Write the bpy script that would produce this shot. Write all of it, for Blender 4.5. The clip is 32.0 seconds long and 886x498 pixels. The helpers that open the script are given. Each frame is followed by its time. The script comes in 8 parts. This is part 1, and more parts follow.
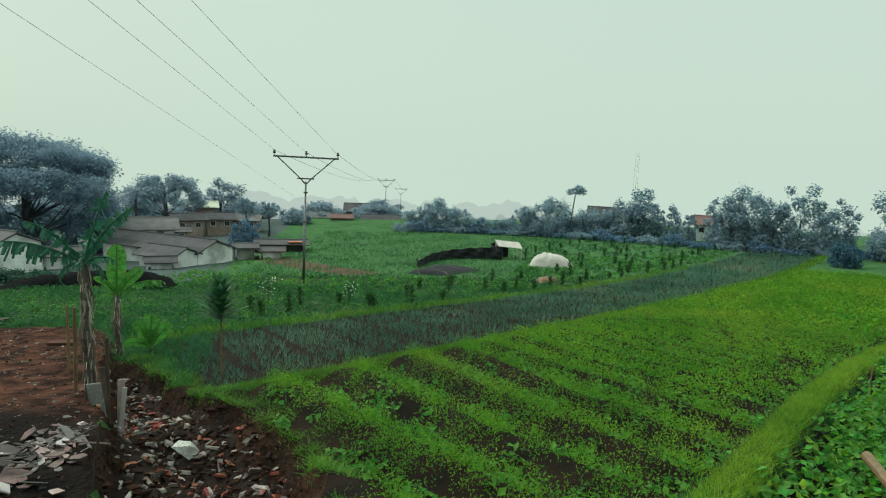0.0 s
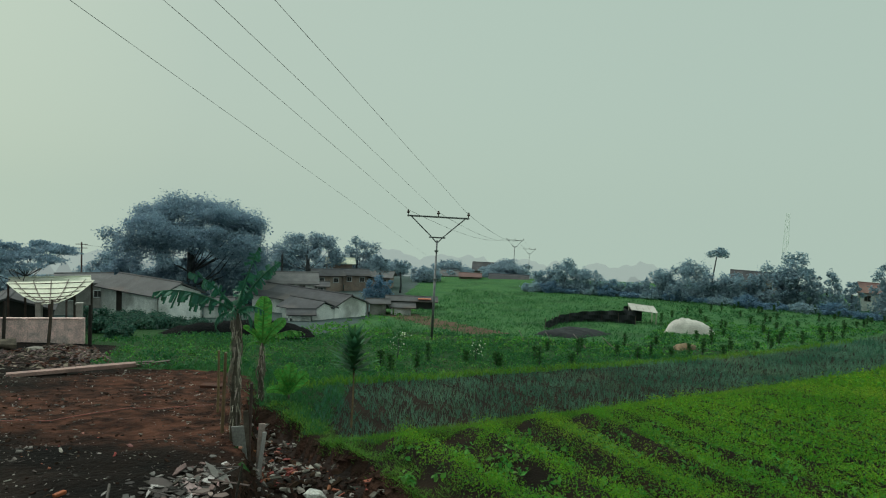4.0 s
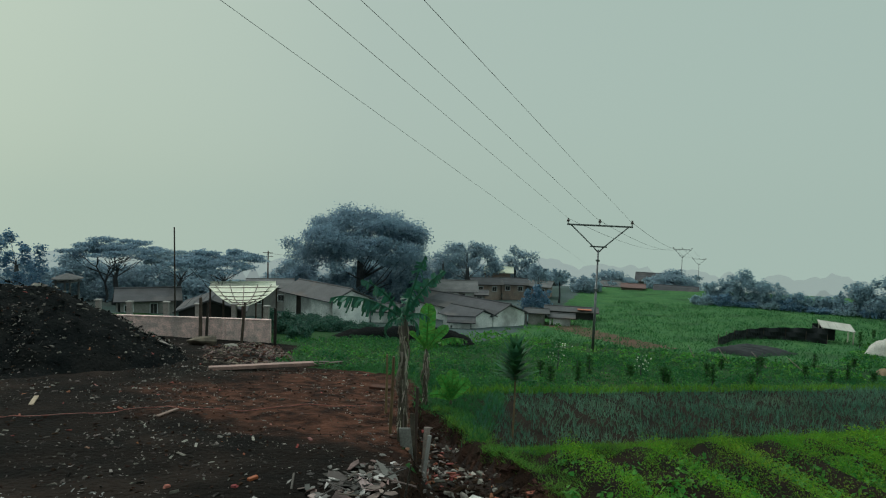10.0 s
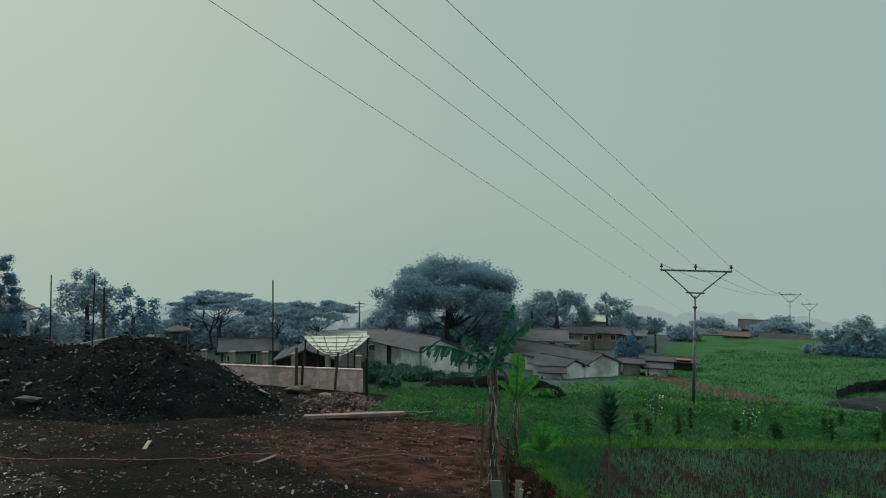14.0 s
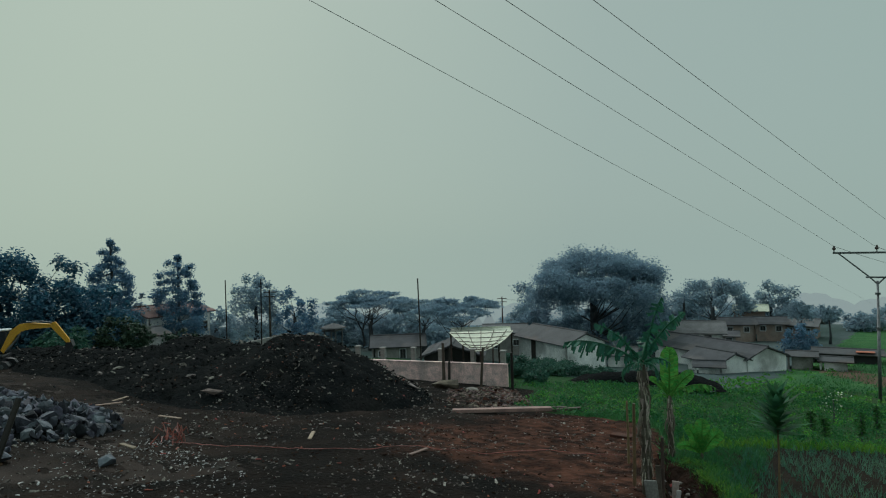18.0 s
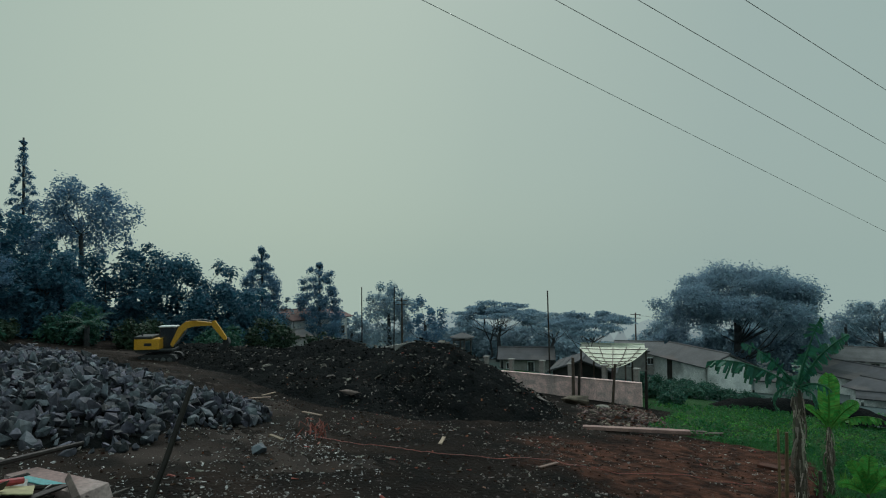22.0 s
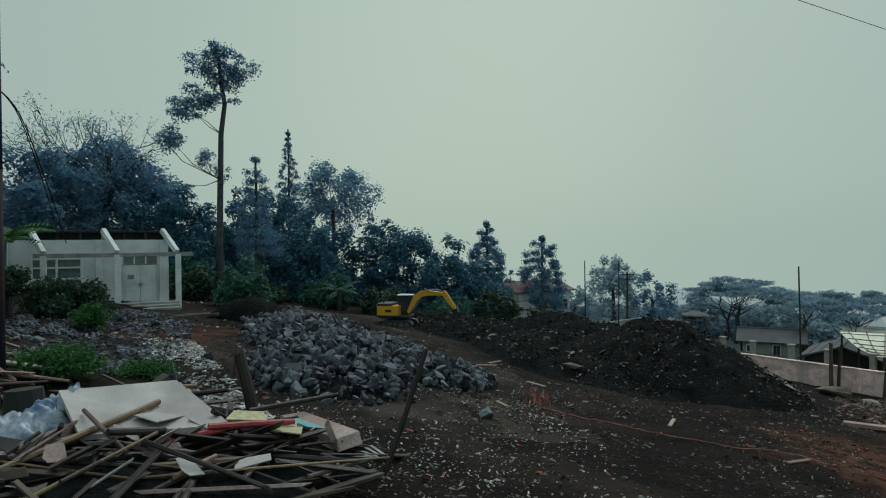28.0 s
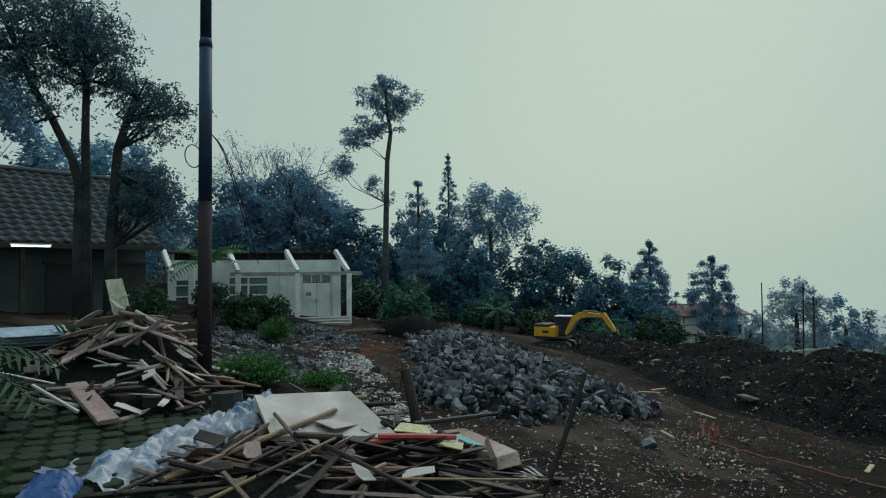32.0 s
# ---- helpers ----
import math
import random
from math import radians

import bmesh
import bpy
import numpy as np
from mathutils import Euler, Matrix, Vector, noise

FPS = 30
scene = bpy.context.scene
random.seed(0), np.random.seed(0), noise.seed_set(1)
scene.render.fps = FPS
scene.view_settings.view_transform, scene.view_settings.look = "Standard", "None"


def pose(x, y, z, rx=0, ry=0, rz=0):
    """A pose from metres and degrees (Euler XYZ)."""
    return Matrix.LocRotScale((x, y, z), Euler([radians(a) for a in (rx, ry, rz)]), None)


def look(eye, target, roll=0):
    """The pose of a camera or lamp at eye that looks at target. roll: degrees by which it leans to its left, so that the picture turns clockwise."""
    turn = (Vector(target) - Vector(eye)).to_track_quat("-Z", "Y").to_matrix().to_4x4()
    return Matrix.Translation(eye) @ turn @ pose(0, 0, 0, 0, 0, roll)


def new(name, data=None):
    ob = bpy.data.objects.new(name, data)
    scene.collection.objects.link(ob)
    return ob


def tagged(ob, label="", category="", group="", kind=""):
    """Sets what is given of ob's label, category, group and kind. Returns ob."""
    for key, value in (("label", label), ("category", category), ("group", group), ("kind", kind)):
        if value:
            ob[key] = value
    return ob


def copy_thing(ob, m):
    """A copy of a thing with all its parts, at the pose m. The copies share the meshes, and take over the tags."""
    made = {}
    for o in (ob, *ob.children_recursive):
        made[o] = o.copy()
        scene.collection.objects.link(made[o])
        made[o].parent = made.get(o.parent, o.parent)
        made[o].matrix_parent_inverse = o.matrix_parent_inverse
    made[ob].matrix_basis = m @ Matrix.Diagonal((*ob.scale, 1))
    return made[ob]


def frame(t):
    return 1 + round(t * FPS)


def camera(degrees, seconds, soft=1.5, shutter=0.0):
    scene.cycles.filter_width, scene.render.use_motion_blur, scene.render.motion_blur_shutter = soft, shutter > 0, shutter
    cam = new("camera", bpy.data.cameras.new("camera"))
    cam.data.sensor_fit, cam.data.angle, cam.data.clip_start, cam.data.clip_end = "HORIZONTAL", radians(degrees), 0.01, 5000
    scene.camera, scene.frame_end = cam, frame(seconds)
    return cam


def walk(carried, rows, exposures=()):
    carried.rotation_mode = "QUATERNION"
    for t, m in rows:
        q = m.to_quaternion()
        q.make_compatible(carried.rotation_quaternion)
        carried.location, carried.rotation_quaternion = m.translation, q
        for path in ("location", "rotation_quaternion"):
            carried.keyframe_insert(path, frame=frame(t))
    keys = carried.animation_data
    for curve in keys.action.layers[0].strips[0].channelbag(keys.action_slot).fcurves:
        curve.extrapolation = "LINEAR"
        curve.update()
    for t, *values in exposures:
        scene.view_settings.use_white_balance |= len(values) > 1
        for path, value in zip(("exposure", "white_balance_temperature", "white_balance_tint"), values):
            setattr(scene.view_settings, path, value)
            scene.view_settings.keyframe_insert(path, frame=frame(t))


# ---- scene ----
cam = camera(70.35, 32.0, soft=1.1)
PATH = [
    (0.0, 0.000, 0.000, 3.000, 81.452, -2.473, 0.372),
    (0.5, -0.019, 0.040, 2.979, 82.314, -2.563, 2.050),
    (1.0, -0.032, 0.057, 2.974, 83.065, -2.875, 3.571),
    (1.5, -0.031, 0.065, 2.977, 83.832, -2.837, 4.667),
    (2.0, -0.029, 0.068, 2.985, 84.170, -2.747, 6.477),
    (2.5, -0.038, 0.028, 2.988, 84.838, -2.546, 8.307),
    (3.0, -0.047, 0.015, 2.989, 85.633, -2.411, 9.696),
    (3.5, -0.041, 0.009, 2.982, 86.180, -2.500, 10.942),
    (5.5, -0.100, 0.088, 2.970, 86.644, -2.252, 14.693),
    (6.0, -0.111, 0.092, 2.963, 86.769, -2.146, 15.557),
    (6.5, -0.114, 0.079, 2.965, 86.476, -2.034, 16.702),
    (7.0, -0.127, 0.073, 2.963, 86.198, -1.899, 18.161),
    (7.5, -0.130, 0.071, 2.964, 86.324, -1.788, 19.152),
    (8.0, -0.129, 0.059, 2.970, 86.277, -1.835, 19.904),
    (8.5, -0.127, 0.048, 2.972, 86.579, -1.510, 21.165),
    (9.0, -0.140, 0.029, 2.974, 86.551, -1.439, 22.997),
    (9.5, -0.145, 0.023, 2.975, 86.534, -1.412, 25.101),
    (10.0, -0.148, 0.024, 2.974, 86.666, -1.799, 26.336),
    (10.5, -0.146, 0.033, 2.981, 86.874, -1.622, 28.076),
    (11.0, -0.139, 0.029, 2.981, 87.218, -1.400, 29.257),
    (11.5, -0.131, 0.018, 2.970, 87.283, -1.328, 29.932),
    (12.0, -0.139, 0.002, 2.983, 87.402, -0.914, 30.634),
    (12.5, -0.142, -0.010, 2.989, 88.008, -0.839, 31.479),
    (13.0, -0.122, -0.043, 2.998, 88.949, -0.784, 32.262),
    (13.5, -0.092, -0.072, 2.996, 90.012, -0.790, 33.282),
    (14.0, -0.072, -0.085, 2.985, 90.965, -0.545, 34.266),
    (14.5, -0.039, -0.094, 2.979, 92.769, -0.213, 35.837),
    (15.0, 0.009, -0.114, 2.980, 92.323, -0.923, 39.665),
    (15.5, 0.028, -0.109, 2.995, 91.452, 0.440, 40.381),
    (17.5, -0.017, -0.073, 3.016, 91.376, 1.945, 45.945),
    (18.0, -0.044, -0.085, 3.017, 90.605, 1.817, 47.024),
    (18.5, -0.069, -0.114, 2.998, 90.413, 2.003, 48.705),
    (19.0, -0.057, -0.135, 2.998, 91.233, 1.863, 50.784),
    (19.5, -0.057, -0.175, 2.994, 91.942, 1.468, 51.630),
    (20.0, -0.047, -0.218, 2.965, 91.687, 1.406, 53.174),
    (20.5, -0.038, -0.233, 2.963, 92.044, 1.115, 55.145),
    (21.0, -0.078, -0.205, 2.967, 92.121, 0.810, 56.635),
    (21.5, -0.037, -0.225, 2.972, 91.667, 0.494, 57.858),
    (22.0, -0.028, -0.222, 2.979, 91.937, 0.594, 58.677),
    (22.5, -0.030, -0.219, 2.982, 91.149, 0.637, 60.423),
    (23.0, -0.027, -0.218, 2.986, 90.903, 0.893, 61.856),
    (23.5, -0.035, -0.218, 2.995, 91.469, 0.397, 63.926),
    (24.0, -0.031, -0.222, 2.997, 91.277, 0.502, 65.350),
    (24.5, -0.044, -0.225, 2.998, 91.140, 0.209, 67.013),
    (25.0, -0.072, -0.211, 2.996, 90.829, -0.112, 69.347),
    (25.5, -0.072, -0.231, 2.991, 90.321, 0.160, 70.486),
    (27.5, -0.077, -0.219, 2.964, 89.455, 0.300, 77.461),
    (28.0, -0.066, -0.223, 2.972, 89.719, 0.606, 78.732),
    (28.5, -0.056, -0.219, 2.981, 90.376, 0.604, 79.800),
    (29.0, -0.012, -0.244, 2.992, 91.126, 0.200, 81.510),
    (29.5, 0.026, -0.249, 3.000, 91.517, -0.243, 83.152),
    (30.0, 0.070, -0.254, 3.007, 91.480, -0.414, 84.692),
    (30.5, 0.111, -0.261, 3.011, 91.769, -0.090, 86.905),
    (31.0, 0.129, -0.263, 3.026, 91.762, -0.233, 88.414),
    (31.5, 0.144, -0.264, 3.026, 91.768, 0.133, 89.957),
    (32.0, 0.164, -0.274, 3.028, 91.609, 0.380, 92.932),
]
walk(cam, [(t, pose(x, y, z, rx, ry, rz)) for t, x, y, z, rx, ry, rz in PATH],
     [(0.0, 0.42, 6480, 11), (1.6, 0.37, 6450, 11), (3.0, 0.13, 6400, 10.5), (7.0, -0.10, 6250, 11), (13.0, -0.28, 6080, 11.5), (19.0, -0.42, 5920, 12), (25.0, -0.42, 5900, 12),
      (32.0, -0.15, 5920, 11.8)])

# ---- light: overcast morning mist, the sun low behind it ----
SUN_AZ, SUN_EL = -62.0, 46.0


def toward(az, el=0.0):
    a, e = radians(az), radians(el)
    return Vector((math.sin(a) * math.cos(e), math.cos(a) * math.cos(e), math.sin(e)))


def make_world():
    w = bpy.data.worlds.new("misty_sky")
    scene.world = w
    w.use_nodes = True
    nt = w.node_tree
    n, link = nt.nodes, nt.links.new
    n.clear()
    out, bg = n.new("ShaderNodeOutputWorld"), n.new("ShaderNodeBackground")
    sky = n.new("ShaderNodeTexSky")
    sky.sky_type, sky.sun_disc = "NISHITA", False
    sky.sun_elevation, sky.sun_rotation = radians(SUN_EL), radians(SUN_AZ)
    sky.air_density, sky.dust_density = 1.0, 6.0
    scale = n.new("ShaderNodeMix")
    scale.data_type, scale.blend_type = "RGBA", "MULTIPLY"
    scale.inputs[0].default_value = 1.0
    link(sky.outputs[0], scale.inputs[6])
    scale.inputs[7].default_value = (0.07, 0.07, 0.07, 1)
    # the mist: brightest round the hidden sun, greyer away from it
    co, dot = n.new("ShaderNodeTexCoord"), n.new("ShaderNodeVectorMath")
    dot.operation = "DOT_PRODUCT"
    link(co.outputs["Generated"], dot.inputs[0])
    dot.inputs[1].default_value = toward(-78.0, 13.0)
    ramp = n.new("ShaderNodeValToRGB")
    el = ramp.color_ramp.elements
    el[0].position, el[0].color = 0.0, (0.455, 0.575, 0.485, 1)
    el[1].position, el[1].color = 1.0, (0.585, 0.69, 0.525, 1)
    for p, c in ((0.35, (0.46, 0.58, 0.485, 1)), (0.72, (0.468, 0.578, 0.482, 1)), (0.92, (0.52, 0.628, 0.497, 1))):
        e = el.new(p)
        e.color = c
    link(dot.outputs["Value"], ramp.inputs[0])
    mixer = n.new("ShaderNodeMix")
    mixer.data_type = "RGBA"
    mixer.inputs[0].default_value = 0.93
    link(scale.outputs[2], mixer.inputs[6])
    link(ramp.outputs[0], mixer.inputs[7])
    # an overcast sky brightens towards the zenith
    sep, rise = n.new("ShaderNodeSeparateXYZ"), n.new("ShaderNodeMapRange")
    link(co.outputs["Generated"], sep.inputs[0])
    link(sep.outputs[2], rise.inputs[0])
    rise.interpolation_type = "SMOOTHSTEP"
    for i, v in enumerate((0.40, 1.0, 1.0, 2.1)):
        rise.inputs[i + 1].default_value = v
    link(rise.outputs[0], bg.inputs[1])
    link(mixer.outputs[2], bg.inputs[0])
    link(bg.outputs[0], out.inputs[0])


make_world()
sun = new("sun", bpy.data.lights.new("sun", "SUN"))
sun.data.energy, sun.data.angle, sun.data.color = 1.5, radians(40), (1.0, 0.97, 0.88)
sun.matrix_world = look(toward(SUN_AZ, SUN_EL) * 100, (0, 0, 0))

# ---- materials ----
def mat(name, a, b, scale=4.0, rough=0.8, fine=40.0, bump=0.3, dist=0.02, spec=0.3, metal=0.0, third=None, vary=0.0, island=0.0, thin=0.0,
        stain=0.5, coat=0.0):
    """Two tones mixed by coarse noise, a third by stains, fine grain in value and relief. thin: light let through, for leaves."""
    m = bpy.data.materials.new(name)
    m.use_nodes = True
    nt = m.node_tree
    n, link = nt.nodes, nt.links.new
    bsdf = n["Principled BSDF"]
    co = n.new("ShaderNodeTexCoord")

    def noise_tex(s, detail):
        t = n.new("ShaderNodeTexNoise")
        t.inputs["Scale"].default_value, t.inputs["Detail"].default_value = s, detail
        link(co.outputs["Object"], t.inputs["Vector"])
        return t

    def mixed(kind, fac, x, y):
        k = n.new("ShaderNodeMix")
        k.data_type, k.blend_type = "RGBA", kind
        for sock, v in ((k.inputs[0], fac), (k.inputs[6], x), (k.inputs[7], y)):
            if isinstance(v, (int, float)):
                sock.default_value = v
            elif isinstance(v, tuple):
                sock.default_value = (*v, 1)
            else:
                link(v, sock)
        return k.outputs[2]

    def ranged(src, lo, hi, to_lo=0.0, to_hi=1.0):
        r = n.new("ShaderNodeMapRange")
        link(src, r.inputs[0])
        for i, v in enumerate((lo, hi, to_lo, to_hi)):
            r.inputs[i + 1].default_value = v
        return r.outputs[0]

    coarse, grain = noise_tex(scale, 5.0), noise_tex(fine, 4.0)
    col = mixed("MIX", ranged(coarse.outputs[0], 0.36, 0.64), a, b)
    if third:
        st = noise_tex(scale * 0.37, 7.0)
        col = mixed("MIX", ranged(st.outputs[0], 0.52, 0.66, 0.0, stain), col, third)
    g = ranged(grain.outputs[0], 0.3, 0.7, 0.72, 1.25)
    gv = n.new("ShaderNodeCombineColor")
    for i in range(3):
        link(g, gv.inputs[i])
    col = mixed("MULTIPLY", 1.0, col, gv.outputs[0])
    if vary or island:
        src = n.new("ShaderNodeObjectInfo").outputs["Random"] if vary else n.new("ShaderNodeNewGeometry").outputs["Random Per Island"]
        k = vary or island
        hsv = n.new("ShaderNodeHueSaturation")
        link(ranged(src, 0, 1, 1 - k, 1 + k), hsv.inputs["Value"])
        mul = n.new("ShaderNodeMath")
        mul.operation = "FRACT"
        mul2 = n.new("ShaderNodeMath")
        mul2.operation = "MULTIPLY"
        link(src, mul2.inputs[0])
        mul2.inputs[1].default_value = 7.3
        link(mul2.outputs[0], mul.inputs[0])
        link(ranged(mul.outputs[0], 0, 1, 0.5 - 0.03 * k / 0.3, 0.5 + 0.02 * k / 0.3), hsv.inputs["Hue"])
        link(col, hsv.inputs["Color"])
        col = hsv.outputs[0]
    link(col, bsdf.inputs["Base Color"])
    link(ranged(grain.outputs[0], 0.3, 0.7, max(rough - 0.12, 0.03), min(rough + 0.12, 1)), bsdf.inputs["Roughness"])
    bsdf.inputs["Specular IOR Level"].default_value = spec
    bsdf.inputs["Metallic"].default_value = metal
    bsdf.inputs["Coat Weight"].default_value = coat
    if bump:
        bp = n.new("ShaderNodeBump")
        bp.inputs["Strength"].default_value, bp.inputs["Distance"].default_value = bump, dist
        link(grain.outputs[0], bp.inputs["Height"])
        link(bp.outputs[0], bsdf.inputs["Normal"])
    if thin:
        tr, ms = n.new("ShaderNodeBsdfTranslucent"), n.new("ShaderNodeMixShader")
        link(col, tr.inputs[0])
        ms.inputs[0].default_value = thin
        link(bsdf.outputs[0], ms.inputs[1])
        link(tr.outputs[0], ms.inputs[2])
        link(ms.outputs[0], n["Material Output"].inputs[0])
    return m


def leafy(name, a, b, third=None, rough=0.55, thin=0.35, island=0.3, haze_sheen=0.0):
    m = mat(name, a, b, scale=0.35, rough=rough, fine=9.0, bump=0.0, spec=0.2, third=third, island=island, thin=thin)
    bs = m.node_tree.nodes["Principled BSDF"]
    # blue-tinted sheen, an added veil of haze on tree leaves
    bs.inputs["Sheen Weight"].default_value, bs.inputs["Sheen Roughness"].default_value = haze_sheen, 0.6
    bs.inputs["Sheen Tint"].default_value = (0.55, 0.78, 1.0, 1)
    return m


M = {
    "yard": mat("dark_wet_soil", (0.0050, 0.0047, 0.0045), (0.0115, 0.0085, 0.0073), 0.9, 0.95, 9, 1.0, 0.10, third=(0.030, 0.021, 0.0175), stain=0.75, spec=0.05),
    "yard_red": mat("red_brown_soil", (0.060, 0.027, 0.0185), (0.016, 0.009, 0.0072), 1.1, 0.95, 11, 1.0, 0.10, third=(0.105, 0.054, 0.04), spec=0.05),
    "mound": mat("black_loose_soil", (0.0055, 0.007, 0.008), (0.0095, 0.011, 0.0115), 1.8, 0.95, 8, 1.0, 0.14, third=(0.013, 0.0125, 0.012), spec=0.03),
    "bed": mat("field_soil", (0.019, 0.0122, 0.0082), (0.0075, 0.0055, 0.0042), 1.3, 0.9, 22, 0.9, 0.04, spec=0.08),
    "grass": mat("short_grass", (0.012, 0.045, 0.014), (0.022, 0.068, 0.018), 0.35, 0.9, 30, 0.8, 0.05, third=(0.045, 0.06, 0.022), spec=0.1),
    "grass_far": mat("meadow", (0.05, 0.135, 0.055), (0.07, 0.165, 0.06), 0.6, 0.95, 9, 1.0, 0.2, third=(0.03, 0.06, 0.032), spec=0.05),
    "ploughed": mat("dry_ploughed_soil", (0.13, 0.085, 0.065), (0.09, 0.06, 0.045), 1.2, 0.95, 12, 0.8, 0.05, third=(0.06, 0.09, 0.04), spec=0.05),
    "mud": mat("wet_mud", (0.010, 0.007, 0.006), (0.022, 0.013, 0.010), 2.0, 0.75, 14, 0.9, 0.06, spec=0.1),
    "slope": mat("cut_red_earth", (0.012, 0.008, 0.006), (0.034, 0.018, 0.013), 2.6, 0.95, 9, 1.0, 0.14, third=(0.075, 0.038, 0.027), spec=0.05),
    "gravel": mat("brown_gravel_ground", (0.022, 0.0155, 0.0125), (0.009, 0.0078, 0.0072), 1.2, 0.85, 26, 1.0, 0.03, third=(0.07, 0.055, 0.05), spec=0.05),
    "moss": mat("dark_moss", (0.008, 0.018, 0.008), (0.013, 0.024, 0.010), 1.2, 0.95, 20, 0.8, 0.03, third=(0.009, 0.007, 0.006), spec=0.04),
    # grey-blue tone of the far ground is haze put into the colour
    "village": mat("hazed_village_ground", (0.075, 0.10, 0.105), (0.05, 0.075, 0.07), 0.12, 0.95, 5, 0.6, 0.05, third=(0.09, 0.085, 0.08), spec=0.05),
    "cobble": mat("mossy_paving_stone", (0.013, 0.020, 0.014), (0.008, 0.016, 0.008), 2.5, 0.85, 30, 0.6, 0.01, vary=0.25),
    "bark": mat("grey_bark", (0.072, 0.076, 0.084), (0.038, 0.042, 0.048), 2.5, 0.9, 22, 0.8, 0.03),
    "plaster": mat("stained_white_plaster", (0.80, 0.80, 0.80), (0.62, 0.63, 0.64), 1.1, 0.85, 25, 0.4, 0.01, third=(0.26, 0.26, 0.26), stain=0.75),
    "paint_white": mat("white_paint", (0.66, 0.69, 0.71), (0.52, 0.55, 0.58), 1.2, 0.6, 30, 0.2, 0.01, third=(0.4, 0.41, 0.41)),
    "pinkwall": mat("faded_pink_white_render", (0.86, 0.60, 0.58), (0.60, 0.42, 0.41), 3.2, 0.9, 18, 0.5, 0.02, third=(0.30, 0.26, 0.255), stain=0.6),
    "tile": mat("dark_clay_roof_tile", (0.062, 0.063, 0.074), (0.044, 0.045, 0.053), 1.0, 0.8, 14, 0.5, 0.02, third=(0.13, 0.115, 0.11), vary=0.2),
    # paler, greyer copy of the tile: mist put into the roof colour
    "pale_tile": mat("haze_paled_roof_tile", (0.15, 0.147, 0.156), (0.11, 0.108, 0.115), 1.0, 0.8, 14, 0.5, 0.02, vary=0.2),
    "redtile": mat("faded_clay_roof_tile", (0.17, 0.098, 0.09), (0.13, 0.08, 0.075), 1.0, 0.8, 14, 0.5, 0.02, vary=0.15),
    "sheet": mat("weathered_roof_sheet", (0.098, 0.098, 0.106), (0.070, 0.070, 0.076), 0.7, 0.7, 10, 0.3, 0.01, third=(0.17, 0.12, 0.10), spec=0.1),
    "brown_wall": mat("brown_brick_and_render_wall", (0.30, 0.22, 0.19), (0.22, 0.17, 0.15), 1.2, 0.9, 20, 0.4, 0.01, third=(0.38, 0.33, 0.30)),
    "orange_sheet": mat("orange_roof_sheet", (0.42, 0.13, 0.07), (0.34, 0.11, 0.07), 1.2, 0.7, 14, 0.2, 0.01),
    "pale_sheet": mat("cream_plastic_sheet", (0.62, 0.63, 0.50), (0.5, 0.52, 0.42), 0.9, 0.5, 12, 0.2, 0.01, third=(0.36, 0.36, 0.3)),
    "steel": mat("galvanised_steel", (0.18, 0.19, 0.20), (0.11, 0.115, 0.12), 3.0, 0.5, 25, 0.2, 0.004, metal=0.6),
    "wire": mat("aluminium_cable", (0.12, 0.125, 0.13), (0.09, 0.095, 0.10), 3.0, 0.6, 25, 0.0),
    "ceramic": mat("brown_insulator", (0.06, 0.04, 0.035), (0.04, 0.03, 0.03), 3.0, 0.25, 25, 0.0, spec=0.5),
    "darkpole": mat("rusty_dark_steel", (0.020, 0.022, 0.034), (0.030, 0.016, 0.014), 1.6, 0.8, 25, 0.3, 0.003, third=(0.060, 0.022, 0.014), stain=0.85, spec=0.1),
    "bluepole": mat("dark_blue_painted_steel", (0.012, 0.03, 0.07), (0.018, 0.04, 0.09), 1.6, 0.6, 25, 0.2, 0.003, third=(0.045, 0.025, 0.022), stain=0.4, spec=0.2),
    "stone": mat("grey_quarry_stone", (0.095, 0.098, 0.13), (0.016, 0.018, 0.027), 1.6, 0.7, 14, 0.8, 0.03, third=(0.12, 0.125, 0.155), vary=0.65),
    "litter": mat("pale_rubble", (0.27, 0.245, 0.225), (0.085, 0.07, 0.06), 3.0, 0.8, 30, 0.4, 0.01, island=0.6),
    "brick": mat("broken_red_brick", (0.30, 0.095, 0.055), (0.20, 0.07, 0.045), 3.0, 0.9, 30, 0.6, 0.01, island=0.3, third=(0.4, 0.3, 0.25)),
    "wood": mat("weathered_wood", (0.095, 0.068, 0.054), (0.045, 0.033, 0.028), 2.0, 0.7, 28, 0.5, 0.01, vary=0.5, third=(0.2, 0.17, 0.155)),
    "pale_wood": mat("pale_sawn_wood", (0.28, 0.20, 0.155), (0.19, 0.135, 0.11), 2.0, 0.75, 28, 0.4, 0.01, vary=0.4, third=(0.09, 0.065, 0.05)),
    "dark_wood": mat("dark_wet_wood", (0.034, 0.026, 0.023), (0.016, 0.012, 0.012), 2.0, 0.6, 28, 0.5, 0.01, vary=0.45, third=(0.06, 0.05, 0.045)),
    "bamboo": mat("dry_bamboo", (0.20, 0.135, 0.075), (0.12, 0.08, 0.05), 2.0, 0.55, 20, 0.2, 0.005, vary=0.3),
    # near-black fill: painted shade of openings, own black of wires and drum
    "dark": mat("interior_shade_and_black", (0.02, 0.02, 0.022), (0.03, 0.03, 0.032), 1.0, 0.8, 10, 0.2),
    "net": mat("black_shade_net", (0.011, 0.014, 0.017), (0.02, 0.023, 0.027), 1.5, 0.9, 60, 0.4, 0.01),
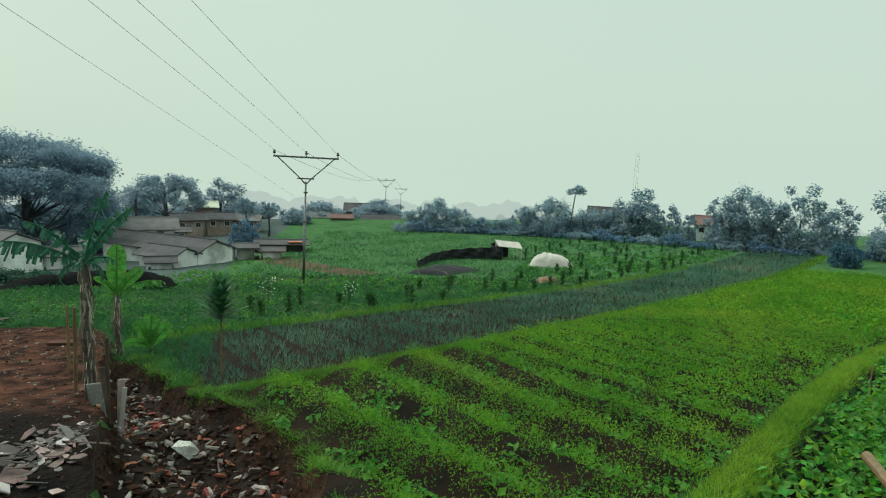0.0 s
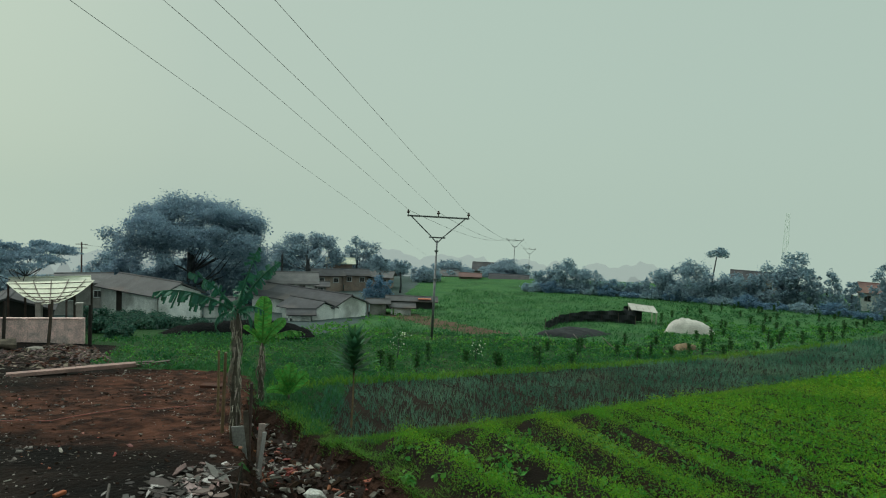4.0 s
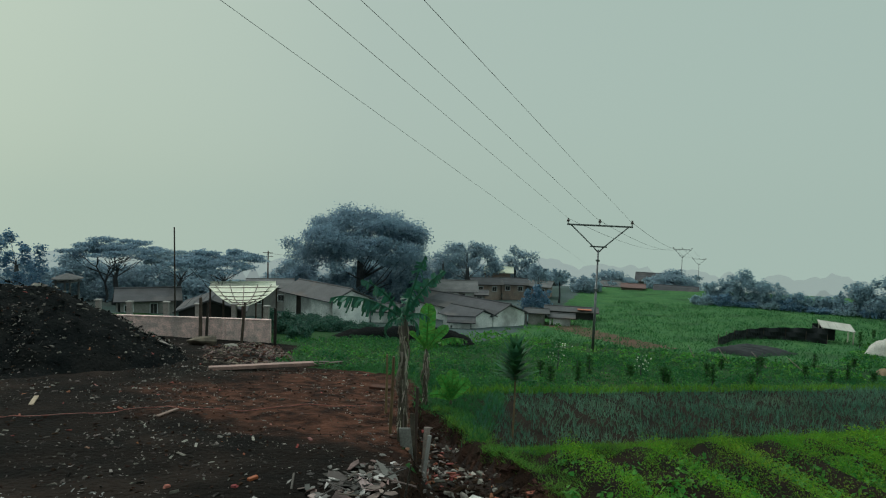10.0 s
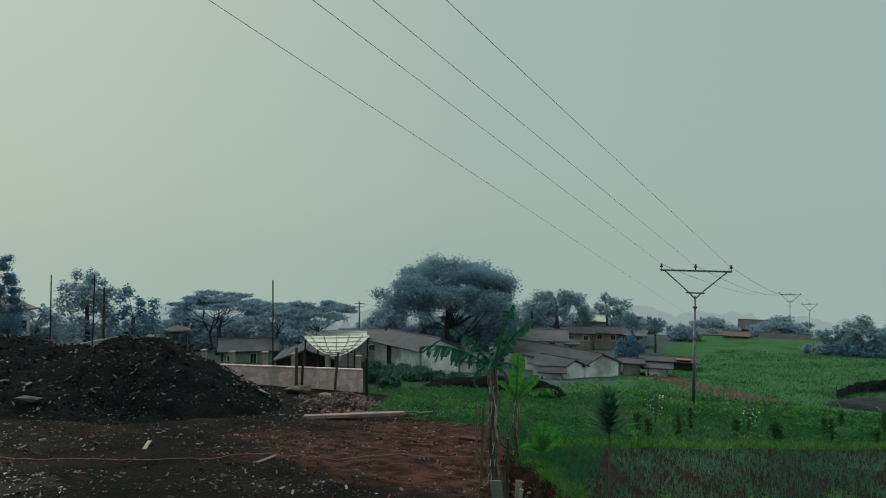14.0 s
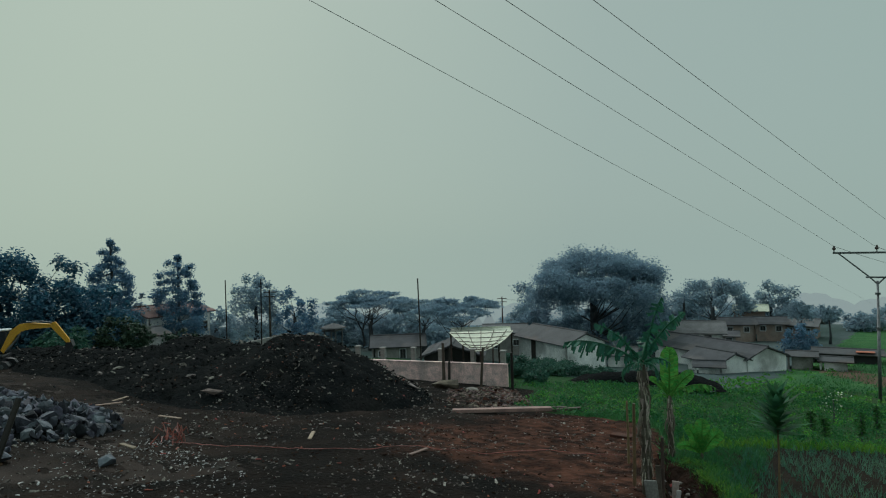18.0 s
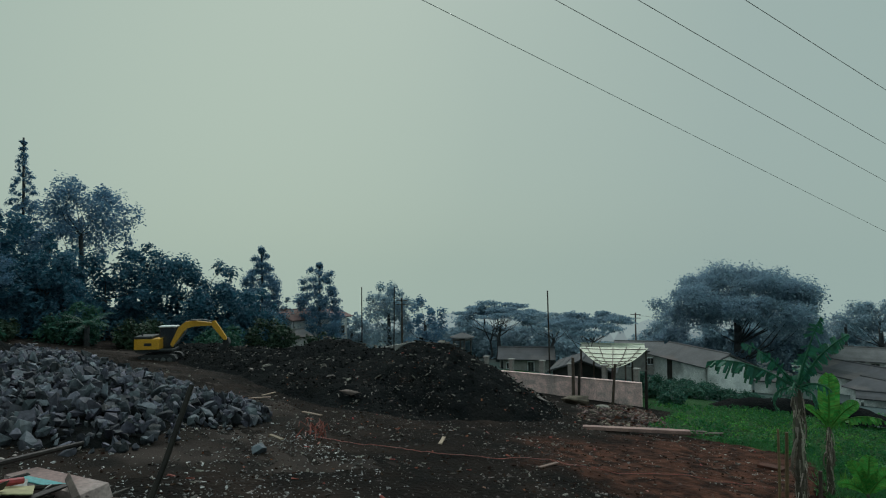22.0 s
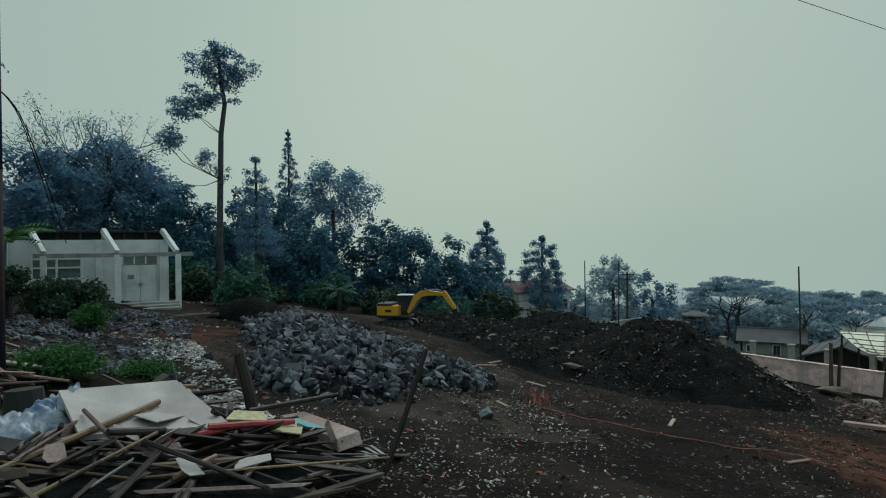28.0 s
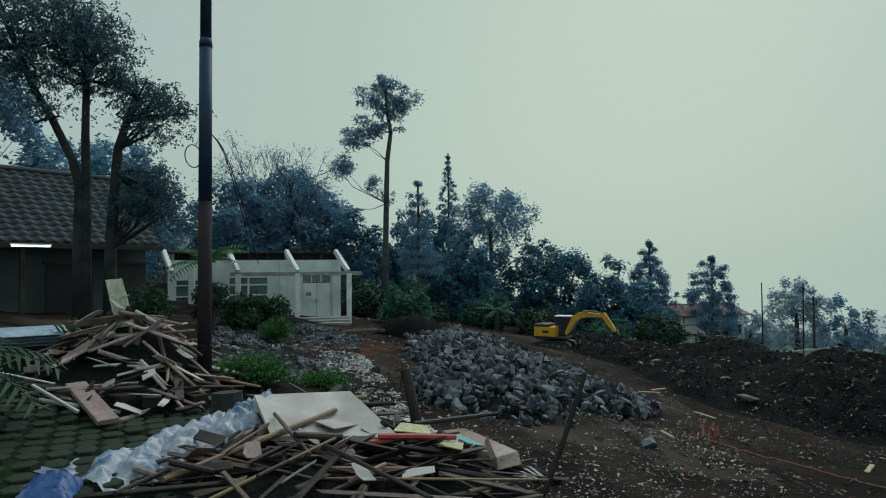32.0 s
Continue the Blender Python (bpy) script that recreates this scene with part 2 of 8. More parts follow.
    "concrete": mat("grey_concrete", (0.30, 0.29, 0.28), (0.21, 0.2, 0.195), 1.5, 0.85, 22, 0.4, 0.01, third=(0.1, 0.1, 0.09)),
}
G = {
    "crop": leafy("bright_crop_leaf", (0.08, 0.28, 0.02), (0.15, 0.37, 0.025), third=(0.30, 0.42, 0.04), thin=0.45),
    "crop_dark": leafy("dark_crop_leaf", (0.055, 0.21, 0.03), (0.09, 0.30, 0.05), third=(0.15, 0.34, 0.09), thin=0.4),
    "leek": leafy("blue_green_leek_leaf", (0.045, 0.15, 0.10), (0.12, 0.25, 0.175), third=(0.24, 0.28, 0.18), thin=0.3),
    "grass": leafy("grass_blade", (0.06, 0.19, 0.02), (0.11, 0.27, 0.03), third=(0.17, 0.26, 0.05), thin=0.4),
    "veg": leafy("vegetable_leaf", (0.024, 0.12, 0.042), (0.05, 0.17, 0.055), thin=0.4),
    "banana": leafy("banana_leaf", (0.026, 0.12, 0.085), (0.045, 0.16, 0.095), third=(0.08, 0.13, 0.06), thin=0.35, rough=0.4),
    "young_banana": leafy("young_banana_leaf", (0.055, 0.23, 0.04), (0.085, 0.29, 0.055), thin=0.45, rough=0.4),
    "dead": leafy("dead_leaf", (0.13, 0.115, 0.09), (0.20, 0.175, 0.14), thin=0.2),
    # six tree leaves: distance haze painted in as blue tint and sheen
    "tree": leafy("hazed_tree_leaf", (0.22, 0.30, 0.36), (0.26, 0.345, 0.405), thin=0.55, haze_sheen=0.9, island=0.12),
    "tree_blue": leafy("haze_blue_tree_leaf", (0.088, 0.18, 0.28), (0.12, 0.222, 0.33), thin=0.55, haze_sheen=0.8, island=0.12),
    "hedge": leafy("haze_blue_dark_leaf", (0.022, 0.096, 0.155), (0.038, 0.127, 0.19), thin=0.45, haze_sheen=0.55, island=0.12),
    "yard_tree": leafy("dark_feathery_leaf", (0.04, 0.085, 0.115), (0.065, 0.12, 0.16), thin=0.45, haze_sheen=0.6),
    "far_tree": leafy("hazed_far_tree_leaf", (0.21, 0.305, 0.36), (0.26, 0.36, 0.41), thin=0.55, haze_sheen=0.9, island=0.12),
    "rain_tree": leafy("hazed_rain_tree_leaf", (0.175, 0.26, 0.335), (0.215, 0.305, 0.385), thin=0.55, haze_sheen=0.9, island=0.12),
    "garden": leafy("dusky_garden_leaf", (0.03, 0.095, 0.075), (0.05, 0.135, 0.095), thin=0.4),
    "bank": leafy("bright_bank_grass", (0.11, 0.27, 0.02), (0.19, 0.36, 0.03), third=(0.26, 0.36, 0.05), thin=0.45),
    "weedy": leafy("mid_green_weed_leaf", (0.05, 0.19, 0.03), (0.09, 0.27, 0.04), thin=0.45),
    "weed": leafy("fresh_weed_leaf", (0.025, 0.09, 0.025), (0.05, 0.14, 0.035), thin=0.35),
    "bush": leafy("dark_bush_leaf", (0.02, 0.045, 0.03), (0.035, 0.065, 0.04), thin=0.25),
    "dracaena": leafy("dark_strap_leaf", (0.022, 0.07, 0.022), (0.04, 0.10, 0.03), thin=0.25),
    "strap": leafy("green_strap_leaf", (0.03, 0.115, 0.06), (0.07, 0.19, 0.08), thin=0.45),
    "white_flower": leafy("white_flower", (0.6, 0.62, 0.5), (0.7, 0.72, 0.6), thin=0.3),
}



def red_patch(m):
    """Redder soil over one corner of the yard, its edge broken up by noise."""
    nt = m.node_tree
    n, link = nt.nodes, nt.links.new
    base = n["Principled BSDF"].inputs["Base Color"]
    src = base.links[0].from_socket
    co, sep, noise = n.new("ShaderNodeTexCoord"), n.new("ShaderNodeSeparateXYZ"), n.new("ShaderNodeTexNoise")
    noise.inputs["Scale"].default_value, noise.inputs["Detail"].default_value = 0.55, 8.0
    link(co.outputs["Object"], noise.inputs["Vector"])
    link(co.outputs["Object"], sep.inputs[0])

    def step(sock, lo, hi):
        r = n.new("ShaderNodeMapRange")
        r.interpolation_type = "SMOOTHSTEP"
        link(sock, r.inputs[0])
        r.inputs[1].default_value, r.inputs[2].default_value = lo, hi
        return r.outputs[0]

    def calc(op, a, b):
        k = n.new("ShaderNodeMath")
        k.operation = op
        for s, v in zip(k.inputs, (a, b)):
            if isinstance(v, float):
                s.default_value = v
            else:
                link(v, s)
        return k.outputs[0]

    area = calc("MULTIPLY", step(sep.outputs[1], 7.5, 13.0), step(sep.outputs[0], -18.0, -11.0))
    fac = step(calc("ADD", area, noise.outputs[0]), 0.72, 1.18)
    tone = n.new("ShaderNodeValToRGB")
    tone.color_ramp.elements[0].position, tone.color_ramp.elements[0].color = 0.40, (0.018, 0.009, 0.007, 1)
    tone.color_ramp.elements[1].position, tone.color_ramp.elements[1].color = 0.68, (0.10, 0.043, 0.029, 1)
    fine = n.new("ShaderNodeTexNoise")
    fine.inputs["Scale"].default_value, fine.inputs["Detail"].default_value = 2.4, 9.0
    link(co.outputs["Object"], fine.inputs["Vector"])
    link(fine.outputs[0], tone.inputs[0])
    k = n.new("ShaderNodeMix")
    k.data_type = "RGBA"
    link(fac, k.inputs[0])
    link(src, k.inputs[6])
    link(tone.outputs[0], k.inputs[7])
    link(k.outputs[2], base)


red_patch(M["yard"])

# ---- mesh tools ----
class Mesh:
    """Gathers points and faces for one part."""

    def __init__(self):
        self.v, self.f, self.n = [], [], 0

    def add(self, v, f):
        v = np.asarray(v, float).reshape(-1, 3)
        self.v.append(v)
        self.f += [tuple(int(i) + self.n for i in q) for q in f]
        self.n += len(v)
        return self

    def box(self, size, m=Matrix(), bevel=0.012):
        """A box of that size round the origin of m, its edges cut."""
        sx, sy, sz = (s / 2 for s in size)
        b = min(bevel, sx * 0.45, sy * 0.45, sz * 0.45)
        pts, idx = [], {}
        for i, x in enumerate((-1, 1)):
            for j, y in enumerate((-1, 1)):
                for k, z in enumerate((-1, 1)):
                    for a in range(3):
                        c = [x * (sx - b), y * (sy - b), z * (sz - b)]
                        c[a] = (x * sx, y * sy, z * sz)[a]
                        idx[i, j, k, a] = len(pts)
                        pts.append(m @ Vector(c))
        fs = []
        q = lambda *k: fs.append([idx[e] for e in k])
        for s in (0, 1):
            o = (lambda l: l) if s else (lambda l: l[::-1])
            q(*o([(s, 0, 0, 0), (s, 1, 0, 0), (s, 1, 1, 0), (s, 0, 1, 0)]))
            q(*o([(0, s, 0, 1), (0, s, 1, 1), (1, s, 1, 1), (1, s, 0, 1)]))
            q(*o([(0, 0, s, 2), (1, 0, s, 2), (1, 1, s, 2), (0, 1, s, 2)]))
        for i in (0, 1):
            for j in (0, 1):
                q((i, j, 0, 0), (i, j, 1, 0), (i, j, 1, 1), (i, j, 0, 1))
                q((i, 0, j, 0), (i, 1, j, 0), (i, 1, j, 2), (i, 0, j, 2))
                q((0, i, j, 1), (1, i, j, 1), (1, i, j, 2), (0, i, j, 2))
                for k in (0, 1):
                    q((i, j, k, 0), (i, j, k, 1), (i, j, k, 2))
        return self.add([tuple(p) for p in pts], fs)

    def tube(self, pts, radii, sides=8, cap=True):
        pts = [Vector(p) for p in pts]
        if isinstance(radii, (int, float)):
            radii = [radii] * len(pts)
        rings, up = [], None
        for i, p in enumerate(pts):
            d = (pts[min(i + 1, len(pts) - 1)] - pts[max(i - 1, 0)]).normalized()
            if up is None:
                up = d.orthogonal().normalized()
            up = (up - d * up.dot(d)).normalized()
            w = d.cross(up)
            rings.append([p + (up * math.cos(2 * math.pi * k / sides) + w * math.sin(2 * math.pi * k / sides)) * radii[i] for k in range(sides)])
        fs = [(i * sides + k, i * sides + (k + 1) % sides, (i + 1) * sides + (k + 1) % sides, (i + 1) * sides + k)
              for i in range(len(pts) - 1) for k in range(sides)]
        if cap:
            fs += [tuple(range(sides))[::-1], tuple((len(pts) - 1) * sides + k for k in range(sides))]
        return self.add([tuple(p) for r in rings for p in r], fs)

    def quads(self, q):
        """q: an array (n, 4, 3) of loose four-cornered leaves."""
        q = np.asarray(q, float)
        n = len(q)
        i = np.arange(4 * n).reshape(n, 4)
        return self.add(q.reshape(-1, 3), i.tolist())

    def slab(self, outline, thick, m=Matrix()):
        """A flat piece with that outline in xy, thickened downwards."""
        n = len(outline)
        p = [m @ Vector((x, y, 0)) for x, y in outline] + [m @ Vector((x, y, -thick)) for x, y in outline]
        return self.add([tuple(a) for a in p], [tuple(range(n)), tuple(range(2 * n - 1, n - 1, -1))]
                        + [(i, i + n, (i + 1) % n + n, (i + 1) % n) for i in range(n)])

    def make(self, name, smooth=False):
        me = bpy.data.meshes.new(name)
        me.from_pydata(np.concatenate(self.v).tolist() if self.v else [], [], self.f)
        if smooth:
            me.polygons.foreach_set("use_smooth", [True] * len(me.polygons))
        me.update()
        return me


def part(name, mesh, material, parent=None, label="", smooth=False):
    me = mesh if isinstance(mesh, bpy.types.Mesh) else mesh.make(name, smooth)
    if material and not me.materials:
        me.materials.append(material)
    ob = new(name, me)
    ob.parent = parent
    if label:
        ob["label"] = label
    return ob


def thing(name, m, label, category, group="", kind=""):
    ob = new(name)
    ob.empty_display_size = 0.2
    ob.matrix_world = m
    return tagged(ob, label, category, group, kind)


def leaves(rng, centres, normals, length, width, fold=0.25):
    """Loose leaves: an array of bent quads at those centres, roughly facing those normals."""
    n = len(centres)
    nrm = normals / (np.linalg.norm(normals, axis=1, keepdims=True) + 1e-9)
    t = rng.normal(size=(n, 3))
    t -= nrm * (t * nrm).sum(1, keepdims=True)
    t /= np.linalg.norm(t, axis=1, keepdims=True) + 1e-9
    s = np.cross(nrm, t)
    l = (length * rng.uniform(0.6, 1.3, n))[:, None]
    w = (width * rng.uniform(0.6, 1.3, n))[:, None]
    a = centres - t * l / 2
    c = centres + t * l / 2 - nrm * l * fold
    return np.stack([a, centres + s * w / 2, c, centres - s * w / 2], 1)


# ---- the lie of the land: a hillside that falls to the fields and runs out level ----
def soft_step(x, a, b):
    t = np.clip((x - a) / (b - a), 0, 1)
    return t * t * (3 - 2 * t)


def slope_z(x, y):
    return -0.14 * (y - 10 * np.log1p(np.exp((y - 58) / 10))) + 0.03 * np.clip(x, -60, 60)


US, VS = (0.63, 0.777), (-0.777, 0.63)          # along and across the field strips


def uv(x, y):
    return x * US[0] + y * US[1], x * VS[0] + y * VS[1]


def xy(u, v):
    return u * US[0] + v * VS[0], u * US[1] + v * VS[1]


def wobble(x, y, s, k=0.0):
    return (np.sin(x * s + 1.3 + k) * np.cos(y * s * 1.17 + 0.4 - k) + 0.5 * np.sin((x + y) * s * 2.3 + k) * np.cos((x - y) * s * 1.9)) / 1.5


def ditch_shape(x, y):
    """How deep in the ditch a place is, 0 to 1, and how far along it."""
    s = (y - 5.0) / 10.0
    left = -3.0 - 5.3 * s + 0.12 * np.sin(y * 2.1)
    right = np.interp(y, (5, 6.55, 8.15, 9.5, 10.55, 12.3, 15.2), (-0.9, -1.15, -1.5, -2.2, -3.4, -5.1, -7.3)) + 0.12 * np.sin(y * 3.7 + 1) + 0.06 * np.sin(y * 9.1)
    wide = 0.35 + 0.55 * (1 - soft_step(y, 9.5, 11.0))
    inside = np.minimum(soft_step(x, left - 0.05, left + 0.3), soft_step(-x, -right - 0.05, -right + wide))
    return inside * soft_step(y, 1.0, 3.0) * (1 - soft_step(y, 14.2, 16.0))


def in_yard(x, y):
    """1 on the cleared building yard, 0 on the fields."""
    s = (y - 5.0) / 10.0
    edge = -2.9 - 5.3 * s
    far = 19.3 + 0.6 * np.sin(x * 0.9) + 6.5 * soft_step(-x, 16, 22)
    return (x < edge) & (y < far) & (x > -62)


MOUNDS = [(-23.4, 13.7, 5.0, 4.5, 2.7), (-27.8, 13.2, 5.4, 4.4, 2.05), (-30.5, 12.2, 7.0, 4.6, 2.2), (-37.0, 10.0, 7.0, 4.5, 1.15), (-43.0, 8.5, 6.0, 4.5, 0.8), (-26.6, 10.8, 7.6, 3.6, 1.5)]


def mound_z(x, y):
    h = np.zeros_like(x, float)
    for cx, cy, rx, ry, hh in MOUNDS:
        r = np.sqrt(((x - cx) / rx) ** 2 + ((y - cy) / ry) ** 2)
        h = np.maximum(h, hh * np.clip(1.12 - np.sqrt(r * r + 0.03), 0, 1) ** 0.85)
    return h + np.where(h > 0.1, 0.16 * wobble(x, y, 2.1) + 0.08 * wobble(x, y, 5.3, 2), 0)


def past_bank(u, v):
    """How far beyond the bank of the field path a place lies, measured as if the bank ran straight."""
    return v + 0.0075 * np.clip(u - 12, 0, 24) ** 2


def ridge_u(k, v):
    """How far along the strip ridge k of the bright crop lies; the ridges fan out a little."""
    return 5.8 + 1.4 * k + (0.23 + 0.1 * np.clip(k, 0, 3)) * (v - 4)


def ridge_k(u, v):
    k = (u - 5.8 - 0.23 * (v - 4)) / (1.4 + 0.1 * (v - 4))
    return np.where(k < 0, (u - 5.8 - 0.23 * (v - 4)) / 1.4, np.where(k > 3, (u - 5.8 - 0.53 * (v - 4)) / 1.4, k))


def ground_z(x, y):
    x, y = np.asarray(x, float), np.asarray(y, float)
    z = slope_z(x, y) + 0.05 * wobble(x, y, 0.7)
    z = z - ((0.95 - 0.4 * soft_step(y, 9.0, 10.8)) * ditch_shape(x, y) + np.where(ditch_shape(x, y) > 0.05, 0.09 * wobble(x, y, 3.3, 2) + 0.05 * wobble(x, y, 7.7, 1), 0))
    u, v = uv(x, y)
    right = x > -2.9 - 5.3 * (y - 5.0) / 10.0
    z = z - np.where(right, 0.22 * soft_step(v, 10.7, 11.3), 0) - np.where(right, 0.06 * soft_step(v, 18.9, 19.3), 0)
    w = past_bank(u, v)
    z = z - np.where(right, 0.36 * (1 - soft_step(w, 1.15, 1.5)) - 0.12 * soft_step(w, 1.35, 1.6) * (1 - soft_step(w, 1.85, 2.15)), 0)
    ridge = 0.13 * np.cos(2 * math.pi * ridge_k(u, v))
    z = z + np.where(right & (u < 62), ridge * soft_step(w, 2.0, 2.4) * (1 - soft_step(v, 10.1, 10.5)), 0)
    yard = in_yard(x, y)
    z = z + np.where(yard, 0.06 * wobble(x, y, 1.3) + 0.03 * wobble(x, y, 3.9, 1), 0)
    r = np.hypot(x, y)
    z = z - 0.105 * np.where(y > -10, np.maximum(r - 112, 0), 0) * soft_step(y, -10, 20)
    return z


def gz(x, y):
    return float(ground_z(np.array([x]), np.array([y]))[0])


def place(az, d, dz=0.0):
    """A place on the ground in that direction and at that distance from where one stands."""
    x, y = math.sin(radians(az)) * d, math.cos(radians(az)) * d
    return Vector((x, y, gz(x, y) + dz))


def make_ground():
    def axis(spans, far):
        c = []
        for a, b, s in spans:
            c += list(np.arange(a, b, s))
        lo, hi, k = c[0], c[-1], 1.0
        out_lo, out_hi = [], []
        while k < far:
            k *= 1.28
            out_lo.append(lo - k)
            out_hi.append(hi + k)
        return np.array(out_lo[::-1] + c + out_hi)

    xs = axis([(-52, -12, 0.5), (-12, 3, 0.16), (3, 12, 0.25), (12, 60, 0.7)], 2500)
    ys = axis([(-24, -6, 0.6), (-6, 2, 0.2), (2, 16, 0.16), (16, 20, 0.25), (20, 46, 0.5), (46, 110, 1.3)], 2500)
    X, Y = np.meshgrid(xs, ys)
    Z = ground_z(X, Y)
    nx, ny = len(xs), len(ys)
    i = (np.arange(ny - 1)[:, None] * nx + np.arange(nx - 1)[None]).ravel()
    faces = np.stack([i, i + 1, i + nx + 1, i + nx], 1)
    me = bpy.data.meshes.new("ground")
    me.from_pydata(np.stack([X, Y, Z], -1).reshape(-1, 3).tolist(), [], faces.tolist())
    for k in ("grass_far", "yard", "yard_red", "bed", "grass", "mud", "slope", "gravel", "moss", "village", "ploughed"):
        me.materials.append(M[k])
    cx = X.ravel()[faces].mean(1)
    cy = Y.ravel()[faces].mean(1)
    jx, jy = cx + 0.35 * wobble(cx, cy, 2.7), cy + 0.35 * wobble(cx, cy, 3.1, 4)
    u, v = uv(jx, jy)
    yard = in_yard(jx, jy)
    d = ditch_shape(cx, cy)
    dither = np.random.default_rng(1).normal(size=len(cx))
    idx = np.zeros(len(cx), int)
    idx[(cy < 48) & ~yard] = 4
    right = (cx > -2.9 - 5.3 * (cy - 5.0) / 10.0) & (u > -4)
    w = past_bank(u, v)
    idx[right & (w > 2.05) & (v < 10.5) & (u < 62)] = 3
    idx[right & (v > 11.2) & (v < 18.9) & (u < 105)] = 3
    idx[right & (w < 1.35) & (v > -14) & (u < 40) & (u > 2)] = 3
    across, along = (cx + 12.0) * 0.74 + (cy - 57.0) * 0.67, (cx + 12.0) * 0.67 - (cy - 57.0) * 0.74
    idx[(np.abs(across) < 1.9) & (np.abs(along) < 8.5)] = 10
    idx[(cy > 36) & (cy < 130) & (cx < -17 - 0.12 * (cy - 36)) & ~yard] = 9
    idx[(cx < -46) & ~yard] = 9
    idx[yard] = 1
    idx[yard & (cx < -12) & (cy < 6.5) & (wobble(cx, cy, 0.5, 1) + 0.25 * dither > -0.2)] = 7
    idx[yard & (cx > -27.5) & (cx < -21.5) & (np.abs(cy + 5.0 + 0.25 * (cx + 24)) < 1.5 + 0.4 * dither)] = 2
    idx[(cx > -12.5) & (cx < -2) & (cy < -3.6 + 0.4 * wobble(cx, cy, 1.9) + 0.2 * dither) & (cy > -16)] = 8
    idx[d > 0.92] = 5
    idx[(d > 0.10) & (d <= 0.92)] = 6
    me.polygons.foreach_set("material_index", idx.tolist())
    me.polygons.foreach_set("use_smooth", [True] * len(idx))
    tagged(new("ground", me), "sloping ground with cleared soil yard, ditch and green fields", "ground", kind="structure")


make_ground()


def make_mound():
    xs, ys = np.arange(-52, -14, 0.22), np.arange(2, 22, 0.22)
    X, Y = np.meshgrid(xs, ys)
    h = mound_z(X, Y)
    Z = ground_z(X, Y) + h - 0.06
    nx, ny = len(xs), len(ys)
    i = (np.arange(ny - 1)[:, None] * nx + np.arange(nx - 1)[None]).ravel()
    faces = np.stack([i, i + 1, i + nx + 1, i + nx], 1)
    faces = faces[(h.ravel()[faces] > 0.03).any(1)]
    used, inv = np.unique(faces, return_inverse=True)
    pts = np.stack([X, Y, Z], -1).reshape(-1, 3)[used]
    me = bpy.data.meshes.new("soil_mound")
    me.from_pydata(pts.tolist(), [], inv.reshape(-1, 4).tolist())
    me.materials.append(M["mound"])
    me.polygons.foreach_set("use_smooth", [True] * len(me.polygons))
    tagged(new("soil_mound", me), "long heap of black dug soil mixed with rubble", "soil heap")


make_mound()

# ---- distance: glowing strips painted as mist-pale woods beyond everything ----
def backdrop(r, base, low, rough_, colour, glow_, label, seed):
    rng = np.random.default_rng(seed)
    ms, n, pts = Mesh(), 420, []
    bumps = [(rng.uniform(0, n), rng.uniform(0.7, 3.2), rng.uniform(0.15, 1.0)) for _ in range(230)]
    for i in range(n + 1):
        a = radians(-82 + 152 * i / n)
        lift = max([0.0] + [h * math.sqrt(max(0.0, 1 - ((i - c) / w) ** 2)) for c, w, h in bumps])
        top = base + rough_ * (lift + 0.2 * math.sin(i * 0.11) + rng.normal(scale=0.05))
        pts += [(r * math.sin(a), r * math.cos(a), low), (r * math.sin(a), r * math.cos(a), top)]
    ms.add(pts, [(2 * i, 2 * i + 2, 2 * i + 3, 2 * i + 1) for i in range(n)])
    m = bpy.data.materials.new("mist_glow_backdrop")
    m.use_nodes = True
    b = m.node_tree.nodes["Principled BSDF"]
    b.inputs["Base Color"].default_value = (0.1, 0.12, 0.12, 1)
    # emission stands in for the brightness of mist before the woods
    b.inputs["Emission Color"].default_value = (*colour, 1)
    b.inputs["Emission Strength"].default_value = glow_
    tagged(part("backdrop", ms, m), label, "backdrop", kind="structure")


backdrop(240.0, -17.5, -40.0, 4.0, (0.40, 0.475, 0.43), 0.80, "glowing strip painted as pale misty woods far beyond the village", 77)
backdrop(165.0, -14.5, -36.0, 3.0, (0.36, 0.42, 0.395), 0.66, "glowing strip painted as grey misty woods beyond the village", 78)
# ---- trees ----
def clump_leaves(rng, clumps, leaf, up=0.5):
    """Loose tufts of leaves that thin out to their edges."""
    cs, ns, big = [], [], []
    for c, r, n in clumps:
        n = int(n * (4.4 if leaf > 0.18 else 2.8))
        o = rng.normal(scale=0.5, size=(n, 3))
        o[:, 2] *= 0.62
        o += np.repeat(rng.normal(scale=0.24, size=(n // 9 + 1, 3)), 9, 0)[:n]
        far = np.linalg.norm(o, axis=1, keepdims=True)
        o *= np.minimum(1, 1.05 / (far + 1e-6))
        core = np.arange(n) % 8 == 0
        o[core] *= 0.55
        big.append(core)
        cs.append(np.array(c) + o * r)
        nn = o * 0.5 + rng.normal(scale=0.8, size=(n, 3))
        nn[:, 2] += up * 0.6
        ns.append(nn)
    c, nn, core = np.concatenate(cs), np.concatenate(ns), np.concatenate(big)
    k = 0.66 if leaf > 0.18 else 0.95
    return np.concatenate([leaves(rng, c[~core], nn[~core], leaf * k, leaf * k * 0.62), leaves(rng, c[core], nn[core], leaf * 1.3, leaf * 1.0)])


def tree(name, label, x, y, trunk, radius, clumps, leaf, leaf_mat, bark="bark", seed=0, group="", z=None, category="tree", sides=7):
    """trunk: points from the foot up; clumps: (centre, radius, number of leaves). A limb runs out to each clump."""
    rng = np.random.default_rng(seed)
    t = thing(name, Matrix.Translation((x, y, (gz(x, y) if z is None else z) - 0.1)), label, category, group)
    tr = Mesh()
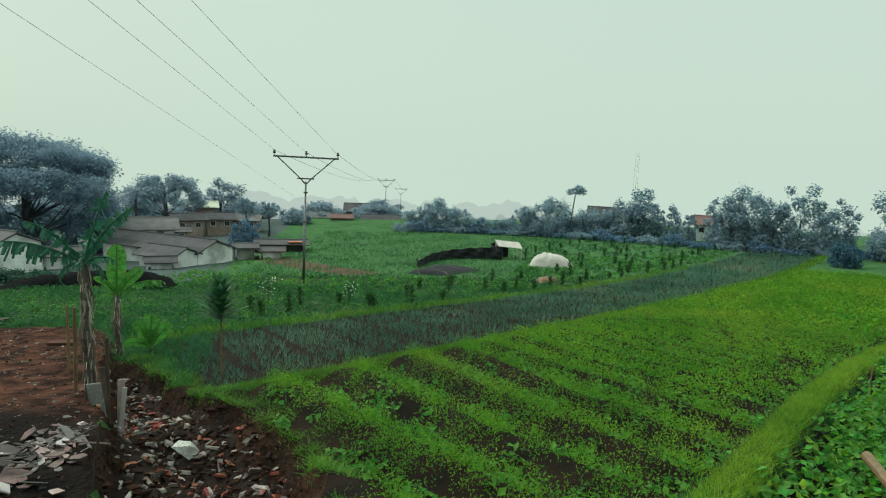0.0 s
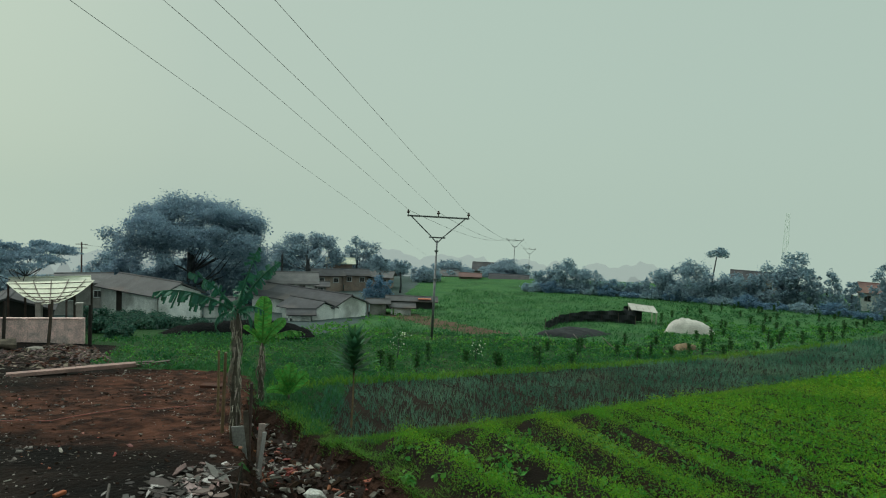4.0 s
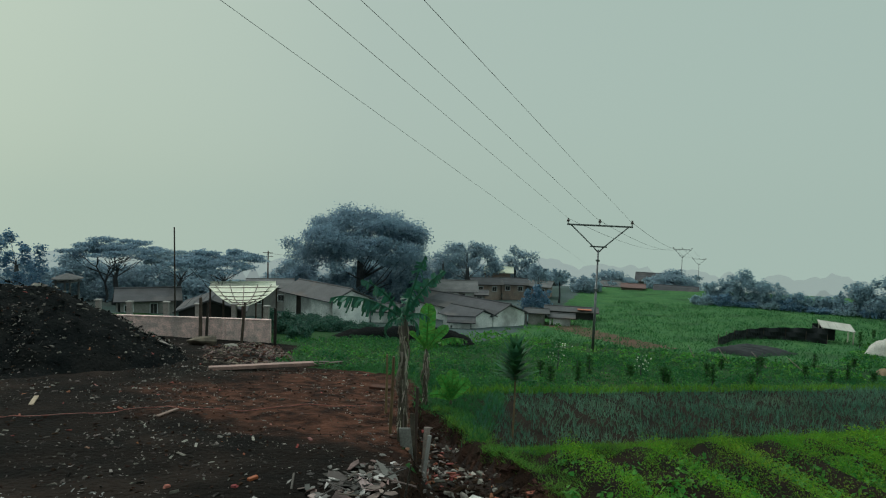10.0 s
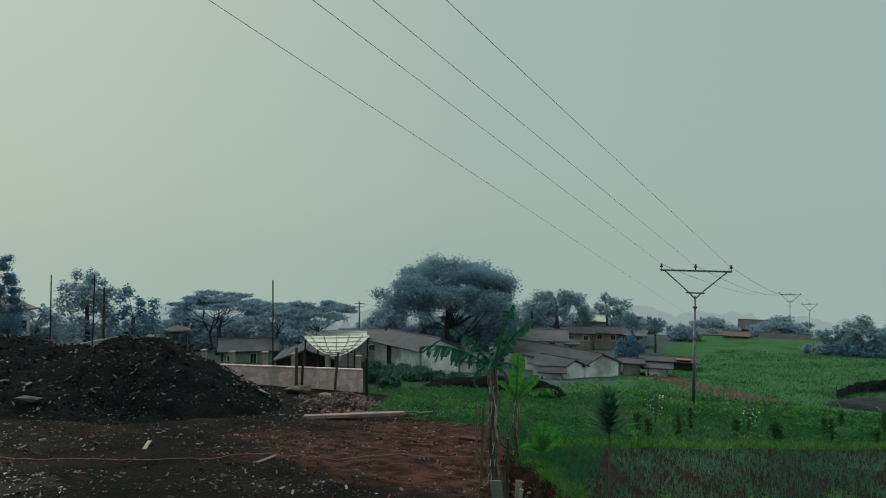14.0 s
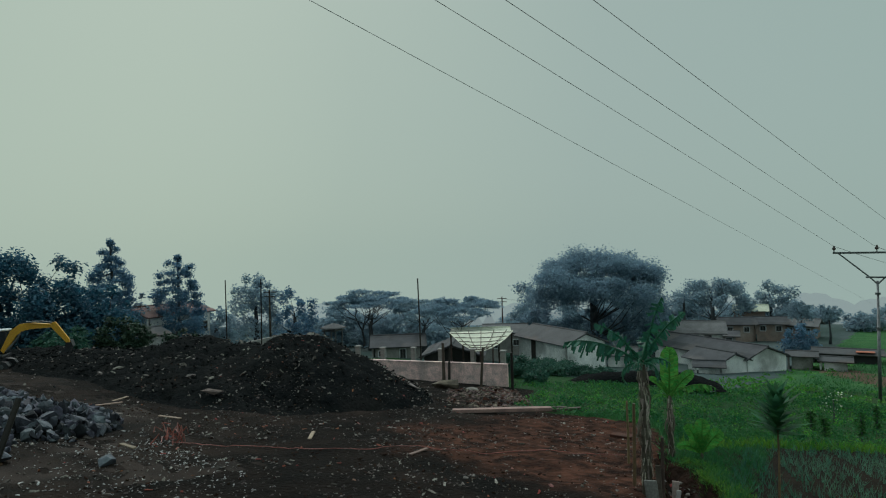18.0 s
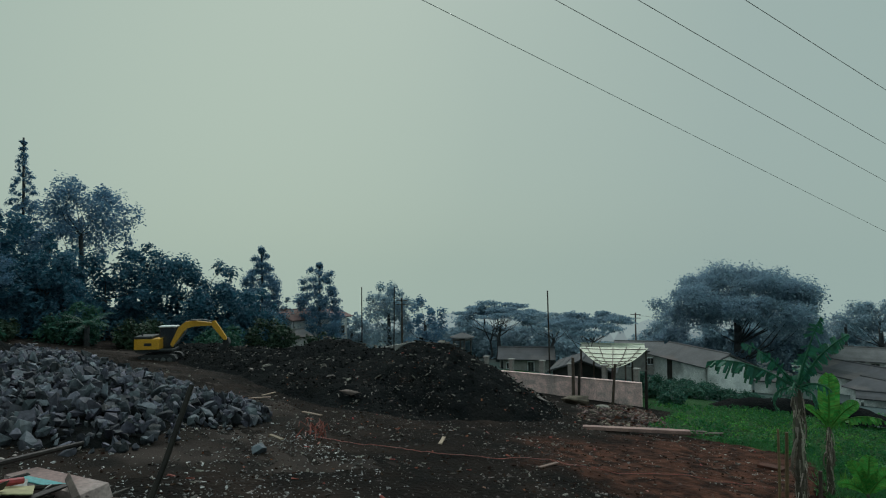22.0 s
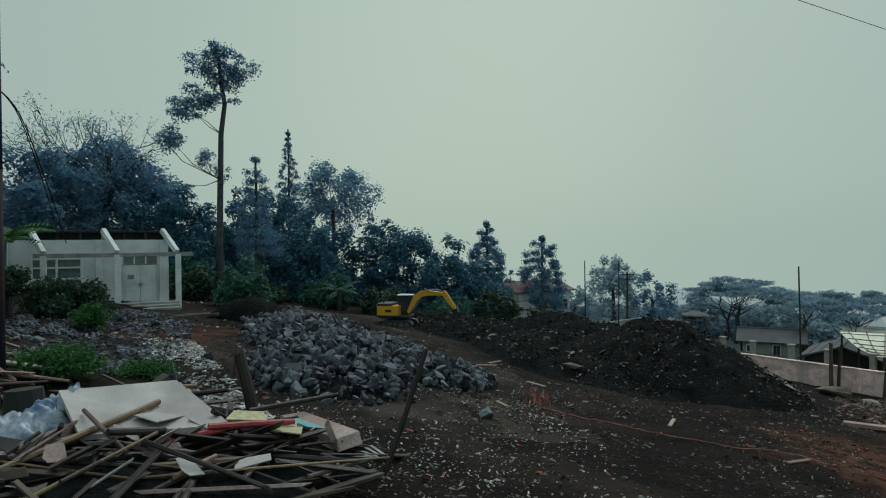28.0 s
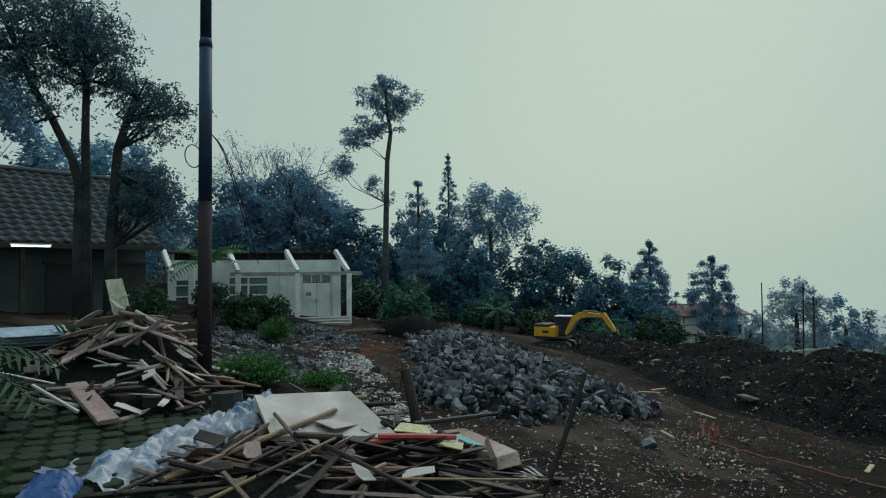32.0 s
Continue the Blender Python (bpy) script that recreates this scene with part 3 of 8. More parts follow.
    n = len(trunk)
    tr.tube(trunk, [radius * (1.25 if i == 0 else 1 - 0.7 * i / n) for i in range(n)], sides)
    tp = np.array(trunk, float)
    for q, (c, r, k) in enumerate(clumps):
        if q % max(1, len(clumps) // 15):
            continue
        c = np.array(c, float)
        j = int(np.argmin(np.abs(tp[:, 2] - max(c[2] - 0.55 * np.linalg.norm(c[:2] - tp[-1, :2]) - r * 0.5, tp[0, 2] + 0.25 * tp[-1, 2]))))
        a = tp[j]
        mid = a * 0.45 + c * 0.55 + np.array([*rng.normal(scale=0.08 * np.linalg.norm(c - a), size=2), -0.08 * np.linalg.norm(c - a)])
        rr = max(0.015, radius * 0.2 * (1 - 0.5 * j / n))
        tr.tube([a, mid, c], [rr, rr * 0.6, rr * 0.2], 5, False)
    part("trunk", tr, M[bark], t, smooth=True)
    if leaf:
        part("crown", Mesh().quads(clump_leaves(rng, clumps, leaf)), leaf_mat, t)
    return t


def dome_clumps(rng, cx, cz, rx, rz, n, r, k, lower=-0.2, flat=1.0):
    """Tufts over and in a dome with a lumpy outline."""
    out = []
    p, q = rng.uniform(0, 6.3, 2)
    for _ in range(int(n * 2.1)):
        a, e = rng.uniform(0, 2 * math.pi), math.asin(rng.uniform(lower, 1))
        f = rng.uniform(0.2, 1.0) ** 0.45 * (1 + 0.13 * math.sin(3 * a + p) * math.cos(4 * e + q) + 0.09 * math.sin(7 * a + q + 3 * e))
        out.append(((cx + rx * f * math.cos(e) * math.cos(a), rx * f * math.cos(e) * math.sin(a), cz + rz * f * math.sin(e) * flat),
                    0.7 * r * rng.uniform(0.5, 1.4), int(k * rng.uniform(0.3, 0.65))))
    return out


def crown_leaves(rng, lobes, leaf, cover=1.0):
    """Leaves over rounded lobes (centre, radius across, radius up): close above, loose below and at the rim, so that sky shows between."""
    cs, ns, big = [], [], []
    low, high = min(c[2] for c, _, _ in lobes), max(c[2] for c, _, _ in lobes)
    for c, rx, rz in lobes:
        thin = 0.55 + 0.45 * min(1.0, (c[2] - low) / (0.5 * (high - low) + 0.01))
        n = max(30, int(cover * thin * 4 * math.pi * rx * (rx + rz) / 2 / (0.34 * leaf * leaf)))
        d = rng.normal(size=(n, 3))
        d[:, 2] += 0.25
        d /= np.linalg.norm(d, axis=1, keepdims=True)
        lump = 1 + 0.2 * np.sin(d[:, 0] * 5.1 + c[0] * 3) * np.cos(d[:, 2] * 4.3 + c[2] * 2) + 0.14 * np.sin(d[:, 1] * 9.0 + d[:, 2] * 7 + c[1])
        f = np.clip(rng.normal(0.8, 0.18, n), 0.2, 1.25) * lump
        heart = rng.random(n) < 0.07
        f = np.where(heart, f * 0.6, f)
        cs.append(np.array(c) + d * f[:, None] * np.array([rx, rx, rz]))
        ns.append(d * 0.5 + rng.normal(scale=0.45, size=(n, 3)) + np.array([0, 0, 0.8]))
        big.append(heart)
    c, nn, heart = np.concatenate(cs), np.concatenate(ns), np.concatenate(big)
    return np.concatenate([leaves(rng, c[~heart], nn[~heart], leaf, leaf * 0.7), leaves(rng, c[heart], nn[heart], leaf * 1.5, leaf * 1.1)])


def dome_lobes(rng, cx, cz, rx, rz, n, lower=-0.2, size=0.3, inner=0.2):
    """Lobes spread evenly over a dome, some inside it, so that its outline billows."""
    out = []
    for i in range(n):
        e = math.asin(lower + (1 - lower) * (i + 0.5) / n)
        a = i * 2.39996 + rng.uniform(-0.4, 0.4)
        f = rng.uniform(0.6, 0.95) if rng.random() > inner else rng.uniform(0.2, 0.55)
        k = rng.uniform(0.55, 1.35)
        if i and rng.random() < 0.1:
            continue
        out.append(((cx + rx * f * math.cos(e) * math.cos(a), rx * f * math.cos(e) * math.sin(a), cz + rz * f * math.sin(e)), size * rx * k, size * min(rx, rz * 1.1) * k))
    return out


def broad(name, label, x, y, h, w, seed, leaf_mat, foot=0.35, n=34, leaf=0.3, k=80, trunk_r=0.35, group="", r=None, lean=0.0, z=None, cover=0.66):
    rng = np.random.default_rng(seed + 500)
    cz = h * (foot + (1 - foot) * 0.42)
    rz = h - cz
    trunk = [(0, 0, -0.3), (0.02 * h + lean * 0.3, 0, 0.3 * h * foot + 0.5), (lean * 0.6, 0.01 * h, h * foot * 0.8 + 0.6), (lean, 0, cz)]
    m = int(max(14, min(90, n * 1.1 + 8)))
    lobes = dome_lobes(rng, lean, cz, w / 2, rz, m, lower=-0.95 if foot < 0.25 else -0.4, size=0.3 if m < 30 else 0.2)
    if foot < 0.25:
        lobes += [((0.34 * w * math.cos(a), 0.34 * w * math.sin(a), 0.14 * h + 0.3), 0.17 * w, 0.14 * h + 0.3) for a in np.arange(0, 6.2, 0.9)]
    t = tree(name, label, x, y, trunk, trunk_r, [(c, r, 1) for c, r, _ in lobes], 0, leaf_mat, seed=seed, group=group, z=z)
    part("crown", Mesh().quads(crown_leaves(rng, lobes, leaf, cover)), leaf_mat, t)
    return t


def umbrella(x, y, h, w, seed, leaf_mat):
    """A rain tree: a leaning fork of limbs under flat layers of foliage."""
    rng = np.random.default_rng(seed)
    lobes = []
    for i in range(34):
        a, f = i * 2.39996 + rng.uniform(-0.3, 0.3), math.sqrt((i + 0.5) / 34)
        step = 0.45 * math.sin(2.0 * a + seed) - 0.25
        k = rng.uniform(0.7, 1.3)
        lobes.append(((w * 0.43 * f * math.cos(a), w * 0.43 * f * math.sin(a), h * (0.93 - 0.17 * f * f) + step), 0.105 * w * k, 0.25 * k))
    t = tree("umbrella_tree", "flat-topped tree with forked limbs over the village roofs", x, y,
             [(0, 0, -0.3), (0.15, 0.1, h * 0.2), (0.1, 0, h * 0.4), (0.3, 0.1, h * 0.5)], 0.3, [(c, r, 1) for c, r, _ in lobes], 0, leaf_mat, seed=seed, group="flat-topped trees")
    part("crown", Mesh().quads(crown_leaves(rng, lobes, 0.2, 0.62)), leaf_mat, t)
    return t


def conifer(name, label, x, y, h, w, seed, leaf_mat, tiers=11, bare=0.12, group="", leaf=0.22, k=26, taper=0.55, tuft=0.3):
    rng = np.random.default_rng(seed)
    cl = []
    for i in range(tiers):
        f = i / (tiers - 1)
        zc = h * (bare + (0.97 - bare) * f)
        rr = w / 2 * (1 - f) ** taper * rng.uniform(0.8, 1.12) + 0.1
        m = max(3, int(11 * (1 - f) ** taper) + 1)
        for q in range(m):
            a = 2 * math.pi * q / m + rng.uniform(0, 1)
            g = rr * math.sqrt(rng.uniform(0.15, 1))
            cl.append(((g * math.cos(a), g * math.sin(a), zc - 0.1 * g + rng.normal(scale=0.12)), tuft + 0.14 * rr, k))
    return tree(name, label, x, y, [(0, 0, -0.3), (0.03, 0, h * 0.3), (0, 0.04, h * 0.7), (0, 0, h)], 0.16, cl, leaf, leaf_mat, seed=seed, group=group)


T, TB, HG = G["tree"], G["tree_blue"], G["hedge"]

# far side of the fields
FAR_TREES = [(15.0, 90.8, 5.1, 7.2, 0.05), (11.5, 91.5, 4.0, 4.5, 0.05), (28.0, 87.7, 7.5, 5.2, 0.08), (26.0, 88.5, 5.2, 5.5, 0.05), (31.0, 86.5, 5.0, 4.0, 0.05), (32.1, 82.0, 4.9, 2.2, 0.1), (35.7, 80.5, 6.7, 4.7, 0.2),
             (38.6, 78.0, 7.9, 6.6, 0.06), (36.2, 79.0, 5.4, 4.5, 0.05), (42.0, 74.0, 8.5, 5.6, 0.1), (40.0, 76.0, 6.0, 4.0, 0.05), (44.6, 71.2, 6.6, 4.6, 0.05), (48.0, 66.0, 9.5, 6.5, 0.1), (50.0, 62.0, 7.0, 8.0, 0.05),
             (-1.4, 95.0, 4.4, 6.0, 0.05), (-4.2, 96.0, 3.4, 4.0, 0.05), (1.8, 94.0, 3.7, 4.4, 0.05), (5.6, 92.9, 2.4, 3.6, 0.05), (8.5, 92.5, 2.2, 3.0, 0.05), (19.5, 90.0, 3.6, 5.0, 0.05), (22.5, 89.0, 3.8, 5.0, 0.05)]
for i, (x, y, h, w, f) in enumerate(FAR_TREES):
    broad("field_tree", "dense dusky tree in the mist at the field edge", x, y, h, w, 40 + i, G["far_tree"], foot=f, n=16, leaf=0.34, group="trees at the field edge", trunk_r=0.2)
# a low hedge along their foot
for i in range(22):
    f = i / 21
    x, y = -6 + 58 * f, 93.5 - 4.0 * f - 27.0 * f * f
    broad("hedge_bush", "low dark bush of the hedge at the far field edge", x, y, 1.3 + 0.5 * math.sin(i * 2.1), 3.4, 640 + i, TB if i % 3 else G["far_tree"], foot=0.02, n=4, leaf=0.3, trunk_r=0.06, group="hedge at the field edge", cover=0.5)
t_rng = np.random.default_rng(7)
top_lobes = dome_lobes(t_rng, 0.4, 6.2, 1.5, 0.85, 9, size=0.42)
slim = tree("umbrella_tree", "slender tree with one small round top", 18.8, 93.2, [(0, 0, -0.2), (0.1, 0, 3), (0.4, 0, 5.8)], 0.14, [(c, r, 1) for c, r, _ in top_lobes], 0, None, seed=7)
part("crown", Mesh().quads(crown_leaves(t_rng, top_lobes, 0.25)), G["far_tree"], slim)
broad("field_bush", "low dark bush at the far end of the leek field", 38.9, 60.2, 2.6, 3.2, 91, HG, foot=0.05, n=14, leaf=0.22, trunk_r=0.08)

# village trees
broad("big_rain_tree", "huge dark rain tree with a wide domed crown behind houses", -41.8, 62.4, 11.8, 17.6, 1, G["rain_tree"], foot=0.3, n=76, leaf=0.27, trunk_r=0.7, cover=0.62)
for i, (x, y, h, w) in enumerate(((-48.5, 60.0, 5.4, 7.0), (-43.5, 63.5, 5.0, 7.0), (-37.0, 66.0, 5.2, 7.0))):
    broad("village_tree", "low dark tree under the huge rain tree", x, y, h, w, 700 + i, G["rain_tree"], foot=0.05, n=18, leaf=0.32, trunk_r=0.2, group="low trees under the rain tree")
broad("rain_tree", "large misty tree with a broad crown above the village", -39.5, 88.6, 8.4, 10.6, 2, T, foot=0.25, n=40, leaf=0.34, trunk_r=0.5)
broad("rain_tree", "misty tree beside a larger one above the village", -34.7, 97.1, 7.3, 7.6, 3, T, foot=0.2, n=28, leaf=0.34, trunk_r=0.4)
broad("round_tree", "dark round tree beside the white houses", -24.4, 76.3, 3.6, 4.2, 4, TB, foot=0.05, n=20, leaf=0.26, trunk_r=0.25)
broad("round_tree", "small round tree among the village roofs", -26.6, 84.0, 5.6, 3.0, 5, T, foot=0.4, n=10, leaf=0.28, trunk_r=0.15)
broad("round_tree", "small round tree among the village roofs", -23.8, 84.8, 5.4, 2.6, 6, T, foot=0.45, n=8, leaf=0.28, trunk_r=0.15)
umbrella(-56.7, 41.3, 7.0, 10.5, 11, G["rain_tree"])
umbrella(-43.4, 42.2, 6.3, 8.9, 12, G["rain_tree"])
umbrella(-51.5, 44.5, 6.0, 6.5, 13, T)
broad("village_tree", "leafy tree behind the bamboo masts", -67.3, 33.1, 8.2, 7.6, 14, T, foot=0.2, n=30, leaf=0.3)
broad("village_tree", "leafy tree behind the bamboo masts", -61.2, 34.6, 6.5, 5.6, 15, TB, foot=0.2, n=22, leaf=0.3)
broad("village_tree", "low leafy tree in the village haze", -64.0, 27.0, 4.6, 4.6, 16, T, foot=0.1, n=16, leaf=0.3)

# trees behind the village, haze painted into their leaf colour
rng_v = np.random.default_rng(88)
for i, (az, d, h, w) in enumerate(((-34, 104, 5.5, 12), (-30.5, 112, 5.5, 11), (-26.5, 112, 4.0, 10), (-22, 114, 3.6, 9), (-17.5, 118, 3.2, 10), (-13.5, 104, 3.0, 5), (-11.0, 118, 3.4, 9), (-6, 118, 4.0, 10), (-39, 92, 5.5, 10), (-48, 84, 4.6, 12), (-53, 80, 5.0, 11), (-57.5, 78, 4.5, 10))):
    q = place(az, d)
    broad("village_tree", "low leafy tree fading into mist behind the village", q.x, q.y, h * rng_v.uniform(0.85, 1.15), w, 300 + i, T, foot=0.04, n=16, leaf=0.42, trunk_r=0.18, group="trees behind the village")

# bare-limbed tree beside the flat-topped ones
def bare_tree(x, y, h, w, seed, label, levels=4, lean=0.0, trunk_r=0.16, name="bare_tree", z=None, sprays=0):
    rng = np.random.default_rng(seed)
    t = thing(name, Matrix.Translation((x, y, (gz(x, y) if z is None else z) - 0.1)), label, "tree")
    tr, tips = Mesh(), []

    def go(p, d, ln, r, lv):
        q = p + d * ln
        if lv < 2:
            tips.append(tuple(q))
        mid = (p + q) / 2 + Vector(rng.normal(scale=0.06 * ln, size=3))
        tr.tube([p, mid, q], [r, r * 0.85, r * 0.65], 5, False)
        if lv:
            for _ in range(3 if lv > 1 else 4):
                nd = (d + Vector(rng.normal(scale=0.55, size=3)) * (w / h) + Vector((0, 0, 0.25))).normalized()
                go(q, nd, ln * rng.uniform(0.6, 0.85), r * 0.6, lv - 1)

    go(Vector((0, 0, -0.2)), Vector((lean, 0, 1)).normalized(), h * 0.34, trunk_r, levels)
    part("trunk", tr, M["bark"], t, smooth=True)
    if sprays:
        c = np.repeat(np.array(tips), sprays, 0) + rng.normal(scale=0.35, size=(len(tips) * sprays, 3))
        part("crown", Mesh().quads(leaves(rng, c, rng.normal(size=c.shape), 0.26, 0.07)), G["tree_blue"], t, "thin haze of last leaves on the twigs")
    return t


bare_tree(-60.5, 43.0, 7.0, 6.0, 21, "leafless thin tree among the flat-topped trees")

# palm over the roofs
def palm(x, y, h, seed, label, fronds=14, length=2.0, leaf_mat=None, name="palm_tree", trunk_r=0.16, tilt=0.5):
    rng = np.random.default_rng(seed)
    t = thing(name, Matrix.Translation((x, y, gz(x, y) - 0.1)), label, "palm")
    if h > 0.3:
        part("trunk", Mesh().tube([(0, 0, -0.2), (0.1, 0, h * 0.5), (0.05, 0.05, h)], [trunk_r * 1.3, trunk_r, trunk_r * 0.8], 8), M["bark"], t, smooth=True)
    for i in range(fronds):
        a = 2 * math.pi * i / fronds + rng.uniform(0, 0.4)
        lift = rng.uniform(0.1, 1.2)
        ms = Mesh()
        pts = []
        for s in np.linspace(0, 1, 8):
            out = length * s * math.cos(lift * (1 - s * 0.6))
            pts.append(Vector((0.05 + out * math.cos(a), 0.05 + out * math.sin(a), h + length * (math.sin(lift) * s - tilt * 1.6 * s * s))))
        ms.tube(pts, [0.03, 0.028, 0.025, 0.022, 0.018, 0.014, 0.01, 0.006], 4, False)
        qs = []
        for j in range(1, 8):
            for half in (0, 0.5):
                p = pts[j - 1].lerp(pts[j], half + 0.25)
                d = (pts[j] - pts[j - 1]).normalized()
                side = d.cross(Vector((0, 0, 1))).normalized()
                ln = length * 0.26 * math.sin(0.4 + 2.4 * j / 8)
                for sg in (-1, 1):
                    tip = p + side * sg * ln + d * ln * 0.4 - Vector((0, 0, ln * 0.35))
                    wv = d * 0.05 * length * 0.5
                    qs.append([p - wv, p + wv, tip + wv * 0.2, tip - wv * 0.2])
        ms.quads(np.array(qs))
        part("frond", ms, leaf_mat or G["hedge"], t)
    return t


palm(-35.5, 71.8, 6.2, 31, "grey palm with drooping fronds above the roofs", leaf_mat=G["yard_tree"], length=2.2)
palm(-45.0, 1.2, 1.4, 32, "banana-like palm in front of the dark trees", fronds=9, length=1.6, leaf_mat=G["garden"], tilt=0.3)

# trees behind the yard; the blue of their leaves is painted haze
belt = "dark trees behind the yard"
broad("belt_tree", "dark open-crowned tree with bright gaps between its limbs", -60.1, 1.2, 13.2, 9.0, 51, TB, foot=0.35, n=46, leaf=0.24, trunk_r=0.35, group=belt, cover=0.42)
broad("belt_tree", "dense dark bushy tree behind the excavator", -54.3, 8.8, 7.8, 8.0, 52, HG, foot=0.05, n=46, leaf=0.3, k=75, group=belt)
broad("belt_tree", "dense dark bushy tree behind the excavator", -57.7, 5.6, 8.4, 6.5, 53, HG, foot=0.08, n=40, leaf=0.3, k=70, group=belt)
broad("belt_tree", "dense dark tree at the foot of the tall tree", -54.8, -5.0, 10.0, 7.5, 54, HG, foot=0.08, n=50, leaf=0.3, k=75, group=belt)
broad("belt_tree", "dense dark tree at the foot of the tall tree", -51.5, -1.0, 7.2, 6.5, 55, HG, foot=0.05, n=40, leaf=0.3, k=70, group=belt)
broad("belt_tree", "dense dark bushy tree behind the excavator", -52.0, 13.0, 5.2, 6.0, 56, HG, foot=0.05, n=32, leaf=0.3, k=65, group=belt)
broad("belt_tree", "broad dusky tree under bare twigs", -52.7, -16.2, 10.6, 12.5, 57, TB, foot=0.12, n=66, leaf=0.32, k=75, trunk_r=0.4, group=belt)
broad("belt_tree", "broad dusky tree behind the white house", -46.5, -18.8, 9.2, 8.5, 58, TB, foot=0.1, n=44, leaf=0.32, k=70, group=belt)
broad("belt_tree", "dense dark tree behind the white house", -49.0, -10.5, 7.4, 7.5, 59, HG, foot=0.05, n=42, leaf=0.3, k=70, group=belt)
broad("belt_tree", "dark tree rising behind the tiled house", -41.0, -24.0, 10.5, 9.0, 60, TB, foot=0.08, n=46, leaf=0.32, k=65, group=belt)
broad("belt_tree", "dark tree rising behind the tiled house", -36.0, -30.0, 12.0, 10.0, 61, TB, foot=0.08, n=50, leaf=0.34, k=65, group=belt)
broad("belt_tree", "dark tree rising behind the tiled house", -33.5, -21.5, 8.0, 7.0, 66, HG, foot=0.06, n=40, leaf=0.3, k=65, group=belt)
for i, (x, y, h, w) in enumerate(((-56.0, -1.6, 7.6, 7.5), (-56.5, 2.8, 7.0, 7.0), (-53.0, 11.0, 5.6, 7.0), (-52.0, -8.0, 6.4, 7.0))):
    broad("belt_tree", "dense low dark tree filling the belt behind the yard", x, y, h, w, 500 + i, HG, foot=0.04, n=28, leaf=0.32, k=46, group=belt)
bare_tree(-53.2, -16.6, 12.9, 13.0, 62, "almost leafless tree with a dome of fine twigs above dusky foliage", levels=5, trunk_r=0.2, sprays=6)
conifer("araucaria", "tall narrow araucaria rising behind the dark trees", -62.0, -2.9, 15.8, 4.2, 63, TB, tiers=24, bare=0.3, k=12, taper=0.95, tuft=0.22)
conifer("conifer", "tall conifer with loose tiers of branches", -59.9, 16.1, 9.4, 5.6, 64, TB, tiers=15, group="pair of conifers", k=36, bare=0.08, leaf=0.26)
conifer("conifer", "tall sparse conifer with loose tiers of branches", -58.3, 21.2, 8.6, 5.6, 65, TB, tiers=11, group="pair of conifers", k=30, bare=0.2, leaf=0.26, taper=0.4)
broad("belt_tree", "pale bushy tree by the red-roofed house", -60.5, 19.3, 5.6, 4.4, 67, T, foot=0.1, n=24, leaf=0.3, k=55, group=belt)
for i, (x, y) in enumerate(((-46.0, 4.5), (-46.5, 0.5), (-46.0, -4.0), (-45.0, -9.0), (-43.0, -12.5), (-47.0, 9.5), (-47.5, 13.5), (-40.0, -13.5), (-46.5, 17.0), (-38.0, -4.5), (-41.5, -7.5))):
    broad("shrub", "dark green shrub below the belt of trees", x, y, 2.4 + 0.5 * math.sin(i * 2.3), 3.6, 70 + i, G["garden"] if i % 2 else G["bush"], foot=0.02, n=14, leaf=0.26, k=34, trunk_r=0.08,
          group="shrubs below the trees")


def tall_tree():
    rng = np.random.default_rng(9)
    lobes = []
    for cy, cz, ry, rz, n in ((0.1, 16.3, 1.05, 0.85, 8), (-0.85, 15.4, 1.2, 0.9, 9), (0.95, 15.1, 1.3, 1.0, 10), (0.0, 14.4, 1.2, 0.7, 7), (-0.8, 13.4, 1.2, 0.75, 8), (-1.9, 12.7, 1.45, 0.75, 9), (-2.95, 10.6, 1.15, 0.8, 9), (0.9, 13.4, 0.7, 0.5, 4), (-0.75, 9.4, 0.9, 1.3, 9), (0.35, 8.3, 0.6, 0.7, 4), (-2.1, 7.6, 0.9, 0.25, 3)):
        for (a, b, c), r1, r2 in dome_lobes(rng, 0, cz, ry * 1.12, rz * 1.12, n, lower=-0.95, size=0.4, inner=0.4):
            lobes.append(((a * 0.8, cy + b, c), r1, r2))
    t = tree("tall_tree", "tall slim tree with tufted crown on a bare trunk", -43.7, -6.6,
             [(0, 0, -0.2), (0.1, 0.05, 4), (0, 0.12, 8), (0.05, 0.2, 11), (0, 0.45, 13), (0, 0.2, 14.5), (0, 0.1, 16)], 0.24, [(c, r, 1) for c, r, _ in lobes], 0, None, seed=9, sides=9)
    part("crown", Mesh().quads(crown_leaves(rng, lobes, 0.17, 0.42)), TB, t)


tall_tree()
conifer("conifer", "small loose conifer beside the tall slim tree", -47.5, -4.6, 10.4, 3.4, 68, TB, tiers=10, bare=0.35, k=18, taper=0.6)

# two old trees by the tiled house
def leaning_tree(x, y, trunks, radius, blobs, seed, label):
    """An old tree of one or two stems, its foliage in sprays that hang from each blob (centre, spread, sprays)."""
    rng = np.random.default_rng(seed)
    t = thing("yard_tree", Matrix.Translation((x, y, gz(x, y) - 0.1)), label, "tree", "old trees by the tiled house")
    tr = Mesh()
    for pts in trunks:
        n = len(pts)
        tr.tube(pts, [radius * (1.3 if i == 0 else 1 - 0.6 * i / n) for i in range(n)], 9)
    cs, ns = [], []
    for cx, cy, cz, w, n in blobs:
        c = np.array((cx, cy, cz))
        a = min((p for pts in trunks for p in pts[1:]), key=lambda p: math.dist(p, (cx, cy, cz - 0.6)))
        for _ in range(4):
            e = c + rng.normal(scale=0.45 * w, size=3)
            mid = np.array(a) * 0.5 + e * 0.5 + rng.normal(scale=0.12, size=3)
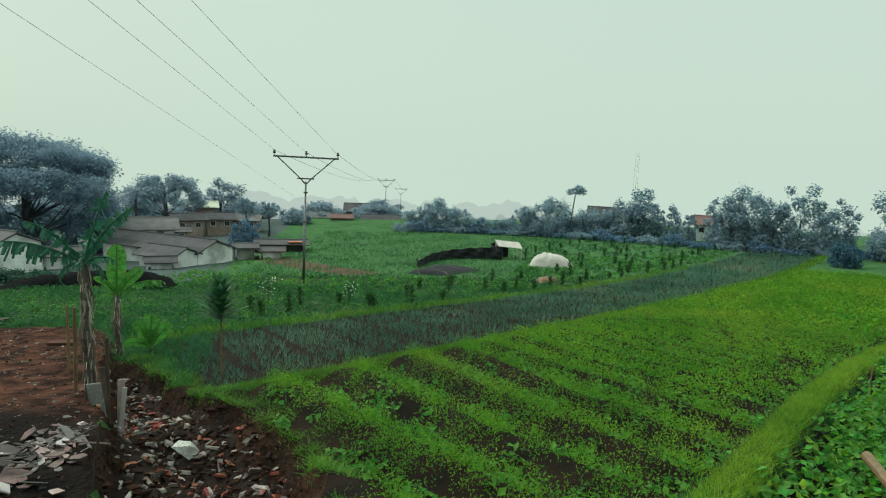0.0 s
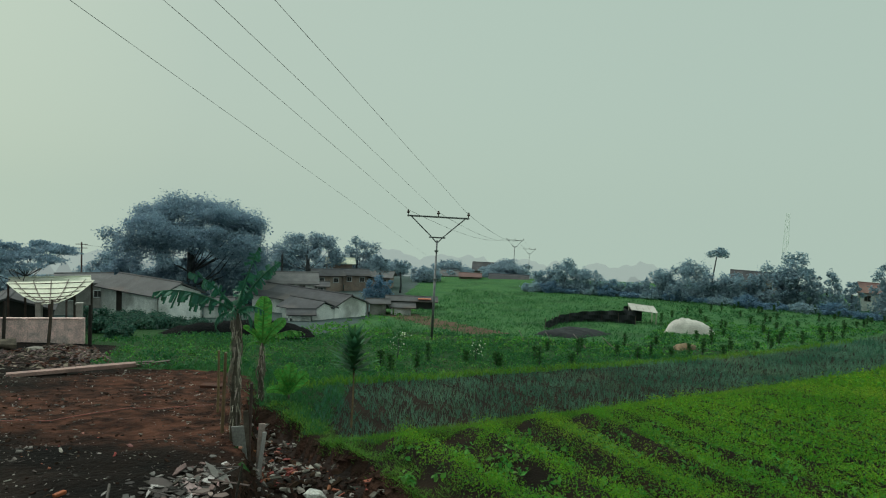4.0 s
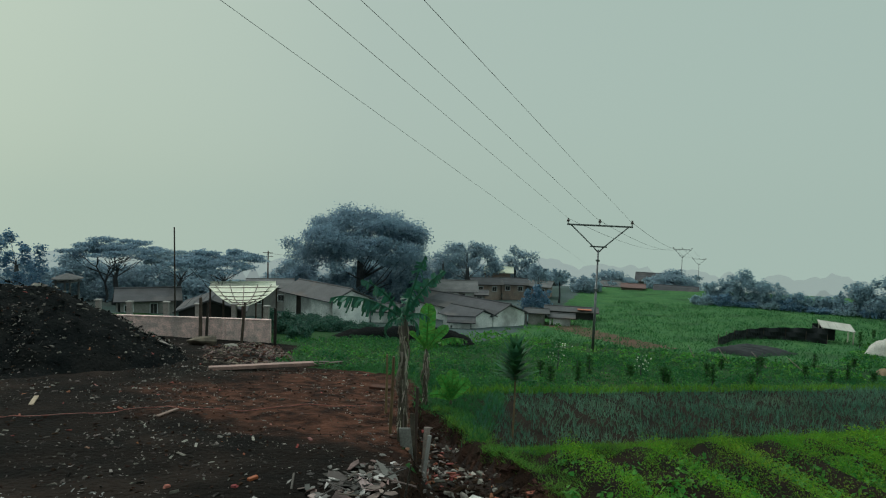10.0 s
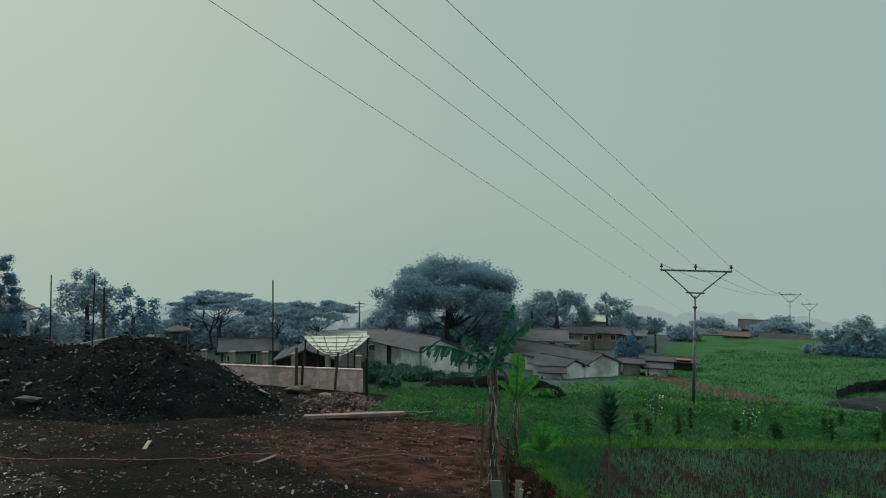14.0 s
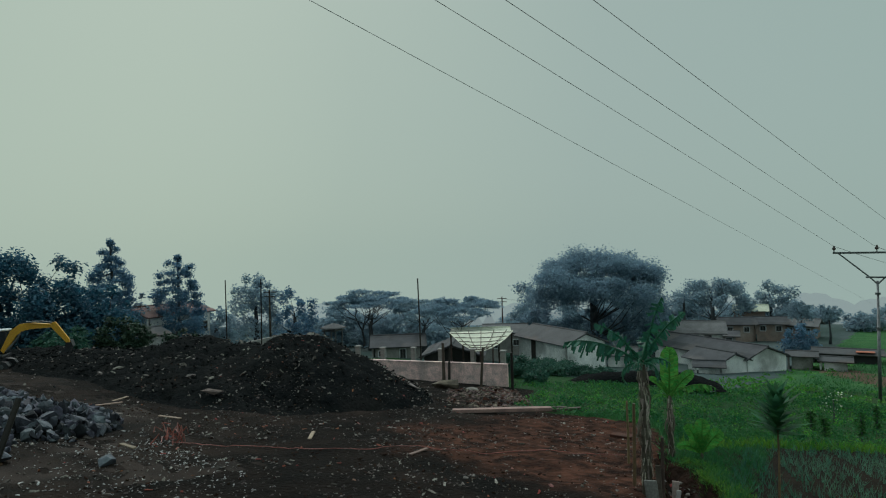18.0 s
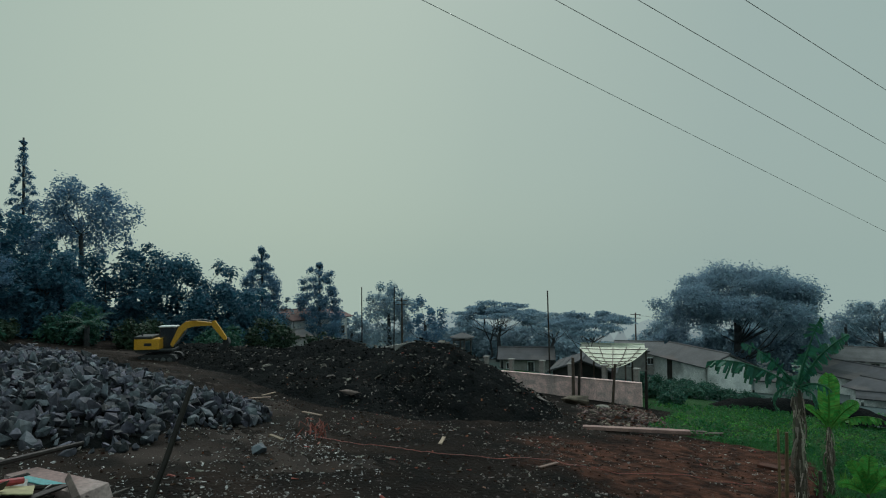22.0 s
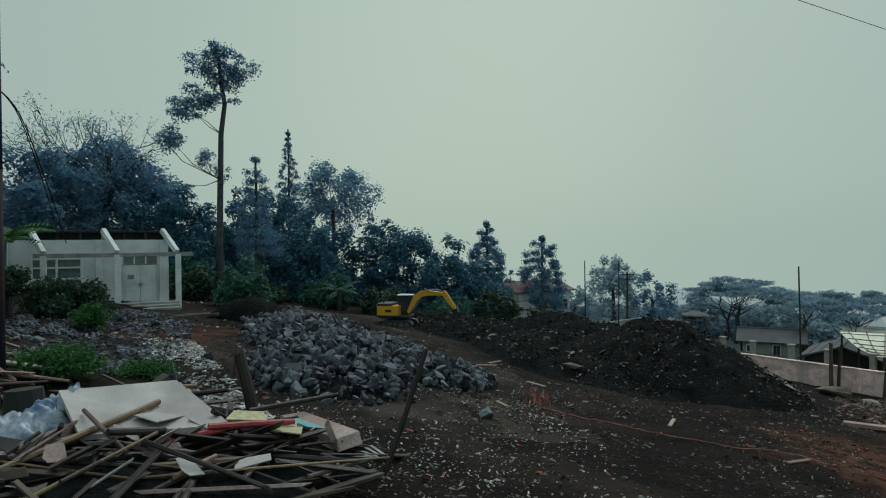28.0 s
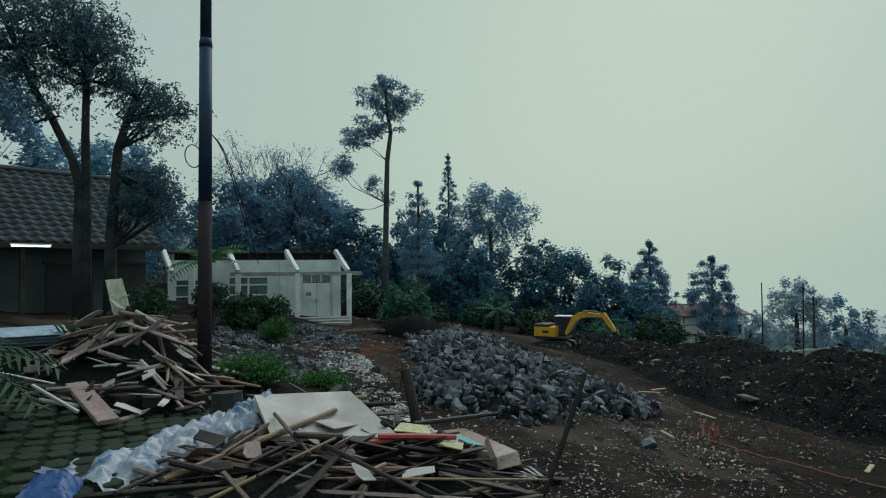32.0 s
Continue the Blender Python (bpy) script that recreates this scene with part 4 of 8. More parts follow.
            tr.tube([a, tuple(mid), tuple(e)], [radius * 0.32, radius * 0.2, 0.015], 5, False)
        for _ in range(n):
            b = c + rng.normal(scale=0.5, size=3) * np.array([w, w, w * 0.7])
            a2, ln, m = rng.uniform(0, 6.3), rng.uniform(0.3, 0.9), 26
            f = np.sort(rng.uniform(0.02, 1, m))[:, None]
            d = np.array([math.cos(a2), math.sin(a2), rng.uniform(-0.1, 0.7)])
            cs.append(b + d * f * ln - np.array([0, 0, 0.8]) * f * f * ln + rng.normal(scale=0.06, size=(m, 3)))
            ns.append(rng.normal(size=(m, 3)) + [0, 0, 0.5])
    part("trunk", tr, M["dark_bark"], t, smooth=True)
    part("crown", Mesh().quads(leaves(rng, np.concatenate(cs), np.concatenate(ns), 0.105, 0.05)), G["yard_tree"], t)


M["dark_bark"] = mat("dark_damp_bark", (0.032, 0.033, 0.04), (0.014, 0.016, 0.02), 2.5, 0.9, 16, 1.0, 0.04, third=(0.07, 0.075, 0.08))
leaning_tree(-16.28, -10.94, [[(0, 0, -0.2), (0.02, -0.03, 2.6), (0.01, -0.02, 4.3), (0.1, -0.16, 5.0), (0.39, -0.57, 6.1), (0.61, -0.89, 6.8), (0.85, -1.2, 7.8)],
                              [(-0.09, 0.13, -0.2), (-0.08, 0.12, 2.6), (-0.08, 0.12, 4.4), (-0.06, 0.09, 5.7), (-0.07, 0.1, 7.2), (0.0, 0.1, 8.2)]], 0.15,
             [(0.62, -0.9, 8.2, 0.8, 90), (0.1, -0.16, 8.2, 0.8, 90), (-0.33, 0.53, 8.1, 0.75, 80), (0.17, -0.26, 7.4, 0.6, 50), (0.85, -1.2, 7.2, 0.75, 70), (-0.4, 0.6, 7.2, 0.55, 45),
              (-0.04, 0.06, 9.0, 0.7, 60), (1.0, -1.4, 8.8, 0.9, 90), (-0.26, 0.4, 8.6, 0.6, 50), (1.3, -1.9, 7.9, 0.9, 80), (0.4, -0.6, 9.1, 0.8, 70), (0.5, -0.7, 6.4, 0.5, 24)], 81,
             "old tree with two forked stems and a dense dark crown")
leaning_tree(-16.67, -10.31, [[(0, 0, -0.2), (0.0, -0.01, 2.7), (-0.06, 0.1, 4.8), (-0.08, 0.14, 5.5), (-0.19, 0.33, 6.3), (-0.3, 0.51, 7.0)]], 0.17,
             [(-0.43, 0.76, 7.2, 0.5, 34), (-0.64, 1.16, 6.8, 0.5, 34), (-0.33, 0.58, 6.6, 0.45, 28), (-0.77, 1.42, 6.9, 0.5, 30), (-0.51, 0.9, 6.1, 0.5, 34), (-0.2, 0.3, 7.4, 0.45, 30),
              (-0.48, 0.84, 4.8, 0.5, 60), (-0.61, 1.1, 4.3, 0.5, 60), (-0.37, 0.65, 4.2, 0.5, 50), (-0.65, 1.17, 3.8, 0.45, 40), (-0.2, 0.4, 3.9, 0.4, 30)], 82,
             "old tree with a leaning trunk and drooping dark foliage")

# ---- power line ----
def v_pole(x, y, h, label, turn=0.0, lean=0.0, arm=4.4):
    t = thing("utility_pole", Matrix.Translation((x, y, gz(x, y) - 0.3)) @ Matrix.Rotation(radians(turn), 4, "Z") @ Matrix.Rotation(radians(lean), 4, "Y"), label, "utility pole", "power line poles")
    h += 0.3
    part("pole", Mesh().tube([(0, 0, 0), (0, 0, h * 0.55), (0, 0, h * 0.55), (0, 0, h - 1.75)], [0.095, 0.085, 0.07, 0.06], 10), M["steel"], t, smooth=True)
    part("crossarm", Mesh().box((arm, 0.1, 0.12), Matrix.Translation((0, 0, h - 0.1))), M["steel"], t)
    part("crossarm", Mesh().box((1.15, 0.09, 0.1), Matrix.Translation((0, 0, h - 1.55))), M["steel"], t)
    for s in (-1, 1):
        part("brace", Mesh().tube([(s * 0.05, 0, h - 1.9), (s * 0.42, 0, h - 1.5), (s * (arm / 2 - 0.3), 0, h - 0.14)], 0.045, 6), M["steel"], t)
    for k in (-1, 0, 1):
        part("insulator", Mesh().tube([(k * arm / 2 * 0.97, 0, h - 0.06), (k * arm / 2 * 0.97, 0, h + 0.08), (k * arm / 2 * 0.97, 0, h + 0.1), (k * arm / 2 * 0.97, 0, h + 0.2),
                                       (k * arm / 2 * 0.97, 0, h + 0.22), (k * arm / 2 * 0.97, 0, h + 0.34)], [0.03, 0.03, 0.1, 0.1, 0.07, 0.05], 8), M["ceramic"], t)
    for z in (h * 0.5, h * 0.72):
        part("clamp", Mesh().tube([(0, 0, z), (0, 0, z + 0.12)], 0.14, 8), M["steel"], t)
    return t


POLE = (-9.75, 43.5)
POLE_H = 2.5 - gz(*POLE)
v_pole(*POLE, POLE_H, "grey steel utility pole with V-braced crossarm in the field", turn=12.5, lean=0.7)
v_pole(-14.0, 148.0, 9.2, "distant grey utility pole with V-braced crossarm in mist", turn=-4, arm=4.0)
v_pole(-14.5, 205.0, 10.0, "faint far utility pole with crossarm in mist", turn=-4, arm=4.0)
v_pole(-4.6, -42.0, 10.5, "grey steel utility pole on the slope above", turn=-6)


def cable(a, b, r, sag, name="cable", mt="wire"):
    a, b = Vector(a), Vector(b)
    pts = []
    for i in range(25):
        s = i / 24
        p = a.lerp(b, s)
        p.z -= sag * 4 * s * (1 - s)
        pts.append(p)
    ob = part(name, Mesh().tube(pts, r, 5), M[mt])
    return tagged(ob, "thin grey power cable strung between poles", "cable", "power cables")


ends = {-1: (-11.69, 43.06, 0.090), 0: (-9.79, 43.53, 0.063), 1: (-7.73, 43.94, 0.038)}
for k, (ex, ey, wx) in ends.items():
    top = Vector((ex, ey, 2.82))
    cable(top, top + Vector((wx, -1, 0.14)) * 85.5, 0.0065, 0.0)
    cable(top, Vector((-14.0 + 1.9 * k, 148, gz(-14.0, 148) + 9.5)), 0.013, 1.2)
    cable(Vector((-14.0 + 1.9 * k, 148, gz(-14.0, 148) + 9.5)), Vector((-14.5 + 1.9 * k, 205, gz(-14.5, 205) + 10.3)), 0.013, 0.8)
M["pale_wire"] = mat("pale_steel_wire", (0.30, 0.32, 0.33), (0.24, 0.26, 0.27), 3.0, 0.5, 25, 0.0)
low = Vector((-9.95, 43.5, -0.61))
cable(low, low + Vector((0.135, -1, 0.14)) * 85.5, 0.003, 0.0, mt="pale_wire")

# ---- the yard: stones, rubble, litter ----
def stone_mesh(seed, flat=0.75):
    """A broken quarry stone: the hull of a few points, with sharp faces."""
    rng = np.random.default_rng(seed)
    bm = bmesh.new()
    for _ in range(11):
        p = rng.normal(size=3)
        p *= 0.5 / max(abs(p)) * rng.uniform(0.75, 1.0)
        bm.verts.new((p[0] * 1.2, p[1] * 0.9, p[2] * flat))
    out = bmesh.ops.convex_hull(bm, input=bm.verts)
    bmesh.ops.delete(bm, geom=[v for v in bm.verts if not v.link_faces], context="VERTS")
    me = bpy.data.meshes.new("stone")
    bm.to_mesh(me)
    bm.free()
    me.materials.append(M["stone"])
    return me


STONES = [stone_mesh(i, 0.6 + 0.08 * (i % 5)) for i in range(9)]
ROCK_HEAPS = [(-18.0, 0.1, 4.2, 2.4, 0.8), (-21.5, 0.9, 5.0, 3.2, 0.85), (-26.0, -0.3, 6.0, 3.0, 0.9), (-19.8, 3.0, 3.2, 2.4, 0.45), (-30.5, -1.2, 4.5, 2.6, 0.75)]


def heap_z(x, y):
    h = 0.0
    for cx, cy, rx, ry, hh in ROCK_HEAPS:
        r = math.hypot((x - cx) / rx, (y - cy) / ry)
        h = max(h, hh * max(0.0, 1 - r) ** 0.7)
    return h


def rock_pile():
    rng = np.random.default_rng(3)
    pile = thing("rock_pile", Matrix.Translation((-20, 0, gz(-20, 0))), "long heap of broken grey quarry stones on soil", "rock pile")
    core = Mesh()
    xs, ys = np.arange(-37, -12, 0.5), np.arange(-5, 7.5, 0.5)
    pts = [[(x + 20, y, gz(x, y) - gz(-20, 0) + max(heap_z(x, y) - 0.16, -0.15)) for x in xs] for y in ys]
    nx = len(xs)
    core.add([p for r in pts for p in r], [(j * nx + i, j * nx + i + 1, (j + 1) * nx + i + 1, (j + 1) * nx + i) for j in range(len(ys) - 1) for i in range(nx - 1)
                                           if heap_z(xs[i] + 0.25, ys[j] + 0.25) > 0.05])
    part("core", core, M["mound"], pile)
    near, rest = [], []
    tries = 0
    while len(near) + len(rest) < 3100 and tries < 40000:
        tries += 1
        x, y = rng.uniform(-36, -13), rng.uniform(-4.5, 7)
        h = heap_z(x, y)
        if h < 0.04 and rng.random() > 0.004:
            continue
        s = (0.13 + 0.34 * rng.random() ** 1.7) * (1.0 if h > 0.15 else 0.8)
        m = Matrix.Translation((x + 20, y, gz(x, y) - gz(-20, 0) + h + rng.uniform(-0.12, 0.1))) @ Euler(rng.uniform(0, 6.3, 3).tolist()).to_matrix().to_4x4() @ Matrix.Scale(s, 4)
        (near if x > -20.5 and len(near) < 300 else rest).append(m)
    for i, m in enumerate(near):
        ob = part("stone", STONES[i % 9], None, pile)
        ob.matrix_local = m
    joined = Mesh()
    for i, m in enumerate(rest):
        me = STONES[i % 9]
        joined.add([tuple(m @ v.co) for v in me.vertices], [tuple(p.vertices) for p in me.polygons])
    tagged(part("stone_rest", joined, M["stone_far"], pile), kind="stuff")


M["stone_far"] = mat("quarry_stone_heap", (0.095, 0.098, 0.13), (0.016, 0.018, 0.027), 1.6, 0.7, 14, 0.8, 0.03, third=(0.12, 0.125, 0.155), island=0.65)
rock_pile()


M["gravel_chip"] = mat("dark_gravel", (0.075, 0.06, 0.055), (0.022, 0.018, 0.017), 2.0, 0.85, 20, 0.5, 0.01, island=0.6)
M["gravel_pale"] = mat("pale_wet_gravel", (0.42, 0.41, 0.42), (0.13, 0.12, 0.12), 2.0, 0.4, 20, 0.5, 0.01, island=0.6)
M["wet_brick"] = mat("wet_dark_brick", (0.085, 0.03, 0.02), (0.05, 0.02, 0.014), 3.0, 0.9, 30, 0.6, 0.01)
M["spill"] = mat("brown_plaster_rubble", (0.17, 0.125, 0.105), (0.06, 0.045, 0.04), 2.5, 0.9, 25, 0.5, 0.01, island=0.7)
M["clod"] = mat("brown_soil_clod", (0.045, 0.025, 0.018), (0.022, 0.014, 0.011), 2.0, 0.95, 20, 0.8, 0.02, island=0.3, spec=0.05)


def chips(name, label, spots, size, material, seed, category="rubble", flat=0.45):
    """Many small broken chips lying about, one object."""
    rng = np.random.default_rng(seed)
    x2, y2, z2 = 0.5, 0.375, flat / 2
    bv = np.array([(a * x2 * k, b * y2 * k, c * z2) for c, k in ((-1, 1.0), (1, 0.72)) for a, b in ((-1, -1), (1, -1), (1, 1), (-1, 1))])
    bf = [(0, 3, 2, 1), (4, 5, 6, 7), (0, 1, 5, 4), (1, 2, 6, 5), (2, 3, 7, 6), (3, 0, 4, 7)]
    ms = Mesh()
    n = len(bv)
    V, F = [], []
    for i, (x, y, z) in enumerate(spots):
        s = size * rng.uniform(0.35, 1.5) ** 1.4
        r = np.array(Euler((rng.normal(scale=0.3), rng.normal(scale=0.3), rng.uniform(0, 6.3))).to_matrix())
        sc = np.array([s * rng.uniform(0.6, 2.4), s * rng.uniform(0.35, 1.1), s * rng.uniform(0.3, 1.1)])
        V.append((bv * sc + rng.normal(scale=0.10 * s, size=bv.shape)) @ r.T + np.array([x, y, z + s * flat * 0.3]))
        F += [tuple(k + i * n for k in f) for f in bf]
    ms.v, ms.f, ms.n = [np.concatenate(V)], F, n * len(V)
    return tagged(part(name, ms, material), label, category, kind="stuff")


def scatter(n, seed, box, test, on=None):
    rng = np.random.default_rng(seed)
    out = []
    while len(out) < n:
        k = 6 * n
        x, y = rng.uniform(box[0], box[1], k), rng.uniform(box[2], box[3], k)
        keep = test(x, y) & (rng.random(k) < np.clip(0.5 + 0.7 * wobble(x, y, 0.8, seed), 0.08, 1))
        x, y = x[keep], y[keep]
        z = ground_z(x, y) + (mound_z(x, y) if on is None else on)
        out += list(zip(x.tolist(), y.tolist(), z.tolist()))
    return out[:n]


YARD = lambda x, y: in_yard(x, y) & (ditch_shape(x, y) < 0.05)
HEAP = lambda x, y: mound_z(x, y) > 0.15
SPILL = lambda x, y: np.abs(y - 17.6 - 0.95 * (-x - 16.5)) < 2.4
DITCH = lambda x, y: ditch_shape(x, y) > 0.45
chips("pale_litter", "pale chips of plaster and plastic scattered over soil", scatter(1700, 5, (-24, -3, -3, 19), YARD), 0.05, M["litter"], 5)
chips("pale_litter", "pale chips of plaster scattered over far yard soil", scatter(900, 6, (-45, -14, -8, 24), YARD), 0.07, M["litter"], 6)
chips("fine_gravel", "fine grey gravel over the yard", scatter(3200, 7, (-22, -6, -4, 12), YARD), 0.036, M["gravel_chip"], 7)
chips("track_gravel", "fine pale gravel trodden into the soil before the stones", scatter(2600, 21, (-17.5, -7.5, -0.8, 5.5), YARD), 0.026, M["gravel_pale"], 21)
chips("soil_clods", "loose brown clods over the yard soil", scatter(4400, 18, (-26, -3, -4, 19), YARD), 0.036, M["clod"], 18, "soil", 0.6)
chips("fine_litter", "tiny pale chips strewn over the near yard soil", scatter(5500, 17, (-22, -3, -3, 18), YARD), 0.022, M["litter"], 17)
chips("brick_litter", "small pieces of red brick on soil", scatter(260, 8, (-26, -3, -4, 19), YARD), 0.05, M["brick"], 8)
chips("heap_litter", "pale rubbish lying in the black soil heap", scatter(190, 9, (-48, -16, 5, 20), HEAP), 0.12, M["litter"], 9)
chips("heap_chips", "tiny pale chips in the black soil heap", scatter(800, 19, (-40, -16, 5, 20), HEAP), 0.04, M["litter"], 19)
chips("heap_clods", "black clods lying over the soil heap", scatter(3600, 20, (-46, -15, 4, 20), HEAP), 0.055, M["mound"], 20, "soil", 0.7)
chips("pale_gravel", "pale wet gravel on the track to the white house", scatter(2600, 10, (-22, -11.5, -6.5, -0.5), lambda x, y: np.abs(y + 2.1 - 0.33 * (x + 12.5)) < 0.95), 0.06, M["gravel_pale"], 10)
chips("stone_litter", "broken grey stones strewn before the white house", scatter(2400, 11, (-30, -14.5, -11, -4.2), lambda x, y: (y < -3.6 - 0.12 * (-x - 14)) & (y > -7.5 - 0.3 * (-x - 14))), 0.10, M["stone_far"], 11, flat=0.7)
chips("rubble_slope", "sloping spill of broken rubble below the wall", scatter(1500, 12, (-23, -16.5, 17.5, 24.5), SPILL), 0.10, M["spill"], 12)
chips("brick_spill", "broken brick in the rubble below the wall", scatter(260, 13, (-23, -16.5, 17.5, 24.5), SPILL), 0.11, M["wet_brick"], 13)
chips("ditch_rubble", "broken rubble lying in the muddy ditch", scatter(620, 14, (-8.5, -1, 5, 15), DITCH, on=0.0), 0.095, M["litter"], 14)
chips("ditch_brick", "broken red brick lying in the muddy ditch", scatter(200, 15, (-8.5, -1, 5, 15), DITCH, on=0.0), 0.085, M["brick"], 15)
chips("ditch_stones", "dark stones in the muddy ditch", scatter(1500, 16, (-8.5, -1, 5, 15), lambda x, y: ditch_shape(x, y) > 0.2, on=0.0), 0.075, M["clod"], 16)


def lying(name, label, x, y, size, turn, material, category, dz=0.0, tip=0.0, roll=0.0, group=""):
    """A single board or beam lying on the ground."""
    ob = part(name, Mesh().box(size, bevel=0.008), material)
    ob.matrix_world = Matrix.Translation((x, y, gz(x, y) + float(mound_z(np.array([x]), np.array([y]))[0]) + dz + size[2] / 2)) @ Euler((radians(roll), radians(tip), radians(turn))).to_matrix().to_4x4()
    return tagged(ob, label, category, group)


M["pinkdirt"] = mat("dirty_pink_plaster", (0.17, 0.125, 0.115), (0.09, 0.07, 0.065), 3.0, 0.9, 12, 0.8, 0.04)
lying("timber_plank", "long pale timber plank lying at the yard edge", -15.55, 17.05, (3.6, 0.26, 0.12), 45, M["pale_wood"], "plank", 0.1)
lying("timber_plank", "short dark timber behind a long plank", -15.6, 19.2, (2.2, 0.2, 0.1), 40, M["wood"], "plank", 0.05)
lying("timber_plank", "short dark timber behind a long plank", -14.9, 19.6, (1.8, 0.18, 0.1), 55, M["wood"], "plank", 0.05)
lying("brick_slab", "slab of red brickwork at the yard edge", -10.2, 16.4, (0.65, 0.32, 0.1), 10, M["wet_brick"], "brick slab", 0.0)
lying("pale_pipe", "short pale pipe lying in the yard", -20.5, 0.6 + 4.6, (1.4, 0.1, 0.1), 20, M["litter"], "pipe", 0.0)
def lump(label, x, y, size, turn, material, category, dz, kind=0):
    me = STONES[kind].copy()
    me.materials.clear()
    ob = part("concrete_lump", me, material)
    ob.matrix_world = Matrix.Translation((x, y, gz(x, y) + float(mound_z(np.array([x]), np.array([y]))[0]) + dz)) @ Matrix.Rotation(radians(turn), 4, "Z") @ Matrix.Diagonal((*size, 1))
    tagged(ob, label, category, "broken lumps")


lump("dirty pink plaster lump half sunk in the black heap", -21.4, 8.8, (0.75, 0.34, 0.3), 30, M["pinkdirt"], "rubble lump", 0.05, 2)
lump("pale concrete lump at the foot of the wall", -23.4, 21.6, (1.2, 0.8, 0.7), 60, M["spill"], "rubble lump", 0.2, 4)
lump("broken plaster lump at the foot of the wall", -22.2, 22.3, (0.7, 0.5, 0.5), 10, M["litter"], "rubble lump", 0.12, 5)
lump("small stone lying alone before the rock pile", -14.9, 1.9, (0.45, 0.3, 0.3), 20, M["stone_far"], "stone", 0.1, 3)
for i, (x, y, ln, a) in enumerate(((-19, 6.5, 0.9, 20), (-14.5, 8.5, 0.7, 140), (-22.5, 5.6, 1.2, 75), (-15.0, 4.2, 0.6, 10), (-11.5, 9.6, 0.6, 95), (-24, 6.5, 0.9, 120))):
    lying("wood_scrap", "small pale wood scrap lying on soil", x, y, (ln, 0.1, 0.035), a, M["pale_wood"], "wood scrap", group="wood scraps in the yard")

# red plastic tape trailed across the yard
def tape():
    rng = np.random.default_rng(4)
    pts = []
    for s in np.linspace(0, 1, 70):
        x = -15.2 + 6.6 * s + 0.10 * math.sin(s * 23)
        y = 5.2 + 9.0 * s + 0.18 * math.sin(s * 17) + 0.08 * math.sin(s * 41)
        pts.append((x, y, gz(x, y) + 0.03 + 0.02 * rng.random()))
    tagged(part("red_rope", Mesh().tube(pts, 0.0095, 5), M["red_rope"]), "faded red plastic rope trailing across dark soil", "rope")
    knot = Mesh()
    for i in range(26):
        a = rng.uniform(0, 6.3)
        c = Vector((-15.2, 5.2, gz(-15.2, 5.2) + 0.1)) + Vector(rng.normal(scale=0.16, size=3))
        knot.tube([c, c + Vector((0.2 * math.cos(a), 0.2 * math.sin(a), rng.uniform(0, 0.25))), c + Vector((0.35 * math.cos(a + 0.7), 0.3 * math.sin(a), 0.02))], 0.014, 4)
    tagged(part("rope_tangle", knot, M["red_rope"]), "tangle of red plastic rope on soil", "rope")


M["red_rope"] = mat("faded_red_plastic", (0.30, 0.075, 0.055), (0.17, 0.06, 0.05), 3.0, 0.5, 20, 0.0)
tape()


# ---- excavator ----
def excavator(x, y, turn):
    yel = mat("yellow_machine_paint", (0.62, 0.33, 0.03), (0.55, 0.29, 0.03), 0.8, 0.45, 20, 0.1, 0.003, third=(0.35, 0.2, 0.05), stain=0.6)
    blk = mat("black_machine_paint", (0.02, 0.022, 0.026), (0.03, 0.032, 0.035), 1.0, 0.5, 20, 0.1)
    glass = mat("dark_cab_glass", (0.03, 0.04, 0.05), (0.025, 0.03, 0.04), 1.0, 0.12, 10, 0.0, spec=0.6)
    t = thing("excavator", Matrix.Translation((x, y, gz(x, y) - 0.12)) @ Matrix.Rotation(radians(turn), 4, "Z") @ Matrix.Scale(0.765, 4), "yellow excavator with black cab base digging beside soil heaps", "excavator")
    for s in (-1, 1):
        tr = Mesh()
        prof = [(-1.35, 0.3), (-1.2, 0.05), (-0.9, 0.0), (0.9, 0.0), (1.2, 0.05), (1.35, 0.3), (1.2, 0.55), (0.9, 0.62), (-0.9, 0.62), (-1.2, 0.55)]
        tr.slab(prof, 0.42, Matrix.Translation((0, s * 0.8 - 0.21, 0)) @ Matrix.Rotation(radians(90), 4, "X"))
        track = part("track", tr, blk, t)
        for k in range(5):
            wl = Mesh().tube([(-0.9 + 0.45 * k, s * 0.8 - 0.25, 0.26), (-0.9 + 0.45 * k, s * 0.8 + 0.25, 0.26)], 0.17, 10)
            part("roller", wl, M["steel"], track)
    part("undercarriage", Mesh().box((1.6, 1.2, 0.35), Matrix.Translation((0, 0, 0.5)), 0.04), blk, t)
    part("turntable", Mesh().tube([(0, 0, 0.62), (0, 0, 0.82)], 0.6, 16), blk, t)
    part("deck", Mesh().box((2.5, 1.8, 0.18), Matrix.Translation((-0.25, 0, 0.9)), 0.04), blk, t)
    cw = Mesh()
    cw.slab([(-1.55, -0.85), (-1.3, -0.95), (0.15, -0.95), (0.15, 0.95), (-1.3, 0.95), (-1.55, 0.85), (-1.65, 0.5), (-1.65, -0.5)], 0.72, Matrix.Translation((0, 0, 1.72)))
    body = part("counterweight", cw, yel, t)
    part("hood", Mesh().box((1.2, 1.75, 0.2), Matrix.Translation((-0.95, 0, 1.82)), 0.08), blk, t, "black engine hood")
    part("side_panel", Mesh().box((0.5, 0.02, 0.2), Matrix.Translation((-0.6, -0.965, 1.35)), 0.005), blk, t, "dark plain marking bar")
